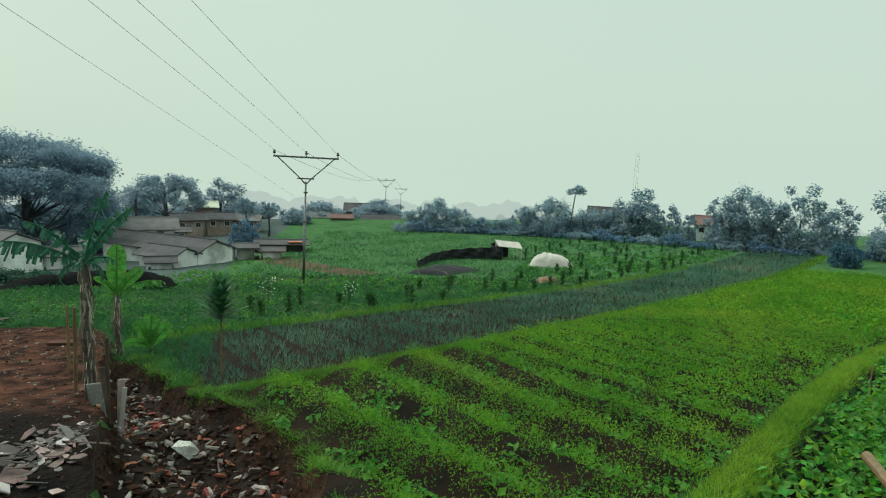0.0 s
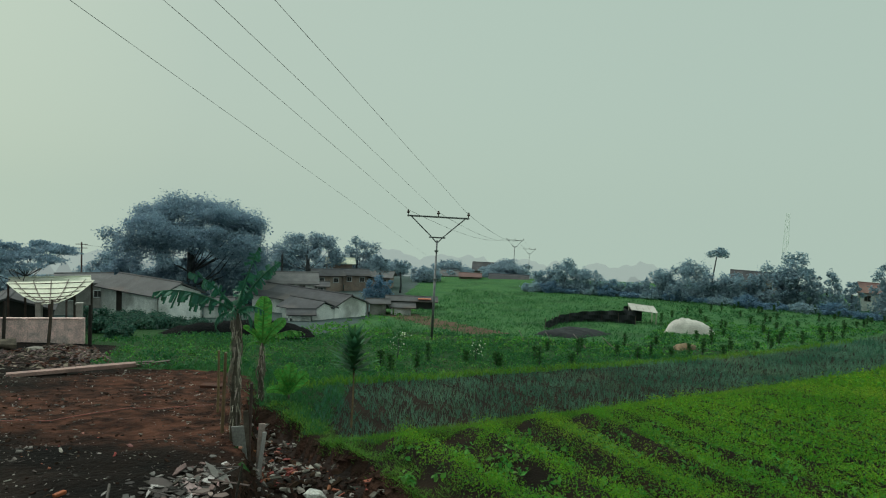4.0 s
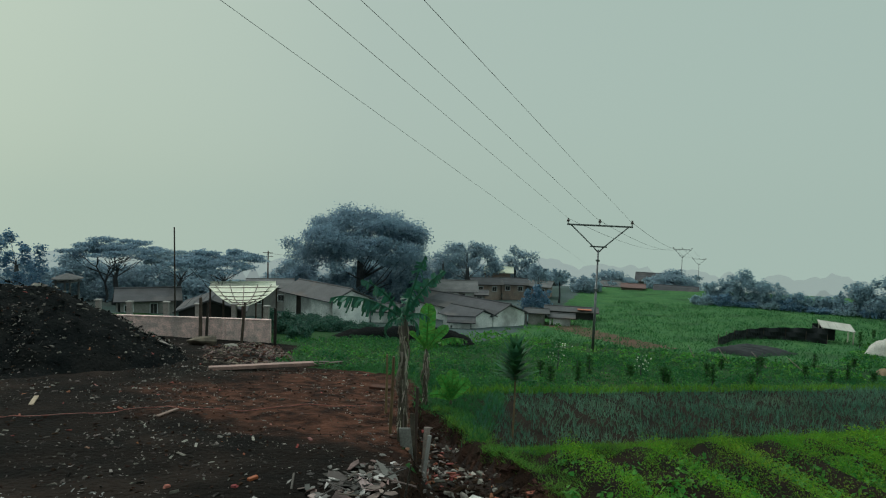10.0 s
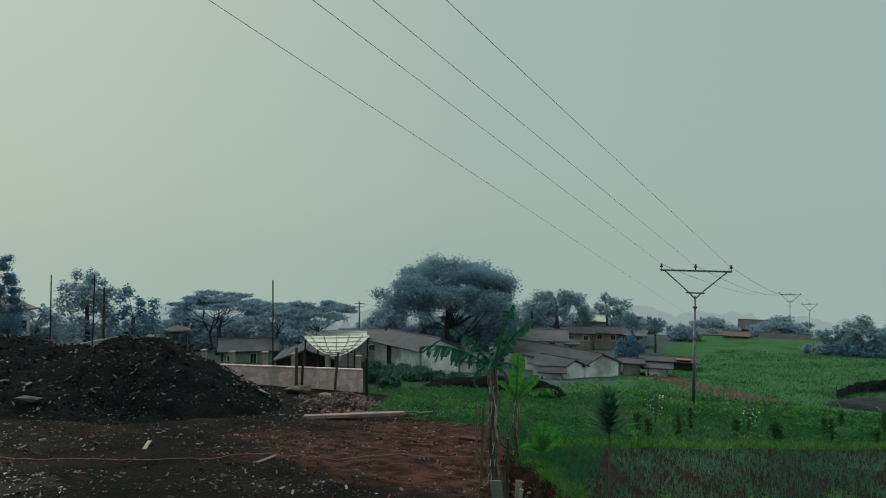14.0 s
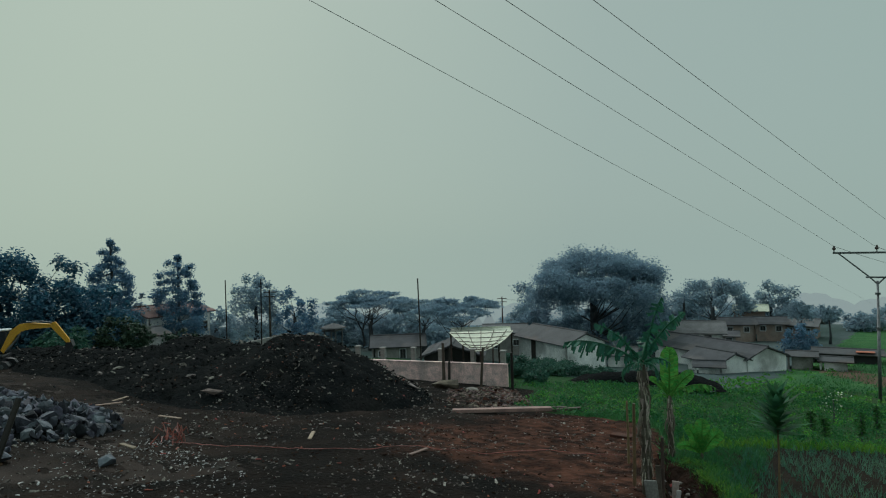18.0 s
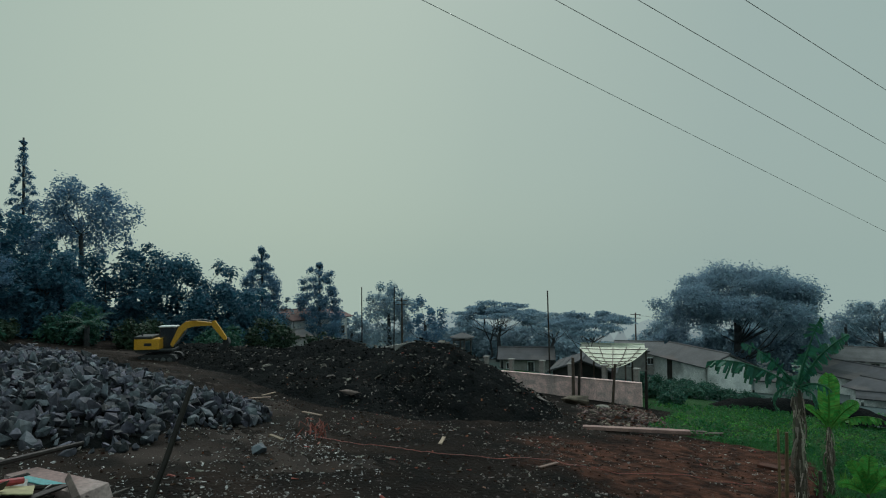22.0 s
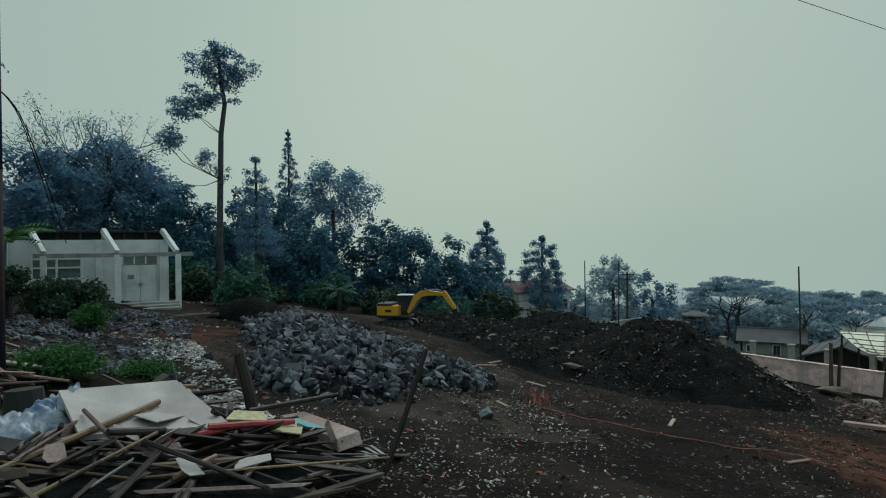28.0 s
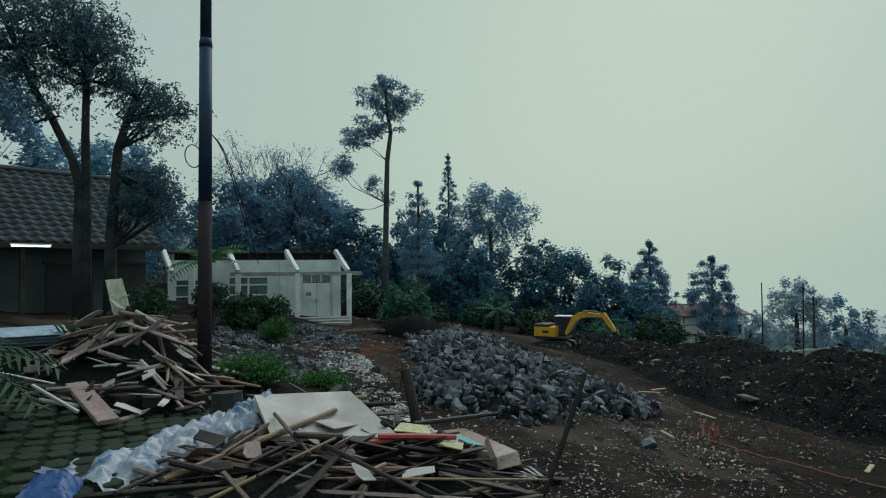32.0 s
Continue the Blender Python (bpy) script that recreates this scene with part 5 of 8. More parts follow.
    part("cab", Mesh().box((1.05, 0.85, 1.45), Matrix.Translation((0.45, 0.42, 1.72)), 0.06), glass, t, "dark glazed cab")
    for dx in (-0.5, 0.5):
        for dy in (-0.41, 0.41):
            part("cab_post", Mesh().box((0.07, 0.07, 1.46), Matrix.Translation((0.45 + dx, 0.42 + dy, 1.72)), 0.01), blk, t)
    part("cab_roof", Mesh().box((1.2, 0.95, 0.1), Matrix.Translation((0.45, 0.42, 2.5)), 0.04), M["paint_white"], t, "pale cab roof")
    part("exhaust", Mesh().tube([(-1.1, -0.5, 1.9), (-1.1, -0.5, 2.2)], 0.05, 8), blk, t)
    boom = Mesh()
    side = [(0.85, 1.05), (0.7, 1.25), (1.25, 2.45), (1.75, 2.85), (2.3, 2.92), (3.75, 2.72), (3.8, 2.55), (2.35, 2.5), (1.95, 2.4), (1.6, 2.15)]
    boom.slab(side, 0.34, Matrix.Translation((0, -0.25, 0)) @ Matrix.Rotation(radians(90), 4, "X"))
    part("boom", boom, yel, t)
    arm = Mesh()
    arm.slab([(3.55, 2.85), (3.8, 2.9), (4.55, 1.75), (4.6, 1.5), (4.4, 1.5), (3.6, 2.5)], 0.26, Matrix.Translation((0, -0.29, 0)) @ Matrix.Rotation(radians(90), 4, "X"))
    part("stick", arm, yel, t)
    part("boom_cylinder", Mesh().tube([(1.05, -0.42, 1.15), (1.7, -0.42, 1.95), (1.95, -0.42, 2.4)], [0.07, 0.06, 0.04], 8), M["steel"], t)
    part("stick_cylinder", Mesh().tube([(2.2, -0.42, 2.98), (3.1, -0.42, 2.98), (3.65, -0.42, 2.86)], [0.06, 0.05, 0.035], 8), M["steel"], t)
    bk = Mesh()
    bk.slab([(4.3, 1.55), (4.62, 1.6), (4.75, 1.2), (4.5, 0.85), (4.05, 0.8), (4.0, 0.95), (4.3, 1.1)], 0.75, Matrix.Translation((0, 0.2 - 0.25, 0)) @ Matrix.Rotation(radians(90), 4, "X"))
    bucket = part("bucket", bk, blk, t)
    for k in range(4):
        part("tooth", Mesh().box((0.14, 0.07, 0.05), Matrix.Translation((3.98, -0.05 + 0.2 * k, 0.86)), 0.01), M["steel"], bucket)


excavator(-37.8, 4.55, 66)

# ---- crops and grass ----
def stuff(name, label, quads, material, category="plants"):
    return tagged(part(name, Mesh().quads(quads), material), label, category, kind="stuff")


def plant_leaves(rng, px, py, n, spread, height, leaf, pz=None, width=0.6, up=0.7):
    """n leaves round each plant foot."""
    px, py = np.repeat(px, n), np.repeat(py, n)
    k = len(px)
    a, r = rng.uniform(0, 2 * math.pi, k), spread * np.sqrt(rng.uniform(0, 1, k))
    x, y = px + r * np.cos(a), py + r * np.sin(a)
    z = ground_z(x, y) + height * rng.uniform(0.15, 1.0, k) * (1 - 0.5 * (r / spread) ** 2)
    nn = np.stack([np.cos(a) * 0.7, np.sin(a) * 0.7, np.full(k, up)], 1) + rng.normal(scale=0.45, size=(k, 3))
    return leaves(rng, np.stack([x, y, z], 1), nn, leaf, leaf * width)


def blades(rng, px, py, n, spread, height, width, lean=0.35):
    """n upright blades round each foot."""
    px, py = np.repeat(px, n), np.repeat(py, n)
    k = len(px)
    x, y = px + rng.normal(scale=spread, size=k), py + rng.normal(scale=spread, size=k)
    b = np.stack([x, y, ground_z(x, y) - 0.03], 1)
    h = (height * rng.uniform(0.6, 1.25, k))[:, None]
    d = rng.normal(scale=lean, size=(k, 3))
    d[:, 2] = 1
    a = rng.uniform(0, math.pi, k)
    s = np.stack([np.cos(a), np.sin(a), np.zeros(k)], 1) * width
    mid = b + d * h * 0.6
    tip = b + d * h + np.stack([d[:, 0], d[:, 1], np.full(k, -0.15)], 1) * h * 0.5
    return np.stack([b - s / 2, b + s / 2, tip + s * 0.06 + 0 * mid, tip - s * 0.06], 1)


def on_field(x, y):
    lip = np.maximum(ditch_shape(x - 0.7, y), ditch_shape(x - 0.35, y - 0.3))
    return (x > -2.3 - 5.3 * (y - 5.0) / 10.0) & (ditch_shape(x, y) < 0.03) & ((lip < 0.1) | (wobble(x, y, 2.3, 4) > 0.35))


def rows(u0, u1, v0, v1, row_gap, gap, seed, jit=0.06, skew=0.16):
    """Feet of plants in rows across the strip."""
    rng = np.random.default_rng(seed)
    u, v = np.meshgrid(np.arange(u0, u1, row_gap), np.arange(v0, v1, gap), indexing="ij")
    u = u + skew * (v - 1.8) + rng.normal(scale=jit, size=u.shape) + 0.12 * np.sin(v * 0.8)
    v = v + rng.normal(scale=gap * 0.3, size=v.shape)
    x, y = xy(u.ravel(), v.ravel())
    keep = on_field(x, y)
    return x[keep], y[keep]


def bright_crop():
    rng = np.random.default_rng(100)

    def feet(k0, k1, shift, gap, jit, chance):
        """Feet of plants along the ridges k0 to k1, or between them when shifted by a half."""
        k, v = np.meshgrid(np.arange(k0, k1) + shift, np.arange(-3.0, 10.0, gap), indexing="ij")
        k, v = k + rng.normal(scale=jit, size=k.shape), v + rng.normal(scale=gap * 0.4, size=v.shape)
        u, v = ridge_u(k, v).ravel(), v.ravel()
        x, y = xy(u, v)
        keep = on_field(x, y) & (u < 62) & (past_bank(u, v) > 2.05) & (rng.random(len(x)) < chance(x, y, u))
        return x[keep], y[keep]

    # ridges from and to, step along the ridge, sprays a plant, spread, height, spray, broad leaves a plant, their length, cover between the ridges
    for k0, k1, gap, nb, spread, hgt, fine, nl, leaf, bare in ((-8, 5, 0.05, 62, 0.21, 0.4, 0.046, 11, 0.13, 0.2), (5, 14, 0.07, 40, 0.24, 0.44, 0.07, 8, 0.15, 0.3), (14, 40, 0.13, 20, 0.3, 0.5, 0.16, 7, 0.24, 0.5)):
        thick = lambda x, y, u: np.clip(0.75 + 0.5 * wobble(x, y, 0.9, 5) + 0.3 * wobble(x, y, 2.7, 1), 0.15, 1)
        stuff("carrot_crop", "ridged rows of feathery bright green crop", plant_leaves(rng, *feet(k0, k1, 0, gap, 0.15, thick), nb, spread, hgt, fine, width=0.34, up=0.4), G["crop"])
        thin = lambda x, y, u: np.clip(0.35 + bare + 0.8 * wobble(x, y, 0.7, 2) + 0.5 * wobble(x, y, 2.2, 3), 0.03, 1)
        stuff("furrow_plants", "darker broad-leaved plants between the ridges", plant_leaves(rng, *feet(k0, k1, 0.5, gap * 2.0, 0.17, thin), nl, 0.2 if k0 < 14 else 0.3, 0.24, leaf, width=0.62, up=1.0), G["crop_dark"])
        mid = lambda x, y, u: np.clip(0.25 + bare + 0.7 * wobble(x, y, 1.3, 7), 0.03, 1)
        stuff("crop_weeds", "feathery green weeds among the crop rows", plant_leaves(rng, *feet(k0, k1, 0.3, gap * 2.0, 0.1, mid), nl * 2, 0.18 if k0 < 14 else 0.3, 0.3, fine * 1.2, width=0.4, up=0.5), G["weedy"])
        stuff("crop_weeds", "feathery green weeds among the crop rows", plant_leaves(rng, *feet(k0, k1, 0.7, gap * 2.0, 0.1, mid), nl * 2, 0.18 if k0 < 14 else 0.3, 0.3, fine * 1.2, width=0.4, up=0.5), G["weedy"])
        tops = lambda x, y, u: np.clip(0.45 + 0.9 * wobble(x, y, 0.8, 9), 0.1, 1)
        stuff("crop_tops", "yellow-green feathery tops above the crop rows", plant_leaves(rng, *feet(k0, k1, 0, gap * 2.0, 0.11, tops), nl * 2, 0.2, 0.5, fine, width=0.4, up=0.7), G["bank"])


def leek_crop():
    rng = np.random.default_rng(101)
    for u0, u1, bed, lines, gap, n, hgt, w, seed in ((1, 24, 2.1, (0.0, 0.3, 0.6, 0.9, 1.2, 1.5), 0.16, 5, 0.28, 0.018, 21), (23.8, 46, 2.1, (0.0, 0.36, 0.72, 1.08, 1.44), 0.22, 6, 0.32, 0.03, 22), (45.8, 108, 2.1, (0.0, 0.5, 1.0, 1.5), 0.36, 6, 0.42, 0.07, 23)):
        for k, off in enumerate(lines):
            x, y = rows(u0 + off, u1, 11.35, 18.7, bed, gap, seed + 7 * k, 0.05, 0.33)
            keep = (x > -5.6 - 0.3 * (y - 12)) & (rng.random(len(x)) < 0.86 + 0.3 * wobble(x, y, 1.3, 2))
            stuff("leek_crop", "rows of blue-green leeks on dark soil", blades(rng, x[keep], y[keep], n, 0.025 if u0 < 40 else 0.1, hgt, w, 0.2), G["leek"])
    # dry leaves and weeds on the beds
    x, y = rows(4, 40, 11.4, 18.7, 0.6, 0.3, 61, 0.3, 0.12)
    keep = rng.random(len(x)) < 0.06
    stuff("dry_leek_leaves", "dry brown leaves fallen between the leeks", plant_leaves(rng, x[keep], y[keep], 4, 0.2, 0.08, 0.1, width=0.25, up=1.2), G["dead"])


def corner_crop():
    rng = np.random.default_rng(102)
    x, y = rows(1, 34, -9, 1.2, 0.42, 0.36, 31, 0.08, 0.0)
    keep = past_bank(*uv(x, y)) < 1.2
    x, y = x[keep], y[keep]
    stuff("broadleaf_crop", "dense broad-leaved dark green crop", plant_leaves(rng, x, y, 26, 0.32, 0.44, 0.15, width=0.75, up=1.0), G["crop_dark"])
    stuff("broadleaf_crop", "pale young leaves above broad-leaved crop", plant_leaves(rng, x, y, 8, 0.28, 0.5, 0.12, width=0.75, up=1.0), G["crop"])


def verges():
    rng = np.random.default_rng(103)

    def strip(v0, v1, u0, u1, n, hgt, w, name, label, material=None):
        u, v = rng.uniform(u0, u1, n), rng.uniform(v0, v1, n)
        x, y = xy(u, v)
        keep = on_field(x, y)
        stuff(name, label, blades(rng, x[keep], y[keep], 5, 0.05, hgt, w), material or G["grass"])

    strip(10.15, 11.3, 4, 40, 12000, 0.13, 0.013, "grass_verge", "bright grass on the bank between fields")
    strip(10.15, 11.3, 40, 100, 1500, 0.35, 0.08, "grass_verge", "bright grass on the far bank between fields")
    u, w = rng.uniform(2, 36, 9000), rng.uniform(1.42, 1.92, 9000)
    x, y = xy(u, w - 0.0075 * np.clip(u - 12, 0, 24) ** 2)
    keep = on_field(x, y)
    stuff("grass_verge", "bright short grass on the bank of the field path", blades(rng, x[keep], y[keep], 5, 0.04, 0.12, 0.012, 0.45), G["bank"])
    strip(18.7, 19.6, 8, 60, 1500, 0.3, 0.05, "grass_verge", "grass along the far side of the leeks")
    # turf hanging over the lip of the ditch
    x, y = rng.uniform(-10.5, 0.5, 60000), rng.uniform(6, 18, 60000)
    d = ditch_shape(x, y)
    near = np.maximum(ditch_shape(x - 0.55, y - 0.1), ditch_shape(x - 0.2, y - 0.5)) > 0.06
    patch = wobble(x, y, 1.0, 3) + 0.5 * wobble(x, y, 3.1, 1)
    keep = (x > -2.4 - 5.3 * (y - 5) / 10) & (d < 0.16) & near & (patch > np.where(y < 9.2, 0.1, -0.7)) & (uv(x, y)[1] > 4)
    x, y = x[keep][:4000], y[keep][:4000]
    stuff("ditch_grass", "grass hanging over the ditch bank", blades(rng, x, y, 5, 0.05, 0.085, 0.014, 0.7), G["grass"])
    x, y = rng.uniform(-14, -4, 7000), rng.uniform(13, 24, 7000)
    keep = (~in_yard(x, y)) & (ditch_shape(x, y) < 0.2) & (x < -5.0 - 0.3 * (y - 12)) & (x > -14)
    stuff("field_grass", "soft bright grass beyond the ditch", blades(rng, x[keep], y[keep], 5, 0.08, 0.18, 0.024, 0.4), G["veg"])


def path_edge():
    """Ragged grass along the edge of the yard where one stands, and moss tufts at its corner."""
    rng = np.random.default_rng(106)
    y = rng.uniform(-9, 6.5, 1500)
    x = -2.9 - 5.3 * (y - 5.0) / 10.0 + np.abs(rng.normal(scale=0.45, size=1500)) - 0.15
    keep = ditch_shape(x, y) < 0.05
    stuff("edge_grass", "short ragged grass along the edge of the yard", blades(rng, x[keep], y[keep], 6, 0.09, 0.1, 0.014, 0.5), G["veg"])
    x, y = rng.uniform(-12.5, -2, 900), -3.6 + rng.normal(scale=0.35, size=900)
    stuff("edge_moss", "low dark weeds at the edge of the mossy ground", blades(rng, x, y, 6, 0.1, 0.06, 0.014, 0.6), G["bush"])


def vegetables():
    """The plots beyond the leeks: low leafy rows, getting coarser with distance."""
    rng = np.random.default_rng(104)
    for n, box, k, spread, hgt, leaf, mt, seed in ((3200, (-26, 12, 19, 42), 10, 0.22, 0.3, 0.12, "veg", 1), (1100, (-26, 12, 19, 42), 10, 0.2, 0.24, 0.11, "crop_dark", 2),
                                                  (2000, (-14, 46, 38, 92), 9, 0.36, 0.32, 0.22, "veg", 3), (900, (-30, 30, 40, 70), 12, 0.4, 0.26, 0.22, "crop_dark", 4)):
        x, y = rng.uniform(box[0], box[1], 3 * n), rng.uniform(box[2], box[3], 3 * n)
        u, v = uv(x, y)
        y = y + 0.35 * (np.round(y / 0.8) * 0.8 - y)
        keep = (v > 19.6) & ~in_yard(x, y) & (ditch_shape(x, y) < 0.05) & (rng.random(3 * n) < 0.55 + 0.5 * wobble(x, y, 0.35, seed)) & (x > -24 + 0.1 * (y - 20)) & ~((y > 49) & (x < 5 + 0.25 * (y - 49)) & (x > -17))
        x, y = x[keep][:n], y[keep][:n]
        stuff("vegetable_plot", "low green vegetable plants in uneven plots", plant_leaves(rng, x, y, k, spread, hgt, leaf), G[mt])


def meadow():
    rng = np.random.default_rng(107)
    x, y = rng.uniform(-18, 16, 9000), rng.uniform(46, 92, 9000)
    keep = (x < 8 + 0.25 * (y - 49)) & (x > -17) & (uv(x, y)[1] > 20) & (rng.random(9000) < 0.6 + 0.4 * wobble(x, y, 0.5, 3))
    stuff("meadow_grass", "soft green grass over the far meadow", blades(rng, x[keep], y[keep], 3, 0.25, 0.28, 0.07, 0.4), G["veg"])


meadow()
bright_crop()
leek_crop()
corner_crop()
verges()
path_edge()
vegetables()


# small shrubs standing in lines over the plots
def young_shrub(seed, h):
    rng = np.random.default_rng(seed)
    t = thing("young_shrub", Matrix.Translation((0, 0, -50)), "small dark upright shrub standing in the green plots", "shrub", "small shrubs in the plots")
    part("stem", Mesh().tube([(0, 0, -0.1), (0.02, 0, h * 0.5), (0, 0.02, h)], [0.035, 0.03, 0.02], 5), M["bark"], t)
    c = np.stack([rng.normal(scale=0.075, size=130), rng.normal(scale=0.075, size=130), rng.uniform(0.2 * h, h * 1.05, 130)], 1)
    n = rng.normal(size=(130, 3)) + [0, 0, 0.5]
    part("crown", Mesh().quads(leaves(rng, c, n, 0.17, 0.07)), G["weed"], t)
    return t


def shrub_lines():
    rng = np.random.default_rng(105)
    base = [young_shrub(i, h) for i, h in enumerate((0.8, 1.0, 0.65))]
    spots = []
    for v, u0, u1, gap in ((20.6, 14, 64, 1.9), (23.0, 12, 46, 2.6), (26.0, 30, 84, 2.6), (22.5, 52, 96, 2.0), (29.5, 52, 92, 1.9), (33.0, 56, 92, 2.2), (37.0, 60, 92, 2.6)):
        for u in np.arange(u0, u1, gap):
            if rng.random() < 0.72:
                spots.append(xy(u + rng.normal(scale=0.5), v + rng.normal(scale=0.3)))
    for i, (x, y) in enumerate(spots):
        m = Matrix.Translation((x, y, gz(x, y))) @ Matrix.Rotation(rng.uniform(0, 6.3), 4, "Z")
        if i < 3:
            base[i].matrix_world = m
        else:
            copy_thing(base[i % 3], m)


shrub_lines()


def flower_bush(x, y, h):
    rng = np.random.default_rng(int(abs(x * 10)))
    t = thing("flower_bush", Matrix.Translation((x, y, gz(x, y))), "slender bush with white blossoms beside the leeks", "bush", "white-flowering bushes")
    part("stem", Mesh().tube([(0, 0, -0.1), (0.03, 0, h * 0.5), (0, 0, h * 0.8)], [0.03, 0.025, 0.015], 5), M["bark"], t)
    c = np.stack([rng.normal(scale=0.2, size=120), rng.normal(scale=0.2, size=120), rng.uniform(0.3 * h, h, 120)], 1)
    part("crown", Mesh().quads(leaves(rng, c, rng.normal(size=(120, 3)) + [0, 0, 0.6], 0.15, 0.08)), G["veg"], t)
    part("blossoms", Mesh().quads(leaves(rng, c[:46] * [1.15, 1.15, 1.03], rng.normal(size=(46, 3)) + [0, 0, 1], 0.09, 0.08)), G["white_flower"], t)


flower_bush(-8.6, 30.6, 1.3)
flower_bush(-4.6, 30.6, 1.1)

# ---- banana plants ----
def banana_leaf(length, width, droop, torn, rng, ragged=0.0, lift=1.2, roll=0.0):
    """A blade along +x that rises and droops; torn: how far it is split into ribbons that part and hang; roll: how far it turns its face."""
    pts, n = [Vector((0, 0, 0))], 44
    for i in range(n):
        a = lift - droop * ((i + 1) / n) ** 1.6 * 1.6
        pts.append(pts[-1] + Vector((math.cos(a), 0, math.sin(a))) * length / n)
    ms = Mesh()
    ms.tube(pts, [0.026 * (1 - 0.8 * i / n) + 0.004 for i in range(n + 1)], 5, False)
    qs = []
    for sg in (-1, 1):
        i = 5
        while i < n:
            run = min(n - i, int(rng.integers(1, 4)) if torn > 0.15 else 6)
            hang, short = (min(1.0, torn * rng.uniform(0.3, 1.3)), rng.uniform(1 - 0.35 * torn, 1.06)) if torn > 0.15 else (0.05, 1.0)
            skip = rng.random() < ragged * 0.5
            for k in range(run):
                p, q = pts[i], pts[i + 1]
                d = (q - p).normalized()
                s = i / n
                w = width / 2 * min(1, 0.35 + 2.6 * (s - 0.08)) * (1 - max(0, s - 0.7) ** 2 * 9) * short
                up = Vector((0, 1, 0)).cross(d)
                up = -up if up.z < 0 else up
                side = (Vector((0, sg, 0)) * math.cos(roll) + up * (math.sin(roll) * sg)).normalized()
                out = (side * (1 - hang * 0.7) + up * 0.12 + d * (0.45 - 0.2 * hang) + Vector((0, 0, -1.0 * hang))).normalized() * w
                tip = (1 - 0.3 * torn * abs(k - (run - 1) / 2)) if torn > 0.15 else 1.0
                if not skip:
                    e = d * (length / n) * (0.5 - (k + 0.5) / run) * torn * 0.8
                    m = p + out * 0.55 + (Vector((0, 0, -0.12)) * w * hang)
                    m2 = q + out * 0.55 + (Vector((0, 0, -0.12)) * w * hang)
                    lo = Vector((0, 0, -0.22)) * w * hang
                    qs.append([p, q, m2, m])
                    qs.append([m, m2, q + out * tip + lo + e, p + out * tip + lo + e])
                i += 1
    ms.quads(np.array([[tuple(v) for v in q] for q in qs]))
    return ms


def banana(x, y, stem_h, specs, label, leaf_mat, seed, dead=0, lean=(0.0, 0.0), stem_r=0.062, strips=0, foot=None):
    rng = np.random.default_rng(seed)
    t = thing("banana_plant", Matrix.Translation((x, y, (gz(x, y) if foot is None else foot) - 0.05)), label, "banana plant", "banana plants")
    top = Vector((lean[0], lean[1], stem_h))
    axis = lambda f: Vector((lean[0] * f * f, lean[1] * f * f, stem_h * f))
    part("stem", Mesh().tube([(0, 0, -0.1 if foot is None else -0.9)] + [axis(f) for f in (0.25, 0.5, 0.75, 1.0)], [stem_r * 1.3, stem_r * 1.1, stem_r, stem_r * 0.85, stem_r * 0.6], 10), M["banana_stem"], t, smooth=True)
    for az, ln, w, droop, torn, lift, rag, roll in specs:
        ob = part("leaf", banana_leaf(ln, w, droop, torn, rng, rag, lift, radians(roll)), leaf_mat, t)
        ob.matrix_local = Matrix.Translation(top - Vector((0, 0, 0.06))) @ Matrix.Rotation(radians(az), 4, "Z")
    for i in range(dead):
        ob = part("dead_leaf", banana_leaf(rng.uniform(0.5, 0.95), 0.2, 1.2, 0.95, rng, 0.6, rng.uniform(-1.3, -0.7)), G["dead"], t, "dry brown hanging leaf")
        ob.matrix_local = Matrix.Translation(axis(rng.uniform(0.6, 1.0))) @ Matrix.Rotation(rng.uniform(0, 6.3), 4, "Z")
    if strips:
        qs = []
        for i in range(strips):
            f, a = rng.uniform(0.15, 1.0), rng.uniform(0, 6.3)
            r = stem_r * (1.05 + 0.15 * rng.random())
            o, tn = Vector((math.cos(a), math.sin(a), 0)), Vector((-math.sin(a), math.cos(a), 0)) * rng.uniform(0.006, 0.02)
            p, ln = axis(f) + o * r, rng.uniform(0.1, 0.34)
            q = axis(max(0, f - ln / stem_h)) + o * r * rng.uniform(0.95, 1.3) + Vector((rng.normal(scale=0.03), rng.normal(scale=0.03), 0))
            qs.append([p - tn, p + tn, q + tn * 0.5, q - tn * 0.5])
        part("dry_sheath", Mesh().quads(np.array([[tuple(v) for v in q] for q in qs])), M["dry_sheath"], t, "pale dry sheath strips on the stem")
    return t


M["banana_stem"] = mat("dark_banana_stem", (0.10, 0.085, 0.065), (0.05, 0.042, 0.034), 5.0, 0.8, 18, 0.6, 0.02, third=(0.22, 0.2, 0.165), stain=0.7)
M["dry_sheath"] = mat("dry_banana_sheath", (0.36, 0.32, 0.27), (0.15, 0.12, 0.095), 4.0, 0.85, 30, 0.3, 0.01, island=0.55)
# angles from the x axis
banana(-6.35, 10.98, 2.62, [(17, 1.35, 0.42, 0.1, 0.75, 1.33, 0.45, 75), (20, 1.3, 0.36, 0.32, 0.6, 1.1, 0.35, 60), (197, 1.2, 0.42, 0.42, 0.7, 0.95, 0.3, 55), (204, 1.6, 0.62, 0.5, 1.0, 0.55, 0.15, 0),
                           (107, 1.1, 0.4, 0.9, 0.6, 0.95, 0.3, 20), (10, 0.6, 0.3, 0.9, 0.8, 0.6, 0.4, 30), (290, 0.6, 0.3, 1.3, 0.9, 0.7, 0.4, 0), (220, 0.7, 0.34, 1.7, 0.95, 0.1, 0.3, 0), (350, 0.6, 0.28, 1.5, 0.9, 0.2, 0.4, 0)],
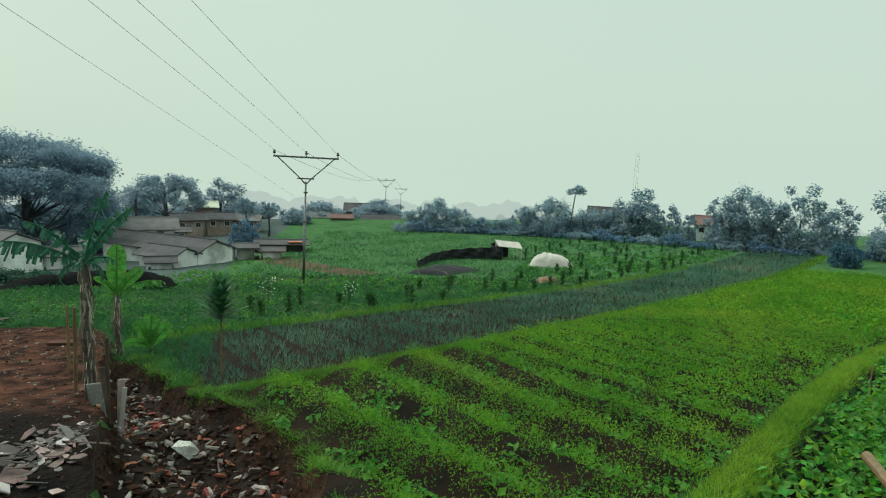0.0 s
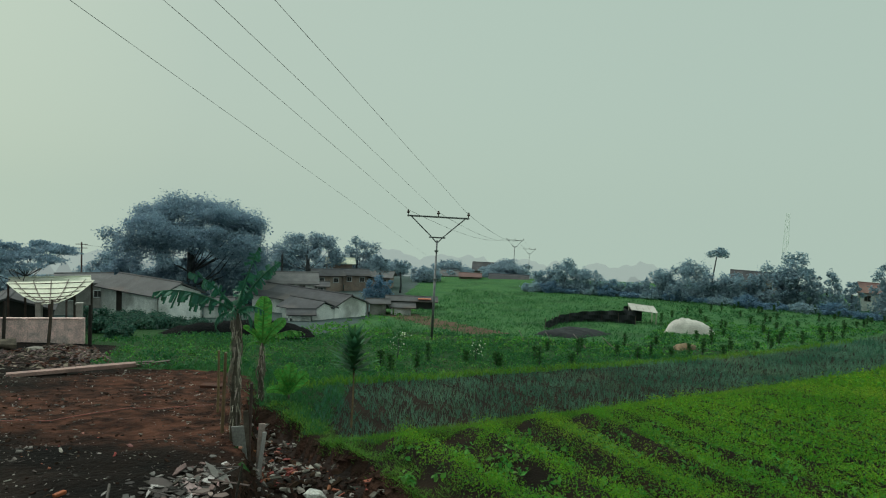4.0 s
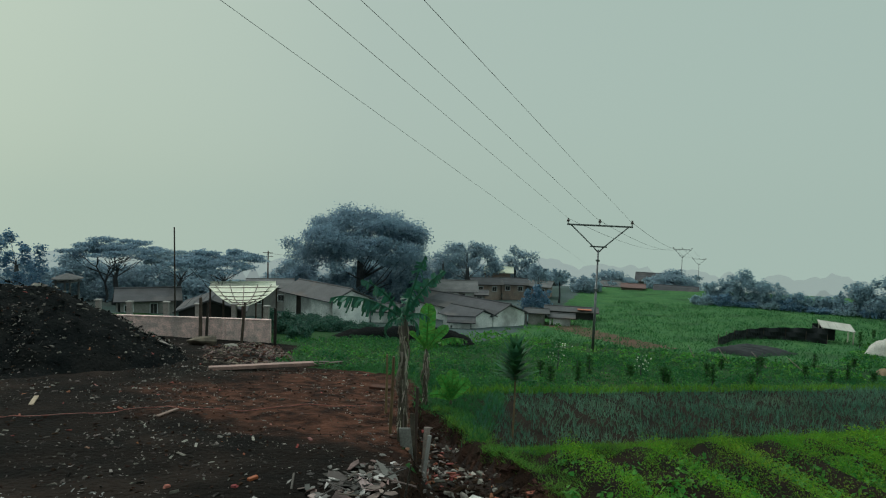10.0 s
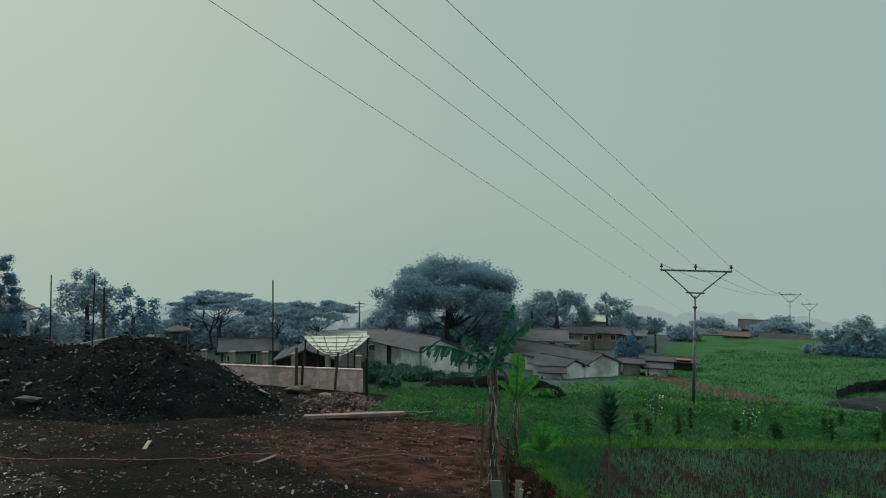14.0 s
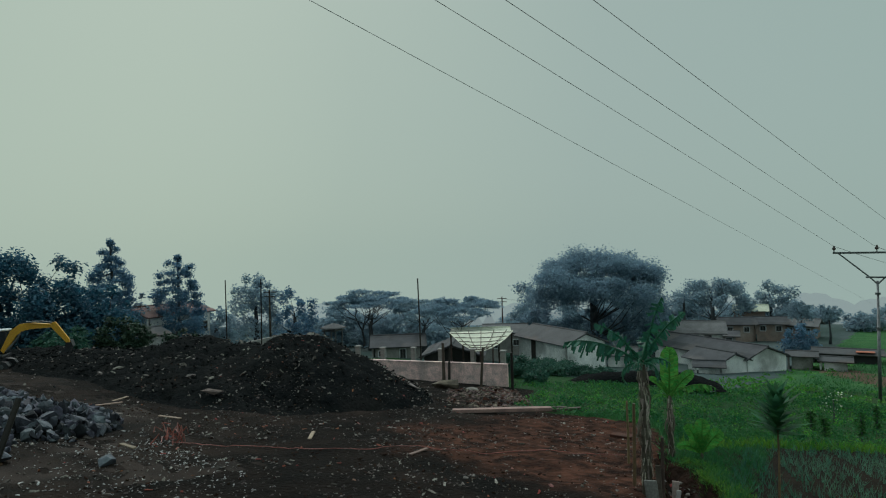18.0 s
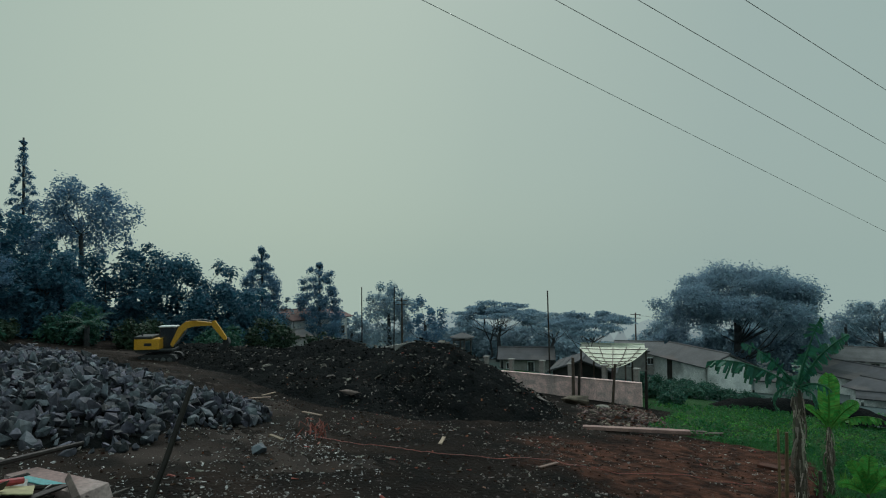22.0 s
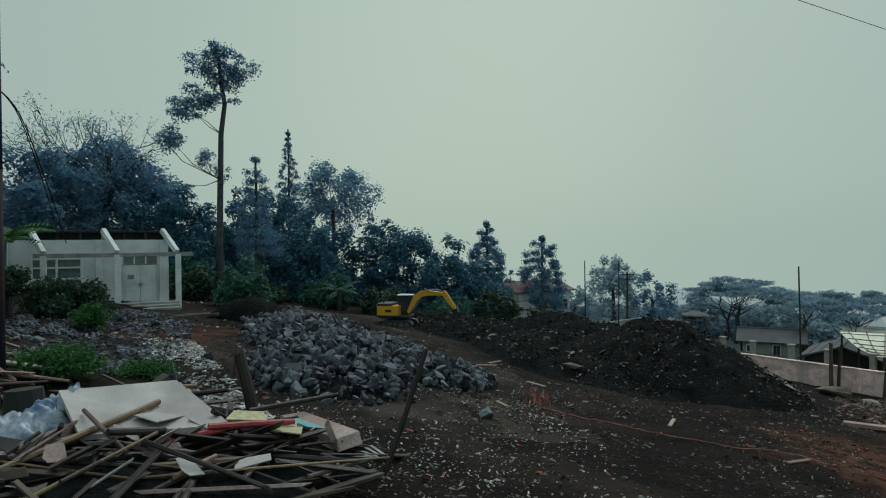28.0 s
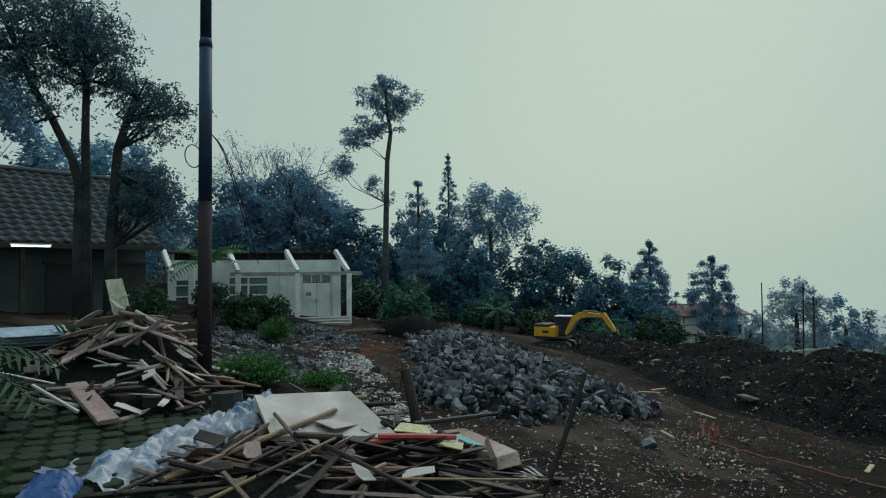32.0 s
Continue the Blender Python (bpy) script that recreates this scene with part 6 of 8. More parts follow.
       "banana plant with torn leaves and dry hanging sheaths at the ditch", G["banana"], 1, dead=4, lean=(-0.05, 0.05), strips=190, stem_r=0.085, foot=gz(-6.6, 11.0))
banana(-8.46, 16.0, 1.75, [(107, 1.35, 0.52, 0.05, 0.02, 1.47, 0.0, 0), (20, 1.3, 0.4, 0.75, 0.8, 0.75, 0.1, 10), (28, 0.95, 0.36, 0.3, 0.1, 1.05, 0.0, 60), (200, 0.75, 0.3, 0.5, 0.1, 1.1, 0.0, 50), (215, 0.6, 0.28, 1.4, 0.6, 0.6, 0.2, 0)],
       "young banana plant with one broad pale leaf", G["young_banana"], 2, dead=4, stem_r=0.07, strips=70)
banana(-7.9, 16.6, 0.25, [(190, 0.85, 0.4, 0.2, 0.0, 1.25, 0.0, 75), (30, 0.85, 0.4, 0.3, 0.0, 1.1, 0.0, 80), (215, 0.7, 0.34, 0.8, 0.0, 0.8, 0.0, 60), (100, 0.95, 0.42, 0.1, 0.0, 1.45, 0.0, 10)],
       "low banana sucker with bright leaves", G["young_banana"], 3, stem_r=0.05)


def dracaena(x, y, h):
    rng = np.random.default_rng(12)
    t = thing("dracaena", Matrix.Translation((x, y, gz(x, y))), "dracaena with upright strap leaves on a thin cane", "dracaena")
    part("cane", Mesh().tube([(0, 0, -0.1), (0.02, 0, h * 0.35), (0, 0.02, h * 0.8)], [0.026, 0.022, 0.02], 6), M["bamboo"], t)
    ms = Mesh()
    for i in range(64):
        f = i / 64
        a, z = i * 2.4, h * (0.52 + 0.24 * f)
        up = 0.3 + 1.1 * f
        d = Vector((math.cos(a) * math.cos(up), math.sin(a) * math.cos(up), math.sin(up)))
        s = Vector((-math.sin(a), math.cos(a), 0)) * 0.085
        p = Vector((0, 0, z))
        ln = rng.uniform(0.42, 0.68)
        q = p + d * ln * 0.55
        e = p + d * ln + Vector((math.cos(a) * 0.13, math.sin(a) * 0.13, -0.03))
        ms.add([tuple(v) for v in (p - s * 0.4, p + s * 0.4, q + s, q - s, e)], [(0, 1, 2, 3), (3, 2, 4)])
    part("leaves", ms, G["strap"], t)


dracaena(-5.0, 13.9, 2.6)


def stake(x, y, h, r, label, mt="bamboo", lean=(0, 0), dz=0.0, name="stake", group="stakes"):
    ob = part(name, Mesh().tube([(0, 0, -0.25), (lean[0] * 0.5, lean[1] * 0.5 + 0.01, h * 0.5), (lean[0], lean[1], h)], [r * 1.1, r, r * 0.85], 7), M[mt])
    ob.location = (x, y, gz(x, y) + dz)
    return tagged(ob, label, "stake", group)


stake(-7.0, 11.6, 1.7, 0.035, "bamboo stake at the ditch edge", lean=(0.05, 0.0))
stake(-6.02, 10.92, 1.85, 0.035, "weathered post standing in the ditch", "wood", lean=(0.03, 0.02))
stake(-8.2, 13.4, 1.5, 0.03, "bamboo stake at the yard edge")
stake(9.6, 13.4, 0.7, 0.02, "thin bamboo stake in the path grass")
tagged(part("cut_bamboo", Mesh().tube([(5.88, 8.09, -0.80), (5.81, 7.39, -0.93)], [0.07, 0.075], 10), M["bamboo"]), "thick cut bamboo lying over the broad-leaved crop", "bamboo")
stake(5.30, 7.64, 0.16, 0.05, "thick cut bamboo standing in the crop")

# ---- buildings ----
def frame_at(x, y, z, turn):
    return Matrix.Translation((x, y, z)) @ Matrix.Rotation(radians(turn), 4, "Z")


def gable(mesh, w, hw, hr, m, thick=0.16):
    """A gable wall across y, its foot at the origin of m."""
    mesh.slab([(-w / 2, -0.8), (w / 2, -0.8), (w / 2, hw), (0, hr), (-w / 2, hw)], thick, m @ Matrix.Rotation(radians(90), 4, "X") @ Matrix.Rotation(0, 4, "Z"))
    return mesh


def house(name, label, x, y, turn, length, width, hw, hr, wall="plaster", roof="tile", windows=(), group="village houses", z=None, over=0.35, door=None):
    """A gabled house: ridge along its own x, walls, roof slopes, ridge cap, windows as (side, along, sill, width, height)."""
    t = thing(name, frame_at(x, y, gz(x, y) if z is None else z, turn), label, "house", group)
    for s in (-1, 1):
        part("wall", Mesh().box((length - 0.34, 0.16, hw + 0.8), Matrix.Translation((0, s * (width / 2 - 0.08), hw / 2 - 0.4))), M[wall], t)
        g = Mesh()
        gable(g, width, hw, hr - 0.06, Matrix.Translation((s * (length / 2 - 0.08), 0, 0)) @ Matrix.Rotation(radians(90), 4, "Z") @ Matrix.Translation((0, 0.08, 0)))
        part("gable_wall", g, M[wall], t)
        pitch = math.atan2(hr - hw, width / 2)
        run = (width / 2 + over) / math.cos(pitch)
        m = Matrix.Translation((0, 0, hr + 0.05)) @ Matrix.Rotation(-s * pitch, 4, "X") @ Matrix.Translation((0, s * run / 2, 0))
        sl = part("roof", Mesh().box((length + 2 * over, run, 0.09), m, 0.02), M[roof], t)
        n = max(3, int(run / 0.5))
        for k in range(n):
            mk = Matrix.Translation((0, 0, hr + 0.05)) @ Matrix.Rotation(-s * pitch, 4, "X") @ Matrix.Translation((0, s * run * (k + 0.5) / n, 0.06)) @ Matrix.Rotation(-s * 0.05, 4, "X")
            part("course", Mesh().box((length + 2 * over - 0.02, run / n + 0.04, 0.035), mk, 0.01), M[roof], sl)
    part("ridge_cap", Mesh().tube([(-length / 2 - over, 0, hr + 0.12), (length / 2 + over, 0, hr + 0.12)], 0.1, 7), M[roof], t)
    for side, along, sill, w, h in windows:
        if side in "ns":
            m = Matrix.Translation((along, (width / 2 if side == "n" else -width / 2), sill + h / 2))
            size, pane, bar = (w + 0.14, 0.1, h + 0.14), (w, 0.14, h), (0.05, 0.17, h)
        else:
            m = Matrix.Translation(((length / 2 if side == "e" else -length / 2), along, sill + h / 2))
            size, pane, bar = (0.1, w + 0.14, h + 0.14), (0.14, w, h), (0.17, 0.05, h)
        win = part("window", Mesh().box(size, m), M["paint_white"] if wall != "plaster" else M["concrete"], t)
        # near-black block paints the unlit room behind the window
        part("pane", Mesh().box(pane, m), M["dark"], win)
        part("mullion", Mesh().box(bar, m), M["concrete"], win)
    return t


# the large white shed-house: its gable looks east over the field
wh = house("white_house", "long white plastered house with grey sheet roof and gable end", -35.15, 46.7, 160, 8.2, 3.8, 1.95, 2.75, roof="sheet", windows=(("e", 0.3, 0.9, 0.35, 0.4),), z=-6.78)
part("door", Mesh().box((0.7, 0.08, 1.9), Matrix.Translation((1.2, 1.93, 0.9))), M["dark_wood"], wh, "dark plank door")
house("annex", "low white walled annex beside the long house", -30.6, 49.6, 32, 2.4, 2.4, 1.35, 1.75, roof="sheet", z=-7.5)
for i, (x, y, h, w) in enumerate(((-27.6, 36.6, 1.1, 3.2), (-25.2, 37.6, 0.9, 2.6), (-29.8, 34.8, 1.5, 2.8), (-22.8, 38.8, 0.7, 2.2), (-26.4, 31.5, 1.2, 2.0), (-23.6, 29.0, 1.0, 1.6), (-30.5, 40.5, 0.9, 3.0), (-33.5, 42.2, 0.8, 2.4))):
    broad("garden_bush", "dark green bush in front of the white house", x, y, h, w, 400 + i, G["garden"], foot=0.02, n=6, leaf=0.16, trunk_r=0.05, group="bushes by the white house")
# the row of low white gables
house("low_house", "low white gabled house with a broad dark tiled roof", -27.1, 60.75, 158, 12.0, 4.5, 1.1, 1.95, windows=(("w", 0.1, 0.2, 0.3, 0.55),), z=-7.94)
house("low_house", "low white gabled house with patched tiled roof", -24.85, 56.0, 158, 4.0, 3.0, 1.0, 1.6, windows=(("w", 0.2, 0.2, 0.3, 0.4),), z=-7.9)
house("annex", "low pale annex below a tiled roof", -24.3, 53.4, 25, 2.0, 1.4, 0.7, 0.95, roof="tile", z=-7.8)
house("low_shed", "low stained grey shed with a broken roof edge", -20.1, 63.2, 18, 2.0, 2.4, 1.4, 1.6, roof="sheet", wall="concrete", z=-8.5)
house("low_shed", "low pale walled shed with broken roof edge", -17.6, 64.0, 15, 2.1, 2.4, 1.0, 1.15, roof="sheet", z=-8.45)
house("dark_shed", "low dark shed with a patch of orange roofing", -18.3, 70.3, 15, 5.4, 2.6, 1.25, 1.5, wall="dark", roof="sheet", z=-8.9)
lying("roof_patch", "orange roofing sheet on a dark shed", -16.6, 69.6, (1.5, 0.9, 0.05), 15, M["orange_sheet"], "roof sheet", dz=1.1)
# village behind: place, turn, length, width, heights of wall and ridge, wall, roof, height of the floor
VILLAGE = [(-32.1, 66.7, 26, 6.2, 4.0, 1.5, 2.4, "plaster", "pale_tile", -7.5), (-36.1, 93.3, 21, 4.0, 4.0, 2.6, 3.2, "brown_wall", "pale_sheet", -8.7), (-31.1, 86.7, 20, 3.6, 3.4, 1.5, 2.1, "brown_wall", "tile", -8.5),
           (-31.9, 73.5, 23, 3.4, 3.0, 1.4, 1.7, "concrete", "tile", -8.6), (-34.5, 84.0, 35, 4.0, 3.0, 1.6, 2.2, "brown_wall", "tile", -8.6), (-28.5, 90.0, 5, 4.0, 3.0, 1.6, 2.2, "brown_wall", "pale_tile", -9.0),
           (-16.1, 124.0, 7, 7.0, 6.0, 1.9, 3.15, "concrete", "tile", -10.5), (-17.8, 108.6, 9, 3.4, 3.0, 1.7, 2.1, "brown_wall", "redtile", -10.2), (-11.3, 111.4, 6, 6.5, 4.0, 1.2, 1.9, "brown_wall", "tile", -10.1),
           (-23.9, 112.5, 12, 6.1, 4.0, 1.65, 2.3, "concrete", "pale_tile", -10.6), (27.6, 104.4, -15, 7.0, 4.0, 2.0, 3.0, "brown_wall", "tile", -7.6), (37.0, 87.5, -23, 3.6, 3.4, 1.7, 2.6, "plaster", "redtile", -6.6),
           (-46.6, 52.4, 42, 4.4, 3.4, 2.0, 2.6, "concrete", "pale_tile", -7.5), (-41.7, 43.3, 44, 5.0, 3.0, 1.9, 2.2, "concrete", "pale_sheet", -6.3)]
for i, (x, y, turn, ln, wd, hw, hr, wl, rf, fz) in enumerate(VILLAGE):
    house("village_house", {"plaster": "white", "concrete": "grey", "brown_wall": "brown"}[wl] + "-walled village house under a " + {"sheet": "grey sheet", "pale_sheet": "pale sheet", "pale_tile": "grey tiled", "redtile": "faded red tiled", "tile": "dark tiled"}[rf] + " roof in mist",
          x, y, turn, ln, wd, hw, hr, wl, rf, windows=(("s", -ln * 0.25, 0.6, 0.6, 0.6), ("s", ln * 0.25, 0.6, 0.6, 0.6)), z=fz)
house("grey_house", "long low grey house with a dark tiled roof behind the wall", -47.0, 37.5, 51, 4.6, 3.6, 1.3, 2.0, "concrete", "tile", windows=(("s", 0.4, 0.0, 0.5, 1.0), ("s", -1.5, 0.4, 0.6, 0.5)), z=-6.5)
# two-storey house with a red roof beyond the heap
rh = house("red_roof_house", "white two-storey house with red tiled roof and dark windows", -61.8, 21.0, 110, 7.0, 5.0, 3.6, 4.3, "plaster", "redtile",
           windows=(("n", -2.4, 1.7, 1.1, 0.9), ("n", -0.8, 1.7, 1.1, 0.9), ("n", 0.8, 1.7, 1.1, 0.9), ("n", 2.4, 1.7, 1.1, 0.9), ("s", -2.4, 1.7, 1.1, 0.9), ("s", 0, 1.7, 1.1, 0.9), ("s", 2.4, 1.7, 1.1, 0.9)), z=-5.2)
house("white_shed", "long low white shed beyond the excavator", -54.6, 15.6, 104, 5.5, 2.6, 1.3, 1.7, "plaster", "sheet", z=-4.0)
lying("yard_wall", "low pale concrete wall beyond the black heap", -50.5, 25.0, (9.0, 0.2, 1.3), 118, M["concrete"], "wall", dz=0.0)


# plastic-roofed shelter
def shelter():
    t = thing("sheet_shelter", Matrix.Translation((-30.0, 30.0, -5.0)), "open shelter roofed with cream plastic sheets on bamboo battens", "shelter")
    o = Vector((-30.0, 30.0, -5.0))
    a, b, c, d = (Vector(p) - o for p in ((-32.6, 30.6, -2.45), (-29.2, 33.6, -2.4), (-24.91, 26.17, -2.5), (-25.32, 25.77, -2.52)))

    def at_(u, v):
        p = a.lerp(b, u).lerp(d.lerp(c, u), v)
        p.z -= 0.18 * math.sin(math.pi * v) + 0.1 * math.sin(math.pi * u) * math.sin(math.pi * v)
        return p

    for k in range(7):
        ms = Mesh()
        pts = [at_((k + (0.02 if i == 0 else 1.04)) / 7, j / 8) + Vector((0, 0, 0.012 * (k % 2) - e)) for e in (0.0, 0.012) for j in range(9) for i in (0, 1)]
        ms.add([tuple(p) for p in pts], [(2 * j, 2 * j + 1, 2 * j + 3, 2 * j + 2) for j in range(8)] + [(18 + 2 * j, 20 + 2 * j, 21 + 2 * j, 19 + 2 * j) for j in range(8)])
        part("roof_sheet", ms, M["pale_sheet"], t)
    for k in range(6):
        part("batten", Mesh().tube([tuple(at_(i / 8, (k + 0.5) / 6) + Vector((0, 0, 0.05))) for i in range(9)], 0.025, 5), M["wood"], t)
    for k in range(5):
        part("rafter", Mesh().tube([tuple(at_((k + 0.5) / 5, i / 8) + Vector((0, 0, 0.07))) for i in range(9)], 0.025, 5), M["wood"], t)
    for u, v in ((0.02, 0.02), (0.35, 0.03), (0.68, 0.03), (0.98, 0.02), (0.05, 0.5), (0.95, 0.5), (0.5, 0.97)):
        p = at_(u, v)
        part("post", Mesh().tube([(p.x, p.y, gz(p.x + o.x, p.y + o.y) - o.z - 0.2), (p.x, p.y, p.z - 0.02)], 0.06, 7), M["wood"], t)


shelter()
house("dark_lean_to", "dark lean-to beside the plastic-roofed shelter", -34.5, 33.0, 130, 5.0, 4.0, 1.6, 2.3, "dark", "tile", z=-5.8)


# ---- boundary wall ----
def boundary_wall():
    ax, ay, bx, by = -22.74, 25.45, -33.5, 20.27
    ln = math.hypot(bx - ax, by - ay)
    ang = math.degrees(math.atan2(ay - by, ax - bx))
    t = thing("boundary_wall", frame_at(bx, by, -4.45, ang), "stained pinkish-white rendered wall on a rough stone footing", "wall")
    bays = 5
    for k in range(bays):
        x0, x1 = ln * k / bays, ln * (k + 1) / bays
        part("panel", Mesh().box((x1 - x0 - 0.2, 0.14, 1.45), Matrix.Translation(((x0 + x1) / 2, 0, 0.72)), 0.02), M["pinkwall"], t)
        part("coping", Mesh().box((x1 - x0 - 0.18, 0.2, 0.07), Matrix.Translation(((x0 + x1) / 2, 0, 1.485)), 0.02), M["pinkwall"], t)
    for k in range(bays + 1):
        part("pillar", Mesh().box((0.2, 0.19, 1.6), Matrix.Translation((ln * k / bays, 0, 0.72)), 0.02), M["pinkwall"], t)
    rng = np.random.default_rng(8)
    foot = part("footing", Mesh().box((ln, 0.5, 0.9), Matrix.Translation((ln / 2, 0, -0.46)), 0.03), M["mound"], t)
    for k in range(110):
        ob = part("stone", STONES[k % 9], None, foot)
        ob.matrix_local = Matrix.Translation((ln - 9 * rng.random(), -0.26, -0.1 - 0.7 * rng.random())) @ Euler(rng.uniform(0, 6, 3).tolist()).to_matrix().to_4x4() @ Matrix.Scale(rng.uniform(0.22, 0.36), 4)
    # bare column stubs behind it
    for k in range(6):
        x = ln - 0.6 - k * 1.9
        c = thing("column_stub", frame_at(bx, by, -4.45, ang) @ Matrix.Translation((x, 1.6 + 0.3 * (k % 2), 0)), "bare concrete column stub behind the boundary wall", "column", "column stubs")
        part("shaft", Mesh().box((0.26, 0.26, 2.6), Matrix.Translation((0, 0, 0.6)), 0.02), M["concrete"], c)
        part("cap", Mesh().box((0.34, 0.34, 0.1), Matrix.Translation((0, 0, 1.95)), 0.02), M["concrete"], c)


boundary_wall()
stake(-22.9, 23.6, 2.1, 0.07, "rough timber post propped against the boundary wall", "wood", lean=(0.05, 0.2), name="prop_post", group="props at the wall")
stake(-25.5, 23.4, 2.2, 0.09, "rough timber post propped against the boundary wall", "wood", name="prop_post", group="props at the wall")
stake(-25.2, 23.5, 1.9, 0.07, "rough timber post propped against the boundary wall", "dark_wood", lean=(-0.1, 0.2), name="prop_post", group="props at the wall")
stake(-22.2, 25.3, 1.9, 0.08, "dark post at the end of the boundary wall", "dark_wood", name="prop_post", group="props at the wall")
for x, y, top, lean in ((-32.0, 27.4, 1.55, (-0.12, 0.0)), (-49.2, 24.6, 1.56, (0.1, 0.05)), (-50.3, 22.1, 1.58, (0.0, 0.0))):
    stake(x, y, top - gz(x, y), 0.05, "tall thin bamboo mast standing behind the wall", "dark_wood", lean=lean, name="bamboo_mast", group="bamboo masts")


def water_tower(x, y, z):
    t = thing("water_tower", frame_at(x, y, z, 25), "small water tank tower with pointed cap on four legs", "water tower")
    for dx in (-0.45, 0.45):
        for dy in (-0.45, 0.45):
            part("leg", Mesh().box((0.1, 0.1, 2.9), Matrix.Translation((dx, dy, 1.2)), 0.01), M["steel"], t)
    part("platform", Mesh().box((1.2, 1.2, 0.08), Matrix.Translation((0, 0, 2.45))), M["steel"], t)
    part("rail", Mesh().box((1.1, 0.05, 0.05), Matrix.Translation((0, -0.5, 1.3))), M["steel"], t)
    part("roof", Mesh().tube([(0, 0, 2.62), (0, 0, 2.68), (0, 0, 2.95)], [0.95, 0.9, 0.12], 8), M["sheet"], t)


water_tower(-38.7, 24.9, -4.55)


def street_pole(x, y, h, label):
    t = thing("street_pole", frame_at(x, y, gz(x, y) - 0.2, 30), label, "pole", "village poles")
    part("pole", Mesh().tube([(0, 0, 0), (0, 0, h)], [0.12, 0.08], 7), M["wood"], t)
    for k in (0.25, 0.7):
        part("crossarm", Mesh().box((1.3, 0.08, 0.08), Matrix.Translation((0, 0, h - k))), M["wood"], t)


street_pole(-56.8, 63.4, 6.6, "distant wooden service pole with short crossarms")
street_pole(-57.0, 29.5, 6.2, "wooden service pole behind the black heap")
cable((-56.8, 63.4, gz(-56.8, 63.4) + 6.1), (-38, 78, gz(-38, 78) + 5.0), 0.014, 0.4)

# lattice mast fading in the mist
def lattice_mast(x, y, h):
    t = thing("lattice_mast", frame_at(x, y, gz(x, y), 20), "steel lattice mast painted pale as if in mist", "mast")
    for a in range(3):
        c, s = math.cos(a * 2.094), math.sin(a * 2.094)
        part("leg", Mesh().tube([(1.1 * c, 1.1 * s, 0), (0.5 * c, 0.5 * s, h)], 0.05, 5), M["haze_steel"], t)
    for k in range(14):
        z0, z1 = h * k / 14, h * (k + 1) / 14
        r0, r1 = 1.1 - 0.6 * k / 14, 1.1 - 0.6 * (k + 1) / 14
        for a in range(3):
            c0, s0, c1, s1 = math.cos(a * 2.094), math.sin(a * 2.094), math.cos((a + 1) * 2.094), math.sin((a + 1) * 2.094)
            part("brace", Mesh().tube([(r0 * c0, r0 * s0, z0), (r1 * c1, r1 * s1, z1)], 0.022, 4), M["haze_steel"], t)


# near-white steel: the mist over the mast is in its colour
M["haze_steel"] = mat("haze_paled_steel", (0.85, 0.9, 0.86), (0.8, 0.85, 0.81), 1.0, 0.7, 10, 0.0)
lattice_mast(57.4, 191.6, 22.0)


# ---- field structures ----
def net_shed():
    x, y = 7.0, 66.5
    t = thing("field_shed", frame_at(x, y, gz(x, y), 8), "open field shed with pale sheet roof and dark sides", "shed")
    m = Matrix.Translation((0, 0, 1.5)) @ Matrix.Rotation(radians(14), 4, "X") @ Matrix.Rotation(radians(5), 4, "Y")
    part("roof", Mesh().box((2.7, 1.8, 0.05), m), M["pale_grey"], t)
    for k in range(5):
        part("rib", Mesh().box((0.05, 1.8, 0.04), m @ Matrix.Translation((-1.3 + 0.65 * k, 0, 0.045))), M["pale_grey"], t)
    for px in (-1.2, 1.2):
        for py in (-0.8, 0.8):
            part("post", Mesh().tube([(px, py, -0.2), (px, py, 1.46 + 0.25 * py - 0.09 * px)], 0.06, 6), M["cream"], t)
    part("back_wall", Mesh().box((1.9, 0.04, 1.5), Matrix.Translation((-0.75, 0.9, 0.75))), M["net"], t)
    part("side_wall", Mesh().box((0.04, 1.9, 1.3), Matrix.Translation((-1.66, 0, 0.65))), M["net"], t)


M["pale_grey"] = mat("pale_grey_sheet", (0.50, 0.48, 0.45), (0.36, 0.345, 0.325), 1.2, 0.7, 14, 0.2, 0.01, third=(0.34, 0.31, 0.28))
M["cream"] = mat("cream_painted_board", (0.62, 0.60, 0.50), (0.5, 0.47, 0.39), 1.5, 0.7, 18, 0.2, third=(0.3, 0.25, 0.2))
net_shed()


def draped(name, label, x, y, turn, size, heights, material, category, seed):
    """Cloth or net lying over a frame: a rumpled sheet that hangs to the ground."""
    rng = np.random.default_rng(seed)
    nx, ny = 26, 12
    ms = Mesh()
    pts = []
    for j in range(ny + 1):
        for i in range(nx + 1):
            a, b = i / nx * 2 - 1, j / ny * 2 - 1
            h = np.interp(i / nx, np.linspace(0, 1, len(heights)), heights)
            pts.append((a * size[0] / 2, b * size[1] / 2, h * (1 - abs(b) ** 3) * (1 - abs(a) ** 9) + 0.05 * math.sin(i * 1.7 + j) + rng.normal(scale=0.02)))
    ms.add(pts, [(j * (nx + 1) + i, j * (nx + 1) + i + 1, (j + 1) * (nx + 1) + i + 1, (j + 1) * (nx + 1) + i) for j in range(ny) for i in range(nx)])
    ob = part(name, ms, material, smooth=True)
    ob.matrix_world = frame_at(x, y, gz(x, y) - 0.03, turn)
    return tagged(ob, label, category)


def net_fence():
    """A strip of shade net on short stakes that bends round the beds below the shed."""
    line = [Vector((x, y, 0)) for x, y in ((6.2, 64.6), (4.6, 65.2), (3.0, 65.6), (1.2, 65.4), (-0.2, 64.0), (-1.2, 62.0), (-1.8, 59.5), (-2.3, 57.0))]
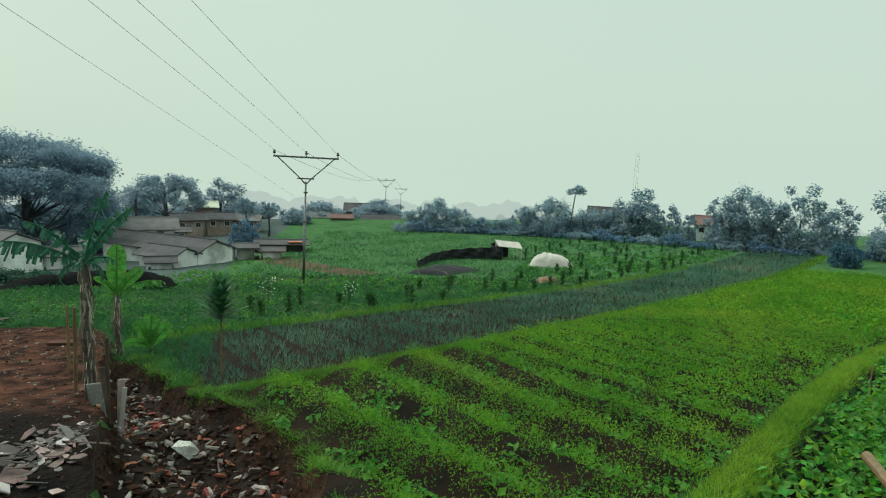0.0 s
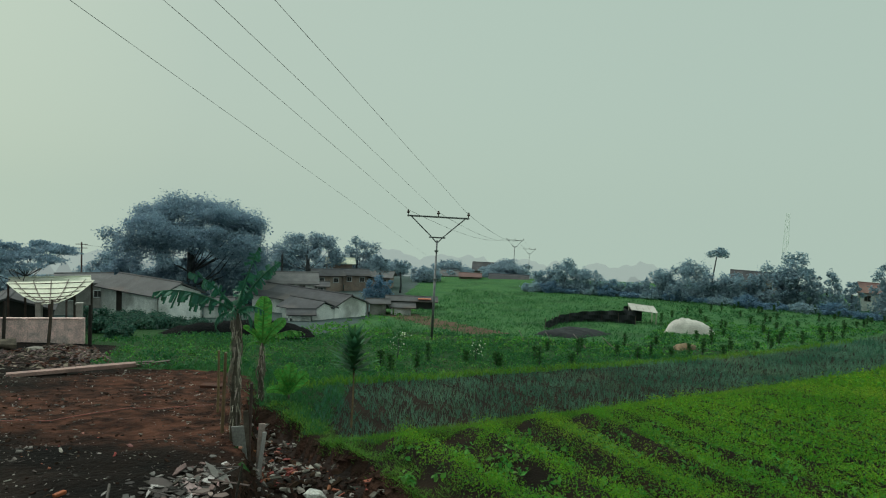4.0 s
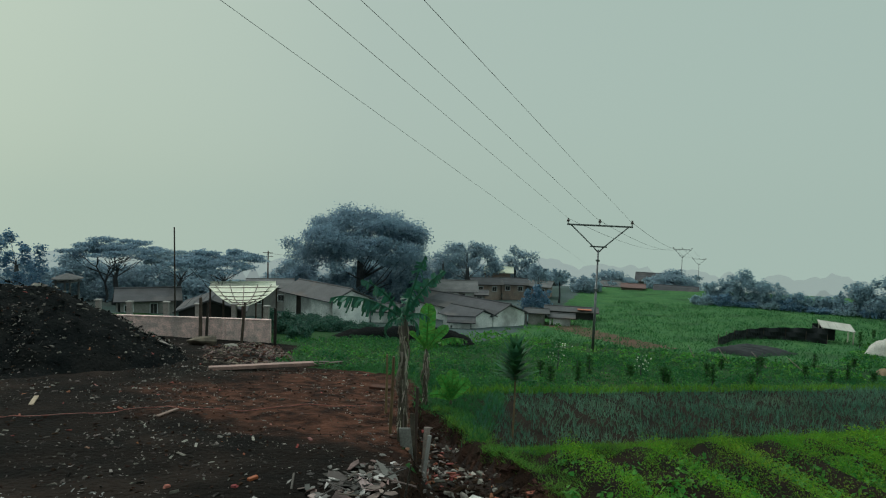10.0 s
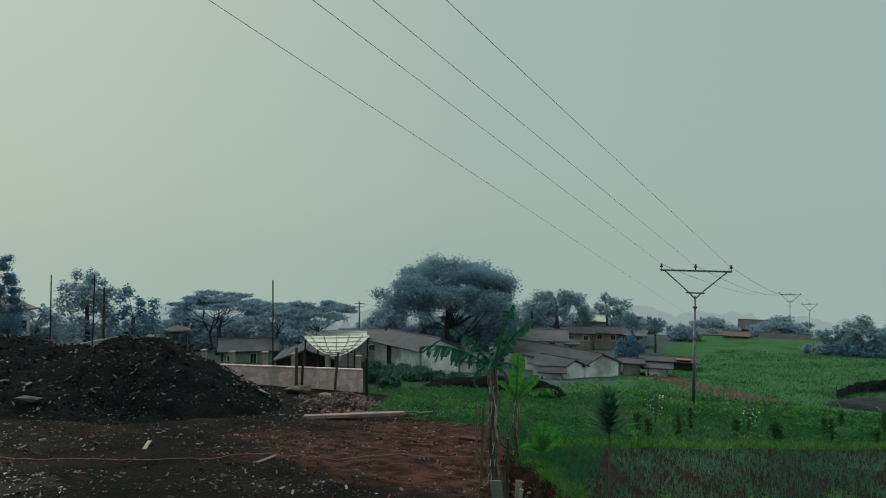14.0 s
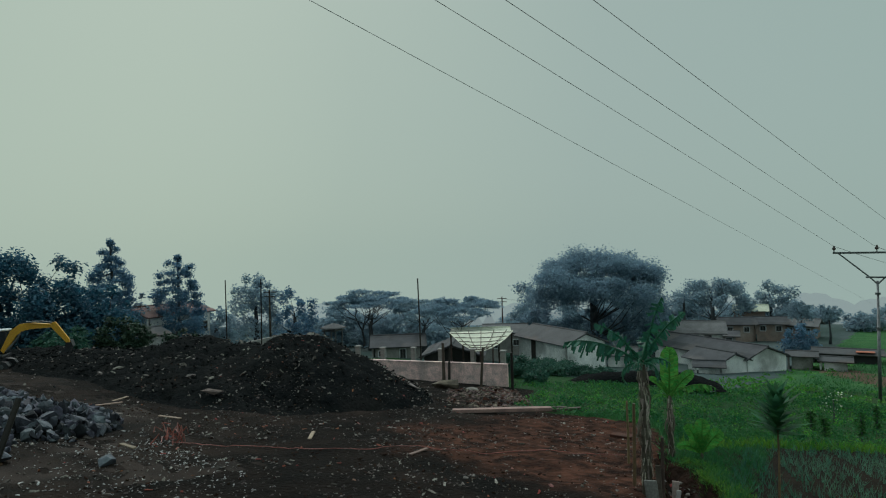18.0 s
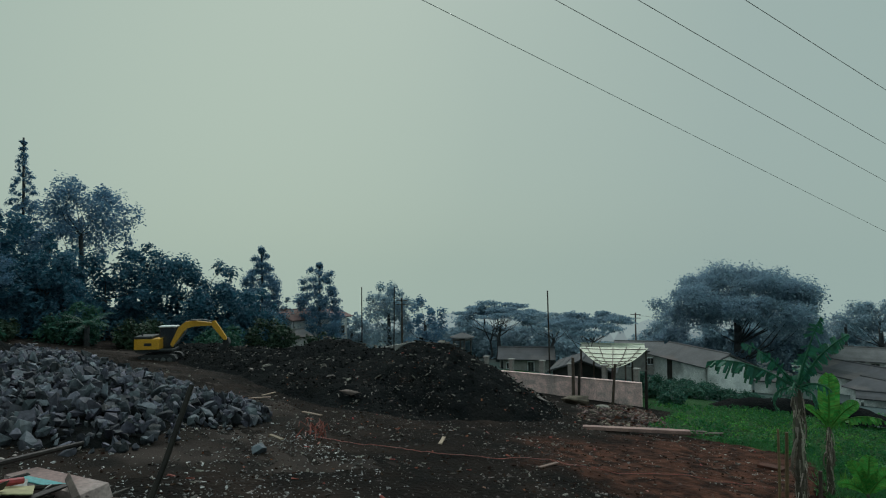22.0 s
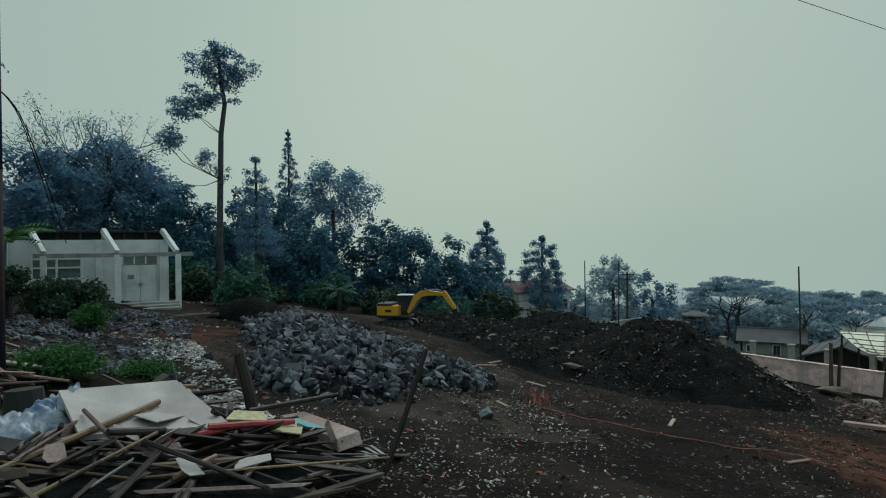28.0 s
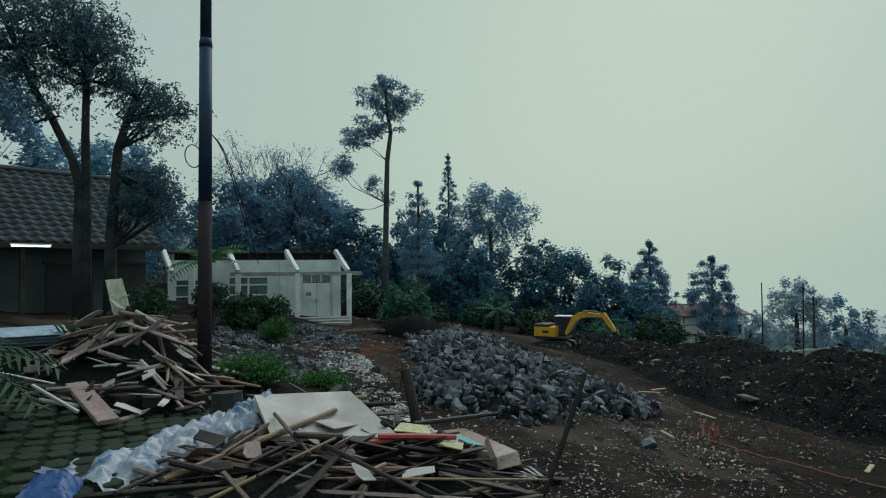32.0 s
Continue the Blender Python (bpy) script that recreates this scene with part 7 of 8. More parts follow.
    t = thing("net_fence", Matrix.Translation((0, 0, 0)), "black shade net strung on low stakes beside the shed", "shade net")
    n, ms, pts = 56, Mesh(), []
    for i in range(n + 1):
        f = i / n * (len(line) - 1)
        k = min(int(f), len(line) - 2)
        p = line[k].lerp(line[k + 1], f - k)
        top = 0.62 + 0.75 * (1 - i / n) + 0.08 * abs(math.sin(i * 0.45))
        for j in range(4):
            q = p + Vector((0.05 * math.sin(i * 1.3 + j), 0.12 * math.sin(i * 0.7 + j * 1.7), 0))
            pts.append((q.x, q.y, gz(q.x, q.y) - 0.05 + top * j / 3))
    ms.add(pts, [(4 * i + j, 4 * i + 4 + j, 4 * i + 5 + j, 4 * i + 1 + j) for i in range(n) for j in range(3)])
    part("net", ms, M["net"], t)
    for p in line:
        part("stake", Mesh().tube([(p.x, p.y, gz(p.x, p.y) - 0.2), (p.x, p.y, gz(p.x, p.y) + 1.0)], 0.03, 5), M["wood"], t)


net_fence()
draped("shade_net", "black shade net lying in folds on the beds", 0.2, 53.6, 62, (6.0, 4.2), (0.75, 0.45, 0.5, 0.3, 0.25), M["net"], "shade net", 2)
draped("tunnel_cover", "dirty white plastic sheet over a low frame", 10.6, 60.2, -14, (4.2, 2.4), (0.75, 1.3, 1.15, 0.55), M["pale_grey"], "plastic cover", 3)
draped("straw_heap", "heap of pale dry straw beside the leeks", 8.0, 46.6, 20, (1.7, 1.0), (0.3, 0.45, 0.3), M["straw"] if "straw" in M else M["bamboo"], "straw heap", 4)
draped("soil_bank", "long dark soil bank below the white houses", -20.6, 35.6, 34, (9.5, 2.6), (0.35, 0.75, 0.9, 0.8, 0.35), M["mound"], "soil bank", 5)
for i, (x, y, ln, a) in enumerate(((-1.5, 46.0, 5, 100), (0.6, 45.0, 5, 100), (-3.6, 47.0, 5, 100), (2.6, 44.6, 4, 100))):
    lying("bamboo_rail", "pale bamboo rail along the vegetable beds", x, y, (ln, 0.04, 0.04), a, M["wood"], "rail", dz=0.3, group="bamboo rails")


# ---- the half-demolished white building ----
def white_building():
    t = thing("white_building", frame_at(-33.1, -14.8, 0.1, 106.9), "half-demolished white building with double door, brackets and no roof", "building")
    W_ = M["paint_white"]
    depth, top = 0.2, 3.35
    # front wall round the openings: door 5.05-6.65, window 1.2-3.2
    for x0, x1, z0, z1 in ((0, 1.2, -0.4, top), (3.2, 5.05, -0.4, top), (6.65, 7.2, -0.4, top), (1.2, 3.2, -0.4, 0.75), (1.2, 3.2, 2.45, top), (5.05, 6.65, 2.55, top)):
        part("wall", Mesh().box((x1 - x0, depth, z1 - z0), Matrix.Translation(((x0 + x1) / 2, 0, (z0 + z1) / 2)), 0.004), W_, t)
    part("end_wall", Mesh().box((depth, 3.4, top + 0.4), Matrix.Translation((0.1, 1.8, (top - 0.4) / 2))), W_, t)
    part("end_wall", Mesh().box((depth, 3.4, top + 0.4), Matrix.Translation((7.1, 1.8, (top - 0.4) / 2))), W_, t)
    part("back_wall", Mesh().box((7.2, depth, top + 0.4), Matrix.Translation((3.6, 3.6, (top - 0.4) / 2))), M["concrete"], t)
    part("roof_slab", Mesh().box((9.4, 0.5, 0.1), Matrix.Translation((2.7, 0.3, top + 0.42))), M["dark_wood"], t, "dark broken roof edge")
    for k in range(10):
        part("roof_strut", Mesh().box((0.12, 0.2, 0.4), Matrix.Translation((-1.7 + 0.98 * k, 0.25, top + 0.19)), 0.01), M["dark_wood"] if k % 3 else M["concrete"], t)
    # added near-black strip, the shade of the open gap under the roof
    part("roof_board", Mesh().box((9.0, 0.04, 0.34), Matrix.Translation((2.7, 0.5, top + 0.2)), 0.01), M["dark"], t, "near-black board painting the shade under the broken roof")
    # a further bay beside the bush, with its own window
    for x0, x1, z0, z1 in ((-1.9, -1.5, -0.4, top), (-0.35, 0.0, -0.4, top), (-1.5, -0.35, -0.4, 0.7), (-1.5, -0.35, 2.3, top)):
        part("wall", Mesh().box((x1 - x0, depth, z1 - z0), Matrix.Translation(((x0 + x1) / 2, 0.004, (z0 + z1) / 2)), 0.004), W_, t)
    for z, h in ((1.05, 0.62), (1.72, 0.5), (2.15, 0.28)):
        part("pane", Mesh().box((1.1, 0.02, h), Matrix.Translation((-0.92, 0.03, z))), M["glass"], t)
    for z in (0.72, 1.4, 2.0, 2.3):
        part("window_frame", Mesh().box((1.2, 0.1, 0.07), Matrix.Translation((-0.92, -0.05, z))), W_, t)
    for x in (1.15, 2.2, 3.25):
        part("window_frame", Mesh().box((0.09, 0.12, 1.7), Matrix.Translation((x, -0.06, 1.6))), W_, t)
    for z in (0.78, 1.45, 2.0, 2.43):
        part("window_frame", Mesh().box((2.1, 0.1, 0.08), Matrix.Translation((2.2, -0.05, z))), W_, t)
    for k in range(2):
        for z, h in ((1.12, 0.56), (1.73, 0.45), (2.22, 0.32)):
            part("pane", Mesh().box((0.92, 0.02, h), Matrix.Translation((1.7 + k * 1.02, 0.03, z))), M["glass"], t)
    for k in range(2):
        d = part("door", Mesh().box((0.78, 0.06, 2.05), Matrix.Translation((5.45 + 0.8 * k, 0.02, 1.02)), 0.01), W_, t)
        for z, h in ((0.5, 0.75), (1.5, 0.9)):
            part("panel", Mesh().box((0.56, 0.02, h), Matrix.Translation((5.45 + 0.8 * k, -0.022, z)), 0.006), W_, d)
        part("handle", Mesh().box((0.03, 0.06, 0.18), Matrix.Translation((5.8 + 0.1 * k, -0.05, 1.05)), 0.006), M["steel"], d)
    part("notice", Mesh().box((0.3, 0.01, 0.22), Matrix.Translation((5.42, -0.042, 1.45)), 0.002), M["concrete"], t, "small grey paper notice with plain bars")
    for k in range(3):
        part("transom_pane", Mesh().box((0.46, 0.02, 0.36), Matrix.Translation((5.32 + 0.53 * k, 0.03, 2.33))), M["glass"], t)
        part("transom_frame", Mesh().box((0.07, 0.1, 0.46), Matrix.Translation((5.06 + 0.53 * k, 0, 2.32))), W_, t)
    # pilasters, posts and brackets
    for x in (0.1, 4.0, 6.9):
        part("pilaster", Mesh().box((0.3, 0.34, top + 0.35), Matrix.Translation((x, -0.18, (top - 0.35) / 2))), W_, t)

    for x in (-1.8, 1.45, 4.5, 7.2):
        a, b = Vector((x - 0.3, -0.15, 3.85)), Vector((x + 0.3, -1.4, 2.72))
        part("bracket", Mesh().box(((b - a).length, 0.22, 0.26), Matrix.Translation((a + b) / 2) @ (b - a).to_track_quat("X", "Z").to_matrix().to_4x4(), 0.02), W_, t)
    part("canopy_beam", Mesh().box((6.9, 0.16, 0.2), Matrix.Translation((4.8, -1.35, 2.6))), M["concrete"], t)
    for x in (1.75, 4.8, 7.55):
        part("post", Mesh().box((0.26, 0.26, 3.0), Matrix.Translation((x, -1.35, 1.1))), W_, t)
    part("post", Mesh().box((0.3, 0.3, 3.2), Matrix.Translation((-0.6, -0.8, 1.3))), W_, t)
    for k in range(3):
        part("step", Mesh().box((3.2, 0.5, 0.16), Matrix.Translation((5.9, -1.9 - 0.45 * k, 0.2 - 0.11 * k)), 0.02), M["concrete"], t)
    part("door_slab", Mesh().box((2.6, 1.6, 0.12), Matrix.Translation((5.8, -0.9, 0.0)), 0.02), M["paint_white"], t)
    for k in range(4):
        part("broken_rafter", Mesh().box((0.1, 2.4, 0.12), Matrix.Translation((0.8 + 1.7 * k, 1.9, top + 0.15)) @ Matrix.Rotation(radians(4 * (k % 3) - 4), 4, "X")), M["dark_wood"], t)


M["glass"] = mat("dull_window_glass", (0.10, 0.15, 0.16), (0.14, 0.2, 0.2), 1.0, 0.15, 12, 0.0, spec=0.6)
white_building()
for i, (x, y, ln, a) in enumerate(((-30.5, -5.3, 2.6, 100), (-31.5, -4.6, 1.8, 70), (-29.2, -5.6, 2.2, 115), (-33.0, -3.6, 2.0, 95))):
    lying("timber", "weathered timber lying before the white building", x, y, (ln, 0.16, 0.12), a, M["wood"], "timber", dz=0.04, group="timbers before the building")


draped("soil_mound", "black soil heap behind the quarry stones", -30.6, -3.3, 75, (4.2, 2.8), (0.35, 0.95, 1.15, 0.8, 0.3), M["mound"], "soil heap", 14)

# ---- tiled house at the edge of the yard ----
def tiled_house():
    t = thing("tiled_house", frame_at(-17.2, -16.9, 1.2, 146.6), "dark house with weathered tile roof and lamp under its eave", "house")
    L, run, z0, rise = 8.0, 3.7, 2.75, 2.85
    pitch = math.atan2(rise, run)
    slope = math.hypot(run, rise)
    part("front_wall", Mesh().box((L - 0.4, 0.16, 3.4), Matrix.Translation((L / 2, 1.0, 1.2))), M["grey_green"], t)
    part("end_wall", Mesh().box((0.16, 5.2, 3.4), Matrix.Translation((L - 0.3, 3.6, 1.2))), M["grey_green"], t)
    for x, w in ((1.2, 1.4), (4.4, 1.6), (6.6, 1.2)):
        # near-black box paints the unlit inside of the house
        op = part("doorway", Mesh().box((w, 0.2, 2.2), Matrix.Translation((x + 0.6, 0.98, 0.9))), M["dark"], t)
        part("frame", Mesh().box((w + 0.2, 0.1, 0.1), Matrix.Translation((x + 0.6, 0.9, 2.05))), M["dark_wood"], op)
    m = Matrix.Translation((0, 0, z0)) @ Matrix.Rotation(pitch, 4, "X")
    roof = part("roof", Mesh().box((L, slope, 0.06), m @ Matrix.Translation((L / 2, slope / 2, -0.06))), M["dark_wood"], t)
    part("fascia", Mesh().box((L, 0.05, 0.2), Matrix.Translation((L / 2, -0.02, z0 - 0.12))), M["dark_wood"], t)
    part("roof", Mesh().box((L, slope, 0.06), Matrix.Translation((0, 2 * run, z0)) @ Matrix.Rotation(-pitch, 4, "X") @ Matrix.Translation((L / 2, -slope / 2, -0.06))), M["tile"], t)
    part("ridge_cap", Mesh().tube([(0, run, z0 + rise + 0.05), (L, run, z0 + rise + 0.05)], 0.11, 8), M["tile"], t)
    tm = Mesh()
    cols = 9
    prof = [(i / (cols - 1), 0.035 * math.sin(i / (cols - 1) * 2 * math.pi)) for i in range(cols)]
    nw, nl = 20, 14
    w, l = L / nw, slope / nl
    tm.add([(x * w, y, z + (0.03 if y < l / 2 else 0)) for y in (0, l * 1.1) for x, z in prof] + [(x * w, 0, z + 0.005) for x, z in prof],
           [(i, i + 1, i + 1 + cols, i + cols) for i in range(cols - 1)] + [(i + 2 * cols, i + 1 + 2 * cols, i + 1, i) for i in range(cols - 1)])
    me = tm.make("tile", True)
    me.materials.append(M["worn_tile"])
    for r in range(nl):
        for c in range(nw):
            ob = part("tile", me, None, roof)
            ob.matrix_local = m @ Matrix.Translation((c * w, r * l, 0.0))
    for k in range(9):
        part("rafter_end", Mesh().box((0.07, 0.9, 0.1), m @ Matrix.Translation((0.4 + 0.9 * k, 0.45, -0.14))), M["dark_wood"], t)
    for x in (0.3, 3.2, 6.0):
        part("veranda_post", Mesh().box((0.14, 0.14, 3.0), Matrix.Translation((x, 0.2, 1.2))), M["dark_wood"], t)
    lamp = thing("tube_lamp", frame_at(-19.3, -14.5, 3.78, 146.6), "lit white fluorescent tube lamp under the eave", "lamp")
    part("housing", Mesh().box((1.2, 0.07, 0.04), Matrix.Translation((0, 0, 0.05))), M["paint_white"], lamp)
    part("tube", Mesh().tube([(-0.56, 0, 0), (0.56, 0, 0)], 0.028, 8), glow, lamp)


glow = bpy.data.materials.new("lit_tube")
glow.use_nodes = True
glow.node_tree.nodes["Principled BSDF"].inputs["Emission Color"].default_value = (0.85, 1.0, 0.95, 1)
glow.node_tree.nodes["Principled BSDF"].inputs["Emission Strength"].default_value = 3.0
M["grey_green"] = mat("grey_green_painted_wall", (0.06, 0.08, 0.08), (0.035, 0.045, 0.045), 0.8, 0.85, 20, 0.3, 0.01)
M["worn_tile"] = mat("worn_grey_roof_tile", (0.030, 0.038, 0.048), (0.013, 0.018, 0.024), 0.7, 0.7, 14, 0.4, 0.01, third=(0.09, 0.10, 0.11), vary=0.35, stain=0.7)
tiled_house()

# ---- the tall service pole ----
def service_pole():
    t = thing("service_pole", Matrix.Translation((-12.9, -6.0, gz(-12.9, -6.0) - 0.3)), "tall dark steel pole with rusty lower half and loose wires", "pole")
    part("lower_tube", Mesh().tube([(0, 0, 0), (0, 0, 4.3)], [0.148, 0.138], 16), M["darkpole"], t, smooth=True)
    part("middle_tube", Mesh().tube([(0, 0, 4.3), (0, 0, 7.65)], [0.138, 0.13], 16), M["bluepole"], t, smooth=True)
    part("collar", Mesh().tube([(0, 0, 7.6), (0, 0, 7.72), (0, 0, 7.8)], [0.135, 0.135, 0.12], 16), M["bluepole"], t, smooth=True)
    part("upper_tube", Mesh().tube([(0, 0, 7.75), (0, 0, 13.0)], [0.118, 0.11], 14), M["bluepole"], t, smooth=True)
    for z in (1.15, 1.25):
        part("wire_band", Mesh().tube([(0, 0, z), (0, 0, z + 0.025)], 0.145, 12), M["steel"], t)
    ring = [(0.14 + 0.2 * math.cos(a), -0.2 - 0.22 * math.cos(a) * 0.4, 5.25 + 0.24 * math.sin(a)) for a in np.linspace(0, 6.6, 20)]
    part("wire_coil", Mesh().tube(ring, 0.012, 5), M["dark"], t)
    for dx, dy, end in ((-5.2, 0.2, (-8.0, -1.9, 3.3)), (-3.2, 0.5, (-5.0, -0.6, 3.0))):
        a, b = Vector((-0.1, 0.1, 5.75)), Vector(end)
        pts = [a.lerp(b, s) + Vector((0, 0.15 * math.sin(s * 3.1), 0.55 * math.sin(min(1, s * 4) * 1.57) * (1 - s) - 1.3 * s * (1 - s))) for s in np.linspace(0, 1, 18)]
        part("loose_wire", Mesh().tube(pts, 0.012, 5), M["dark"], t)


service_pole()

# ---- heaps of broken timber ----
M["tarp"] = mat("white_blue_plastic", (0.28, 0.31, 0.38), (0.18, 0.21, 0.28), 7.0, 0.3, 12, 0.3, 0.02, third=(0.03, 0.085, 0.20), stain=1.0)
M["blue_plastic"] = mat("blue_plastic_bag", (0.012, 0.045, 0.17), (0.025, 0.08, 0.24), 3.0, 0.35, 12, 0.3, 0.02, third=(0.4, 0.45, 0.55))
M["white_board"] = mat("water_stained_white_board", (0.46, 0.43, 0.43), (0.37, 0.34, 0.34), 1.2, 0.8, 70, 0.2, 0.01, third=(0.13, 0.11, 0.105))
M["yellow_board"] = mat("pale_yellow_sheet", (0.38, 0.35, 0.20), (0.30, 0.27, 0.16), 1.5, 0.7, 14, 0.2, third=(0.3, 0.22, 0.12))
M["teal"] = mat("teal_painted_wood", (0.07, 0.22, 0.26), (0.10, 0.28, 0.30), 2.0, 0.6, 20, 0.2, vary=0.1)
M["redpaint"] = mat("red_painted_wood", (0.33, 0.045, 0.05), (0.26, 0.04, 0.045), 2.0, 0.5, 20, 0.2)
M["pinkboard"] = mat("pinkish_plaster_board", (0.24, 0.16, 0.155), (0.32, 0.25, 0.24), 1.5, 0.8, 18, 0.3, third=(0.09, 0.06, 0.055), vary=0.3)
M["sack"] = mat("dirty_white_plastic", (0.55, 0.55, 0.53), (0.4, 0.39, 0.37), 4.0, 0.6, 14, 0.8, 0.05, third=(0.2, 0.17, 0.14))
M["orange"] = mat("orange_clay", (0.34, 0.09, 0.035), (0.24, 0.07, 0.03), 3.0, 0.7, 20, 0.2)


def stretch(a, b, size, material, t, name="plank", label="", spin=0.0, round_=False, sag=0.0):
    """A plank or pole of the pile from a to b."""
    a, b = Vector(a), Vector(b)
    d = b - a
    if round_:
        mid = (a + b) / 2 + Vector((0, 0, sag))
        ms = Mesh().tube([a, a.lerp(mid, 0.98), mid.lerp(b, 0.02), b], [size[0] * 0.95, size[0], size[0], size[0] * 0.8], 8)
    else:
        m = Matrix.Translation((a + b) / 2) @ d.to_track_quat("X", "Z").to_matrix().to_4x4() @ Matrix.Rotation(radians(spin), 4, "X")
        ms = Mesh().box((d.length, *size), m, 0.006)
        # split, uneven ends
        r = np.random.default_rng(int(abs(a.x * 977 + b.y * 631 + d.z * 373)) + 1)
        along, wide = np.array(d.normalized()), np.array(m.to_3x3() @ Vector((0, 1, 0)))
        pull = r.uniform(-0.16, 0.0, 8)[:, None] * np.sign([-1, -1, -1, -1, 1, 1, 1, 1])[:, None] * min(1.0, d.length) * along
        pull = pull + r.normal(scale=size[0] * 0.09, size=(8, 1)) * wide
        ms.v[-1] = ms.v[-1] + np.repeat(pull, 3, 0)
    return part(name, ms, M[material], t, label)


def timber_heap(name, label, blobs, n, seed, main, spread, lengths, mats, box, clear=()):
    rng = np.random.default_rng(seed)
    t = thing(name, Matrix.Translation((0, 0, 0)), label, "timber heap")

    def hz(x, y):
        return max([0.0] + [h * max(0.0, 1 - math.hypot((x - bx) / rx, (y - by) / ry) ** 1.5) for bx, by, rx, ry, h in blobs])

    core = Mesh()
    xs, ys = np.arange(box[0], box[1], 0.3), np.arange(box[2], box[3], 0.3)
    nx = len(xs)
    core.add([(x, y, gz(x, y) - 0.05 + 0.75 * hz(x, y)) for y in ys for x in xs],
             [(j * nx + i, j * nx + i + 1, (j + 1) * nx + i + 1, (j + 1) * nx + i) for j in range(len(ys) - 1) for i in range(nx - 1) if hz(xs[i] + 0.15, ys[j] + 0.15) > 0.08])
    part("core", core, M["mound"], t)
    made = 0
    while made < n:
        x, y = rng.uniform(box[0], box[1]), rng.uniform(box[2], box[3])
        h = hz(x, y)
        if h < 0.06 or any(math.hypot(x - cx, y - cy) < r for cx, cy, r in clear):
            continue
        made += 1
        a = radians(main + rng.normal(scale=spread))
        ln = rng.uniform(*lengths)
        d = Vector((math.cos(a), math.sin(a), 0)) * ln / 2
        c = Vector((x, y, gz(x, y) + h * rng.uniform(0.5, 0.92) + 0.03))
        p, q = c - d, c + d
        for e in (p, q):
            e.z = max(gz(e.x, e.y) + 0.04, gz(e.x, e.y) + 0.9 * hz(e.x, e.y) + rng.uniform(0, 0.12))
            e.z = 0.55 * e.z + 0.45 * c.z + rng.normal(scale=0.16)
        k = mats[rng.integers(len(mats))]
        if k == "bamboo" or rng.random() < 0.28:
            stretch(p, q, (rng.uniform(0.025, 0.05),), k, t, "pole", round_=True)
        else:
            wd = rng.choice([0.055, 0.08, 0.11, 0.16, 0.26], p=[0.3, 0.3, 0.2, 0.13, 0.07])
            stretch(p, q, (wd, rng.uniform(0.018, 0.05)), k, t, "plank", spin=rng.normal(scale=38))
    for i in range(44):
        x, y = rng.uniform(box[0], box[1]), rng.uniform(box[2], box[3])
        if hz(x, y) < 0.12 or any(math.hypot(x - cx, y - cy) < r for cx, cy, r in clear):
            continue
        w, h = rng.uniform(0.2, 0.6), rng.uniform(0.1, 0.34)
        part("sheet", Mesh().slab([(-w / 2, -h / 2), (w * 0.45, -h * 0.4), (w / 2, h * 0.35), (-w * 0.1, h / 2), (-w * 0.4, h * 0.3)], 0.012,
                                  Matrix.Translation((x, y, gz(x, y) + hz(x, y) + 0.1)) @ Euler((rng.normal(scale=0.35), rng.normal(scale=0.35), rng.uniform(0, 6.3))).to_matrix().to_4x4()),
             M[["white_board", "pinkboard", "dark_wood", "white_board", "concrete"][i % 5]], t, "broken piece of board")
    return t


near = timber_heap("timber_heap", "heap of broken planks, bamboo and wet boards beside the paving",
                   [(-9.9, -2.6, 2.0, 2.0, 0.6), (-8.3, -2.4, 2.2, 2.4, 0.5), (-9.6, -0.9, 1.6, 1.6, 0.4), (-10.6, -3.3, 1.6, 1.5, 0.65)], 150, 5, 122, 36, (0.5, 2.2),
                   ["wood", "dark_wood", "dark_wood", "dark_wood", "dark_wood", "wood", "dark_wood", "bamboo", "dark_wood", "pinkboard", "dark_wood", "dark_wood"], (-12, -5.5, -5.5, 1.4), ((-9.85, -2.75, 0.95), (-9.75, -4.05, 0.6), (-9.0, -4.45, 0.55)))
b = Mesh()
corners = [(-9.92, -3.87, 0.97), (-10.82, -2.48, 0.86), (-9.66, -1.49, 0.4), (-8.77, -3.21, 0.62)]
b.add([(x, y, z) for x, y, z in corners] + [(x, y, z - 0.07) for x, y, z in corners] + [(-9.8, -2.75, 0.66), (-9.8, -2.75, 0.58)],
      [(0, 1, 8), (1, 2, 8), (2, 3, 8), (3, 0, 8), (4, 9, 5), (5, 9, 6), (6, 9, 7), (7, 9, 4), (0, 4, 5, 1), (1, 5, 6, 2), (2, 6, 7, 3), (3, 7, 4, 0)])
part("board", b, M["white_board"], near, "large bent water-stained white board")
stretch((-9.98, -2.55, 0.72), (-7.1, -3.95, 0.55), (0.045,), "bamboo", near, "pole", "long brown pole", round_=True)
stretch((-8.0, -4.1, 0.66), (-7.55, -2.2, 0.42), (0.018,), "bamboo", near, "pole", "thin pale stick", round_=True)
stretch((-7.6, -2.3, 0.42), (-8.6, 0.7, 0.1), (0.018,), "bamboo", near, "pole", "thin pale stick", round_=True)
stretch((-8.0, -2.2, 0.4), (-8.5, -1.0, 0.25), (0.05,), "bamboo", near, "pole", "cut bamboo length", round_=True)
stretch((-9.3, -1.75, 0.48), (-9.75, -0.6, 0.36), (0.055,), "redpaint", near, "pole", "red painted pole", round_=True)
stretch((-9.0, -2.25, 0.42), (-9.4, -1.55, 0.4), (0.05,), "redpaint", near, "pole", "red painted pole", round_=True)
stretch((-10.45, -0.7, 0.22), (-9.9, -0.15, 0.14), (0.16, 0.04), "teal", near, "plank", "teal painted plank")
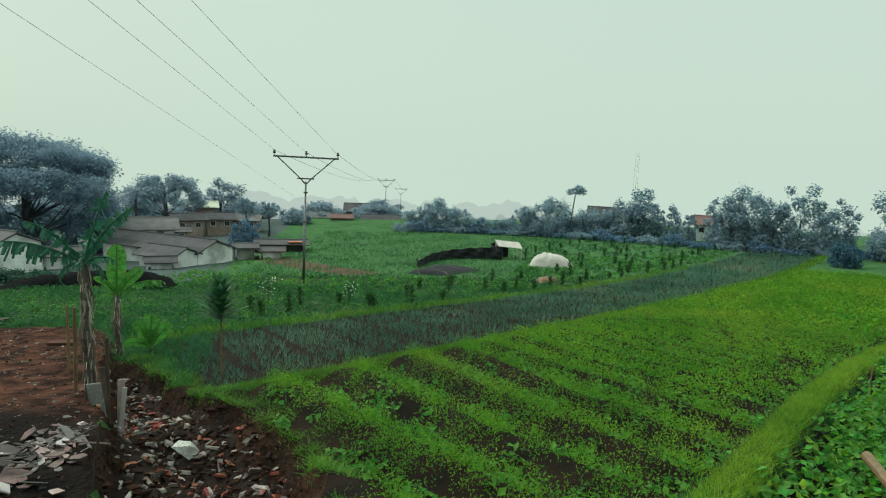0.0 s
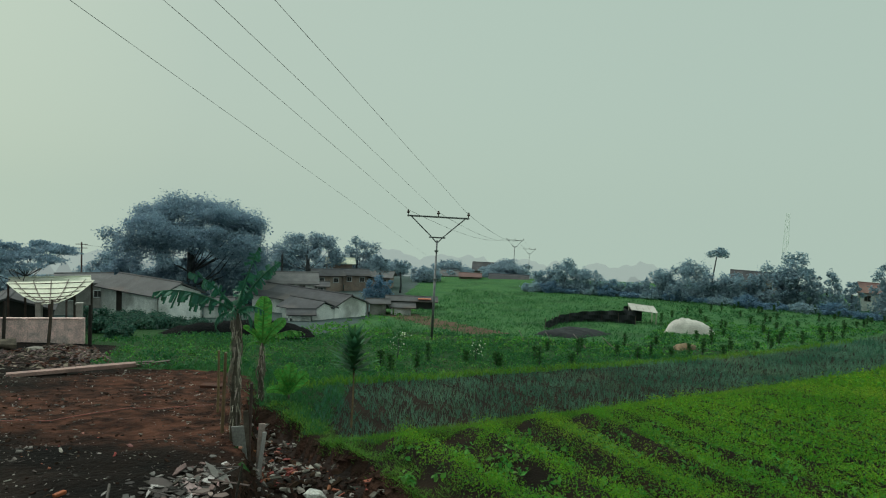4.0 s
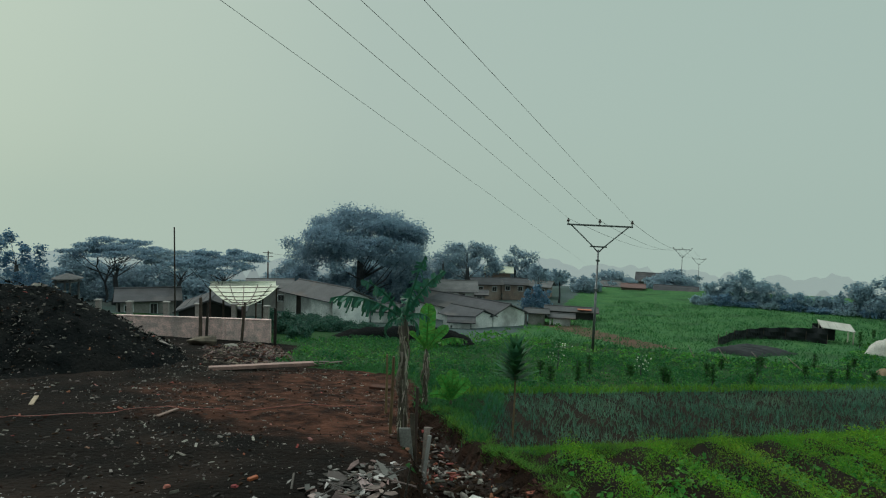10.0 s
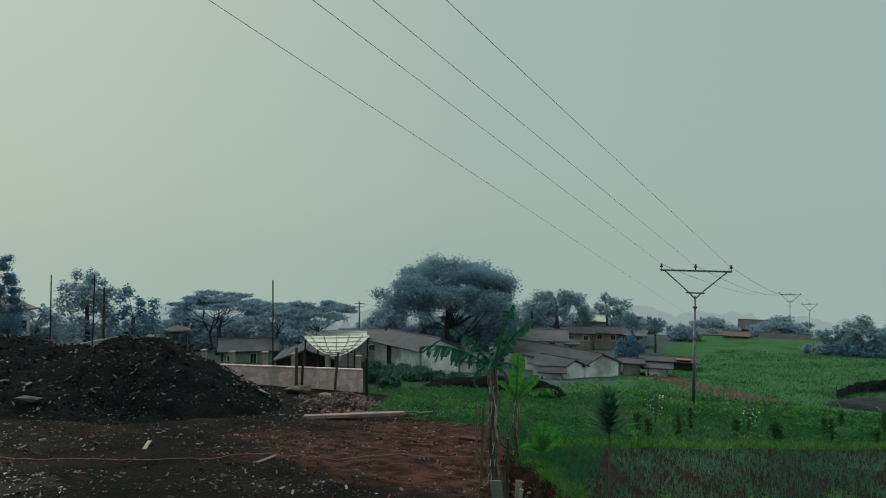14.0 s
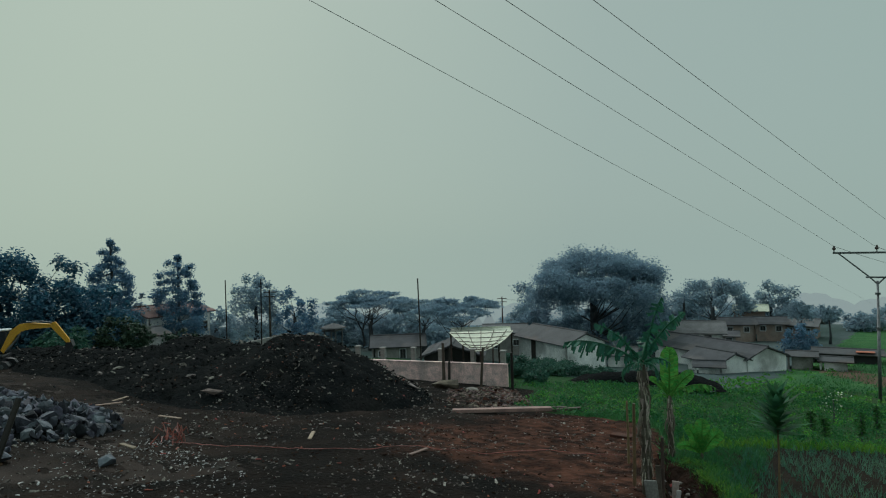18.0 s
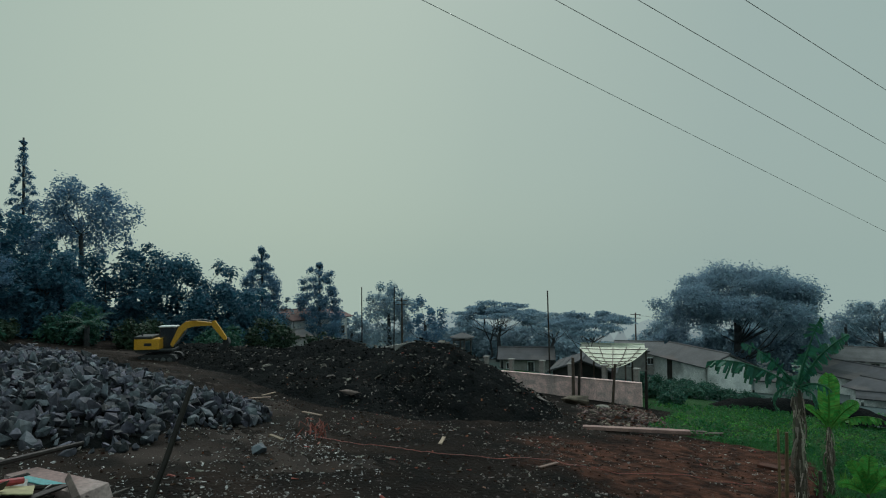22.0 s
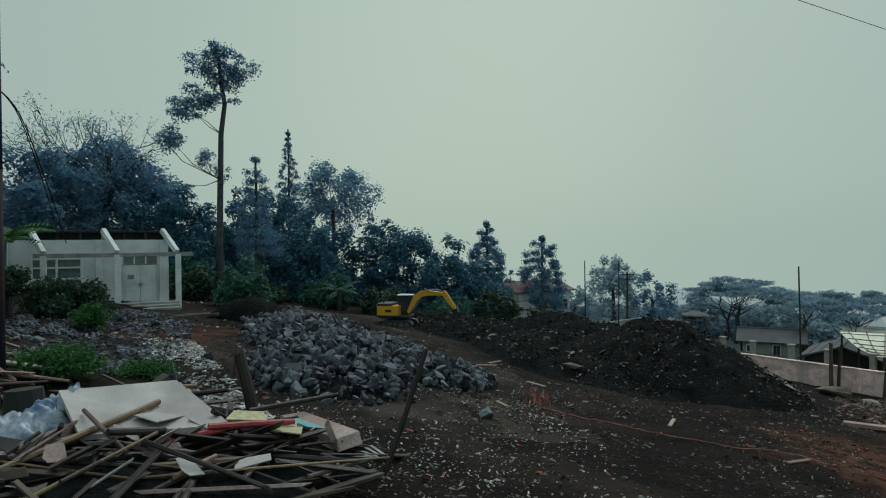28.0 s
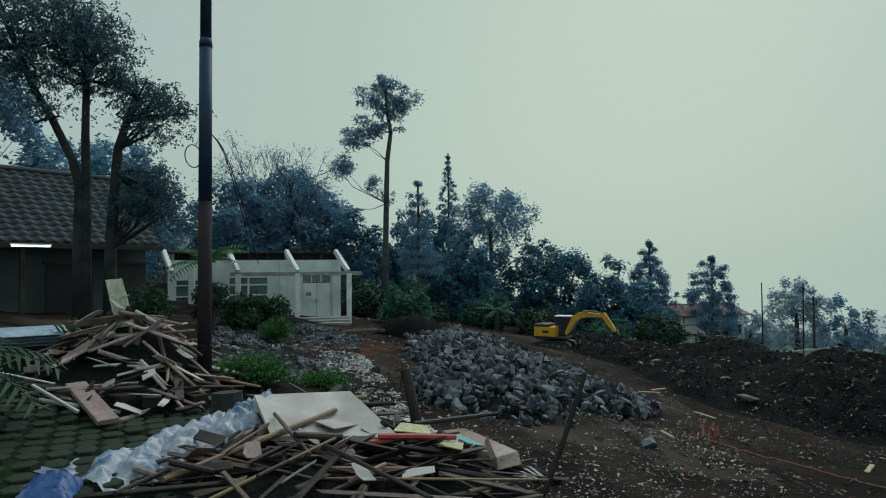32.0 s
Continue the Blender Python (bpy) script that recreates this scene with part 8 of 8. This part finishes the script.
stretch((-10.2, -1.3, 0.45), (-11.4, 0.1, 0.35), (0.045,), "dark_wood", near, "pole", round_=True)
stretch((-10.9, -0.75, 0.12), (-9.6, 0.25, 0.02), (0.45, 0.18), "pinkboard", near, "board", "pinkish plaster slab")
for (x, y, z), (w, h), mt, lb in (((-9.45, -0.7, 0.34), (0.7, 0.5), "yellow_board", "pale yellow sheet"), ((-9.9, -1.3, 0.46), (0.6, 0.4), "yellow_board", "pale yellow sheet"),
                                  ((-9.55, -2.45, 0.62), (0.8, 0.5), "white_board", "broken white board"), ((-8.9, -3.3, 0.6), (0.6, 0.4), "white_board", "broken white board")):
    part("sheet", Mesh().slab([(-w / 2, -h / 2), (w / 2, -h * 0.4), (w * 0.42, h / 2), (-w * 0.3, h * 0.45)], 0.015,
                              Matrix.Translation((x, y, z)) @ Euler((0.12, 0.15, x * 3)).to_matrix().to_4x4()), M[mt], near, lb)
for k in range(5):
    c = Vector((-9.2 - 0.12 * k, 0.2 + 0.08 * k, -0.05))
    stretch(c, c + Vector((0.45, 0.25, 0.12 - 0.05 * k)), (0.05, 0.02), "steel", near, "metal_strip", "bent pale metal strip")


def upright(name, label, a, b, r, mt, category="post", bits=0):
    ob = part(name, Mesh().tube([a, tuple((Vector(a) + Vector(b)) / 2 + Vector((0.02, 0.02, 0))), b], [r * 1.1, r, r * 0.9], 9), M[mt])
    return tagged(ob, label, category)


upright("leaning_stick", "dark straight stick leaning out of the soil", (-8.9, 0.55, gz(-8.9, 0.55) - 0.2), (-9.35, 1.35, 1.42), 0.04, "dark_wood", "stick")
upright("broken_post", "thick broken dark post leaning from the heap", (-11.0, -1.25, -0.2), (-11.35, -1.56, 1.15), 0.1, "dark_wood")
upright("split_stake", "split pale end of a broken post", (-11.3, -1.7, 0.75), (-11.4, -1.62, 1.28), 0.035, "wood", "stake")
upright("broken_log", "dark cut log lying on the heap", (-12.2, -2.95, 0.62), (-11.6, -3.35, 0.36), 0.11, "dark_wood", "log")
upright("dark_drum", "dark upright drum behind the white board", (-10.25, -4.45, gz(-10.25, -4.45) - 0.1), (-10.25, -4.45, 0.95), 0.28, "dark", "drum")
def crumpled_sheet():
    """A long plastic sheet lying in folds along the heap's edge and up to the white board."""
    line = [Vector(p) for p in ((-7.15, -5.0, 0.42), (-7.7, -4.9, 0.52), (-8.3, -4.72, 0.54), (-8.9, -4.5, 0.62), (-9.45, -4.2, 0.64), (-9.85, -3.95, 0.74), (-10.1, -3.7, 0.86))]
    nx, ny = 84, 26
    ms, pts = Mesh(), []
    for i in range(nx + 1):
        f = i / nx * (len(line) - 1)
        k = min(int(f), len(line) - 2)
        p, d = line[k].lerp(line[k + 1], f - k), (line[k + 1] - line[k]).normalized()
        side = d.cross(Vector((0, 0, 1))).normalized()
        w = 0.62 - 0.22 * i / nx + 0.08 * math.sin(i * 0.5)
        for j in range(ny + 1):
            b = j / ny * 2 - 1
            x, y = i * 0.09, b * 1.7
            fold = abs(math.sin(x * 1.9 + y * 1.3 + 0.8 * math.sin(y * 2.1))) + 0.6 * abs(math.sin(x * 4.1 - y * 2.7 + 1.0)) + 0.35 * abs(math.sin(x * 7.3 + y * 5.9))
            q = p + side * b * w + d * 0.05 * math.sin(y * 5 + x)
            q.z += 0.13 * fold - 0.34 * b * b - 0.06
            q.z = max(q.z, gz(q.x, q.y) + 0.02)
            pts.append(tuple(q))
    n = ny + 1
    ms.add(pts, [(i * n + j, i * n + j + 1, (i + 1) * n + j + 1, (i + 1) * n + j) for i in range(nx) for j in range(ny)])
    tagged(part("plastic_sheet", ms, M["tarp"], smooth=True), "crumpled white and blue plastic sheet at the heap's edge", "plastic sheet")


crumpled_sheet()
draped("blue_bag", "crumpled blue plastic bag on the paving", -6.75, -5.1, 20, (0.8, 0.6), (0.08, 0.2, 0.16, 0.08), M["blue_plastic"], "plastic bag", 12)

far = timber_heap("timber_heap", "tall heap of broken boards and timber by the service pole",
                  [(-12.4, -7.3, 1.9, 1.9, 1.75), (-11.6, -6.9, 1.9, 1.9, 0.75), (-13.2, -7.0, 1.9, 1.3, 0.9)], 150, 9, 125, 60, (0.4, 1.7),
                  ["wood", "pale_wood", "dark_wood", "pinkboard", "white_board", "dark_wood", "pinkboard", "wood", "dark_wood"], (-15, -9.4, -9.4, -4.9))
stretch((-12.25, -7.3, 1.6), (-12.15, -7.55, 2.85), (0.34, 0.04), "cream", far, "board", "upright pale board", spin=70)
stretch((-12.0, -8.2, 1.62), (-12.9, -6.2, 1.72), (0.1, 0.04), "pale_wood", far, "plank", "long pale plank")
stretch((-11.2, -7.9, 0.7), (-12.2, -6.1, 1.05), (0.5, 0.03), "pinkboard", far, "board", "curved pinkish board")
stretch((-11.3, -8.3, 0.95), (-12.5, -6.5, 0.95), (0.35, 0.03), "pinkboard", far, "board", "curved pinkish board")
part("box", Mesh().box((0.5, 0.45, 0.6), Matrix.Translation((-11.9, -7.1, 1.45)) @ Matrix.Rotation(0.4, 4, "Z"), 0.02), M["redbrown"] if "redbrown" in M else M["wood"], far, "brown wooden box")
ly = lying("fallen_board", "thick pale board lying on mossy paving", -9.85, -6.55, (1.6, 0.32, 0.08), 50, M["pinkboard"], "board", dz=0.22, tip=14)
lying("pale_pipe", "thin white pipe leaning on the ground", -9.75, -7.1, (1.4, 0.05, 0.05), 62, M["white_board"], "pipe", dz=0.2, tip=12)
for i, (x, y, ln) in enumerate(((-10.9, -6.1, 0.9), (-11.4, -5.6, 0.8), (-10.6, -6.6, 0.7))):
    lying("cut_log", "dark squared log at the foot of the heap", x, y, (ln, 0.3, 0.25), 30 + 20 * i, M["dark_wood"], "log", group="logs at the heap")

# stacked roofing sheets at the left of the paving
def sheet_stack(x, y):
    t = thing("sheet_stack", frame_at(x, y, gz(x, y), 40), "stack of blue-white corrugated roofing sheets", "roofing sheets")
    n = 22
    for k in range(4):
        ms = Mesh()
        pts = [(-0.9 + 1.8 * i / n + 0.05 * k, sgn * 0.8 + 0.06 * k, 0.6 + 0.07 * k + 0.035 * math.sin(i * 1.6)) for sgn in (-1, 1) for i in range(n + 1)]
        ms.add(pts, [(i, i + 1, i + n + 2, i + n + 1) for i in range(n)])
        ms.add([(p[0], p[1], p[2] - 0.012) for p in pts], [(i + n + 1, i + n + 2, i + 1, i) for i in range(n)])
        part("roofing_sheet", ms, M["bluesheet"], t, smooth=True)
    for dx in (-0.7, 0.7):
        part("bearer", Mesh().box((0.15, 1.5, 0.6), Matrix.Translation((dx, 0, 0.25))), M["dark_wood"], t)


M["bluesheet"] = mat("blue_white_sheet_metal", (0.26, 0.33, 0.42), (0.18, 0.24, 0.33), 2.0, 0.5, 14, 0.1, third=(0.45, 0.5, 0.55))
sheet_stack(-12.3, -9.7)

# ---- mossy paving round the heaps ----
def paving():
    t = tagged(new("paving"), "mossy hexagonal paving stones with moss in the joints", "paving", kind="structure")
    hexa = Mesh()
    r = 0.17
    top = [(r * math.cos(a), r * math.sin(a)) for a in np.linspace(0, 2 * math.pi, 7)[:-1]]
    hexa.add([(x * 0.9, y * 0.9, 0.03) for x, y in top] + [(x, y, 0.015) for x, y in top] + [(x, y, -0.06) for x, y in top],
             [tuple(range(6))] + [(i, i + 6, (i + 1) % 6 + 6, (i + 1) % 6) for i in range(6)] + [(i + 6, i + 12, (i + 1) % 6 + 12, (i + 1) % 6 + 6) for i in range(6)])
    me = hexa.make("paving_stone")
    me.materials.append(M["cobble"])
    rng = np.random.default_rng(2)
    k = 0
    for j in range(30):
        for i in range(30):
            x, y = -11.6 + j * 0.31, -9.0 + i * 0.36 + (j % 2) * 0.18
            if not (-11.6 < x < -6.2 and -8.2 < y < -3.6) or math.hypot(x + 9.3, y + 5.6) > 2.7 or k >= 300:
                continue
            ob = part("paving_stone", me, None, t)
            ob.matrix_world = Matrix.Translation((x + rng.normal(scale=0.012), y + rng.normal(scale=0.012), gz(x, y) + rng.normal(scale=0.006) + 0.015)) @ Euler((rng.normal(scale=0.03), rng.normal(scale=0.03) + 0.03, rng.normal(scale=0.08))).to_matrix().to_4x4()
            k += 1


# ---- plants round the heaps ----
def strap_plant(name, label, x, y, n, ln, seed, material, dz=0.0, category="plant"):
    rng = np.random.default_rng(seed)
    ms = Mesh()
    for i in range(n):
        a, up = rng.uniform(0, 6.3), rng.uniform(0.5, 1.35)
        l = ln * rng.uniform(0.6, 1.15)
        d = Vector((math.cos(a) * math.cos(up), math.sin(a) * math.cos(up), math.sin(up)))
        s = Vector((-math.sin(a), math.cos(a), 0)) * 0.05 * l
        p = Vector((rng.normal(scale=0.05), rng.normal(scale=0.05), 0))
        q, r2 = p + d * l * 0.55, p + d * l + Vector((0, 0, -0.25 * l))
        ms.add([tuple(v) for v in (p - s * 0.5, p + s * 0.5, q + s, q - s, r2)], [(0, 1, 2, 3), (3, 2, 4)])
    t = thing(name, Matrix.Translation((x, y, gz(x, y) + dz)), label, category)
    part("leaves", ms, material, t)
    return t


def leafy_bush(name, label, x, y, h, w, seed, material, leaf=0.12, n=1500):
    rng = np.random.default_rng(seed)
    t = thing(name, Matrix.Translation((x, y, gz(x, y))), label, "bush")
    stems = Mesh()
    cl = []
    for _ in range(22):
        a, f = rng.uniform(0, 6.3), math.sqrt(rng.random())
        c = (w / 2 * f * math.cos(a), w / 2 * f * math.sin(a), h * rng.uniform(0.3, 0.9) * (1 - 0.35 * f))
        cl.append((c, 0.2 * w + 0.08, n // 44))
        stems.tube([(0, 0, -0.1), (c[0] * 0.4, c[1] * 0.4, c[2] * 0.6), c], [0.03, 0.02, 0.01], 4, False)
    part("stems", stems, M["bark"], t)
    part("crown", Mesh().quads(clump_leaves(rng, cl, leaf)), material, t)


strap_plant("spider_plant", "bright green strap-leaved plant beside the service pole", -13.4, -5.75, 60, 0.95, 1, G["weed"])
leafy_bush("weed_bush", "bright green weeds beside the service pole", -13.7, -5.45, 0.72, 1.5, 2, G["weed"], 0.09, 2600)
leafy_bush("weed_bush", "bright green weeds by the pale gravel track", -14.9, -4.0, 0.32, 1.1, 3, G["weed"], 0.08, 1200)
strap_plant("spider_plant", "green strap-leaved plant beside the timber heap", -12.1, -8.4, 36, 0.6, 4, G["weed"], dz=0.9)
leafy_bush("dark_bush", "large dark bush before the white building", -25.4, -9.3, 1.6, 2.2, 5, G["bush"], 0.16, 4200)
leafy_bush("dark_bush", "upright dark bush before the white building", -24.0, -10.6, 2.1, 1.2, 6, G["bush"], 0.14, 2200)
leafy_bush("green_bush", "small fresh green bush by the stones", -22.5, -7.6, 1.0, 1.1, 7, G["weed"], 0.1, 1400)
leafy_bush("green_bush", "shrub with yellowing leaves by the tiled house", -20.8, -11.6, 1.9, 1.4, 8, G["bush"], 0.13, 1700)
palm(-8.0, -7.6, 0.9, 41, "dark cycad-like palm beside the paving", fronds=11, length=1.6, leaf_mat=G["bush"], trunk_r=0.14, tilt=0.45, name="cycad")
leafy_bush("dark_bush", "dark low bush beside the paving", -8.3, -8.2, 1.2, 2.0, 9, G["bush"], 0.12, 2200)
palm(-30.5, -13.6, 2.4, 42, "green palm behind the white building", fronds=9, length=2.2, leaf_mat=G["weed"], tilt=0.35)
paving()

# ---- rubble by the ditch ----
M["wet_sheet"] = mat("wet_grey_fibre_sheet", (0.20, 0.185, 0.18), (0.12, 0.11, 0.105), 2.0, 0.7, 20, 0.4, 0.01, third=(0.05, 0.042, 0.04), stain=0.7, vary=0.35)


def rubble_patch():
    rng = np.random.default_rng(6)
    t = thing("rubble_patch", Matrix.Translation((0, 0, 0)), "patch of broken pale boards and plaster at the yard edge", "rubble")
    for i in range(210):
        x, y = rng.normal(-5.3, 0.4), rng.normal(8.05, 0.75)
        if x > -3.9 - 5.3 * (y - 5) / 10 + 0.75:
            continue
        k = 2.6 if i % 5 == 0 else 1.0
        w, h = rng.uniform(0.07, 0.2) * k, rng.uniform(0.04, 0.12) * k
        edge = [(math.cos(a) * w * rng.uniform(0.3, 0.75), math.sin(a) * h * rng.uniform(0.3, 0.75)) for a in np.arange(0, 6.2, 1.26) + rng.uniform(-0.4, 0.4, 5)]
        part("fragment", Mesh().slab(edge, rng.uniform(0.005, 0.014),
                                     Matrix.Translation((x, y, gz(x, y) + rng.uniform(0.01, 0.10))) @ Euler((rng.normal(scale=0.24), rng.normal(scale=0.24), rng.uniform(0, 6.3))).to_matrix().to_4x4()),
             M[["spill", "wet_sheet", "pinkdirt", "wet_sheet", "wet_sheet", "dark_wood", "white_board", "pinkboard", "dark_wood", "spill", "wet_sheet"][i % 11]], t)
    for i in range(11):
        x, y = rng.normal(-5.3, 0.35), rng.normal(7.7, 0.5)
        a = rng.uniform(0, 3.1)
        p = Vector((x, y, gz(x, y) + 0.15))
        stretch(p, p + Vector((math.cos(a), math.sin(a), rng.uniform(-0.1, 0.2))) * rng.uniform(0.3, 0.7), (0.03, 0.012), ("dark_wood", "dark_wood", "wood")[i % 3], t, "lath")


rubble_patch()
lying("plaster_fragment", "broken white plaster piece lying on the rubble at the yard edge", -5.05, 6.75, (0.32, 0.22, 0.025), 35, M["white_board"], "plaster piece", dz=0.1, tip=35)
sack_mesh = STONES[6].copy()
sack_mesh.materials.clear()
sack = part("white_sack", sack_mesh, M["sack"])
sack.matrix_world = Matrix.Translation((-4.24, 10.08, gz(-4.24, 10.08) + 0.15)) @ Matrix.Rotation(radians(25), 4, "Z") @ Matrix.Diagonal((0.46, 0.42, 0.42, 1))
tagged(sack, "dirty white plastic sack lying in the ditch", "sack")
for i, (x, y, w, h, top, mt) in enumerate(((-6.12, 10.68, 0.24, 1.0, -1.3, "concrete"), (-5.98, 10.72, 0.09, 1.3, -1.0, "wood"), (-5.68, 10.8, 0.12, 1.05, -1.24, "pinkboard"), (-5.6, 10.76, 0.08, 0.95, -1.38, "white_board"))):
    ob = part("broken_board", Mesh().box((w, 0.03, h), Matrix.Translation((0, 0, -h / 2)), 0.006), M[mt])
    ob.matrix_world = Matrix.Translation((x, y, top)) @ Euler((0.06, 0.07 * (i - 1.5), 0.25 + 0.15 * i)).to_matrix().to_4x4()
    tagged(ob, "broken board standing in the muddy ditch", "board", "broken boards in the ditch")
for i, (x, y, w, h, mt) in enumerate(((-4.9, 9.0, 0.2, 0.1, "white_board"), (-4.3, 8.2, 0.26, 0.12, "pinkboard"), (-3.8, 7.6, 0.22, 0.14, "concrete"))):
    ob = part("broken_board", Mesh().box((w, 0.04, h), Matrix.Translation((0, 0, h / 2)), 0.006), M[mt])
    ob.matrix_world = Matrix.Translation((x, y, gz(x, y) - 0.03)) @ Euler((0.15 * (i % 3 - 1) - 0.9, 0.1 * (i % 2), 0.4 * i)).to_matrix().to_4x4()
    tagged(ob, "broken board stuck in the muddy ditch", "board", "broken boards in the ditch")
lying("orange_tile", "broken orange clay piece in the ditch", -2.75, 6.7, (0.32, 0.22, 0.1), 30, M["orange"], "clay piece", dz=0.05)
lying("orange_tile", "broken orange clay piece on the yard", -6.8, 7.2, (0.17, 0.07, 0.05), 80, M["orange"], "clay piece", dz=0.0)
stake(-4.1, 7.0, 0.8, 0.015, "thin bent rod standing in the ditch", "dark_wood", lean=(0.1, 0.1))
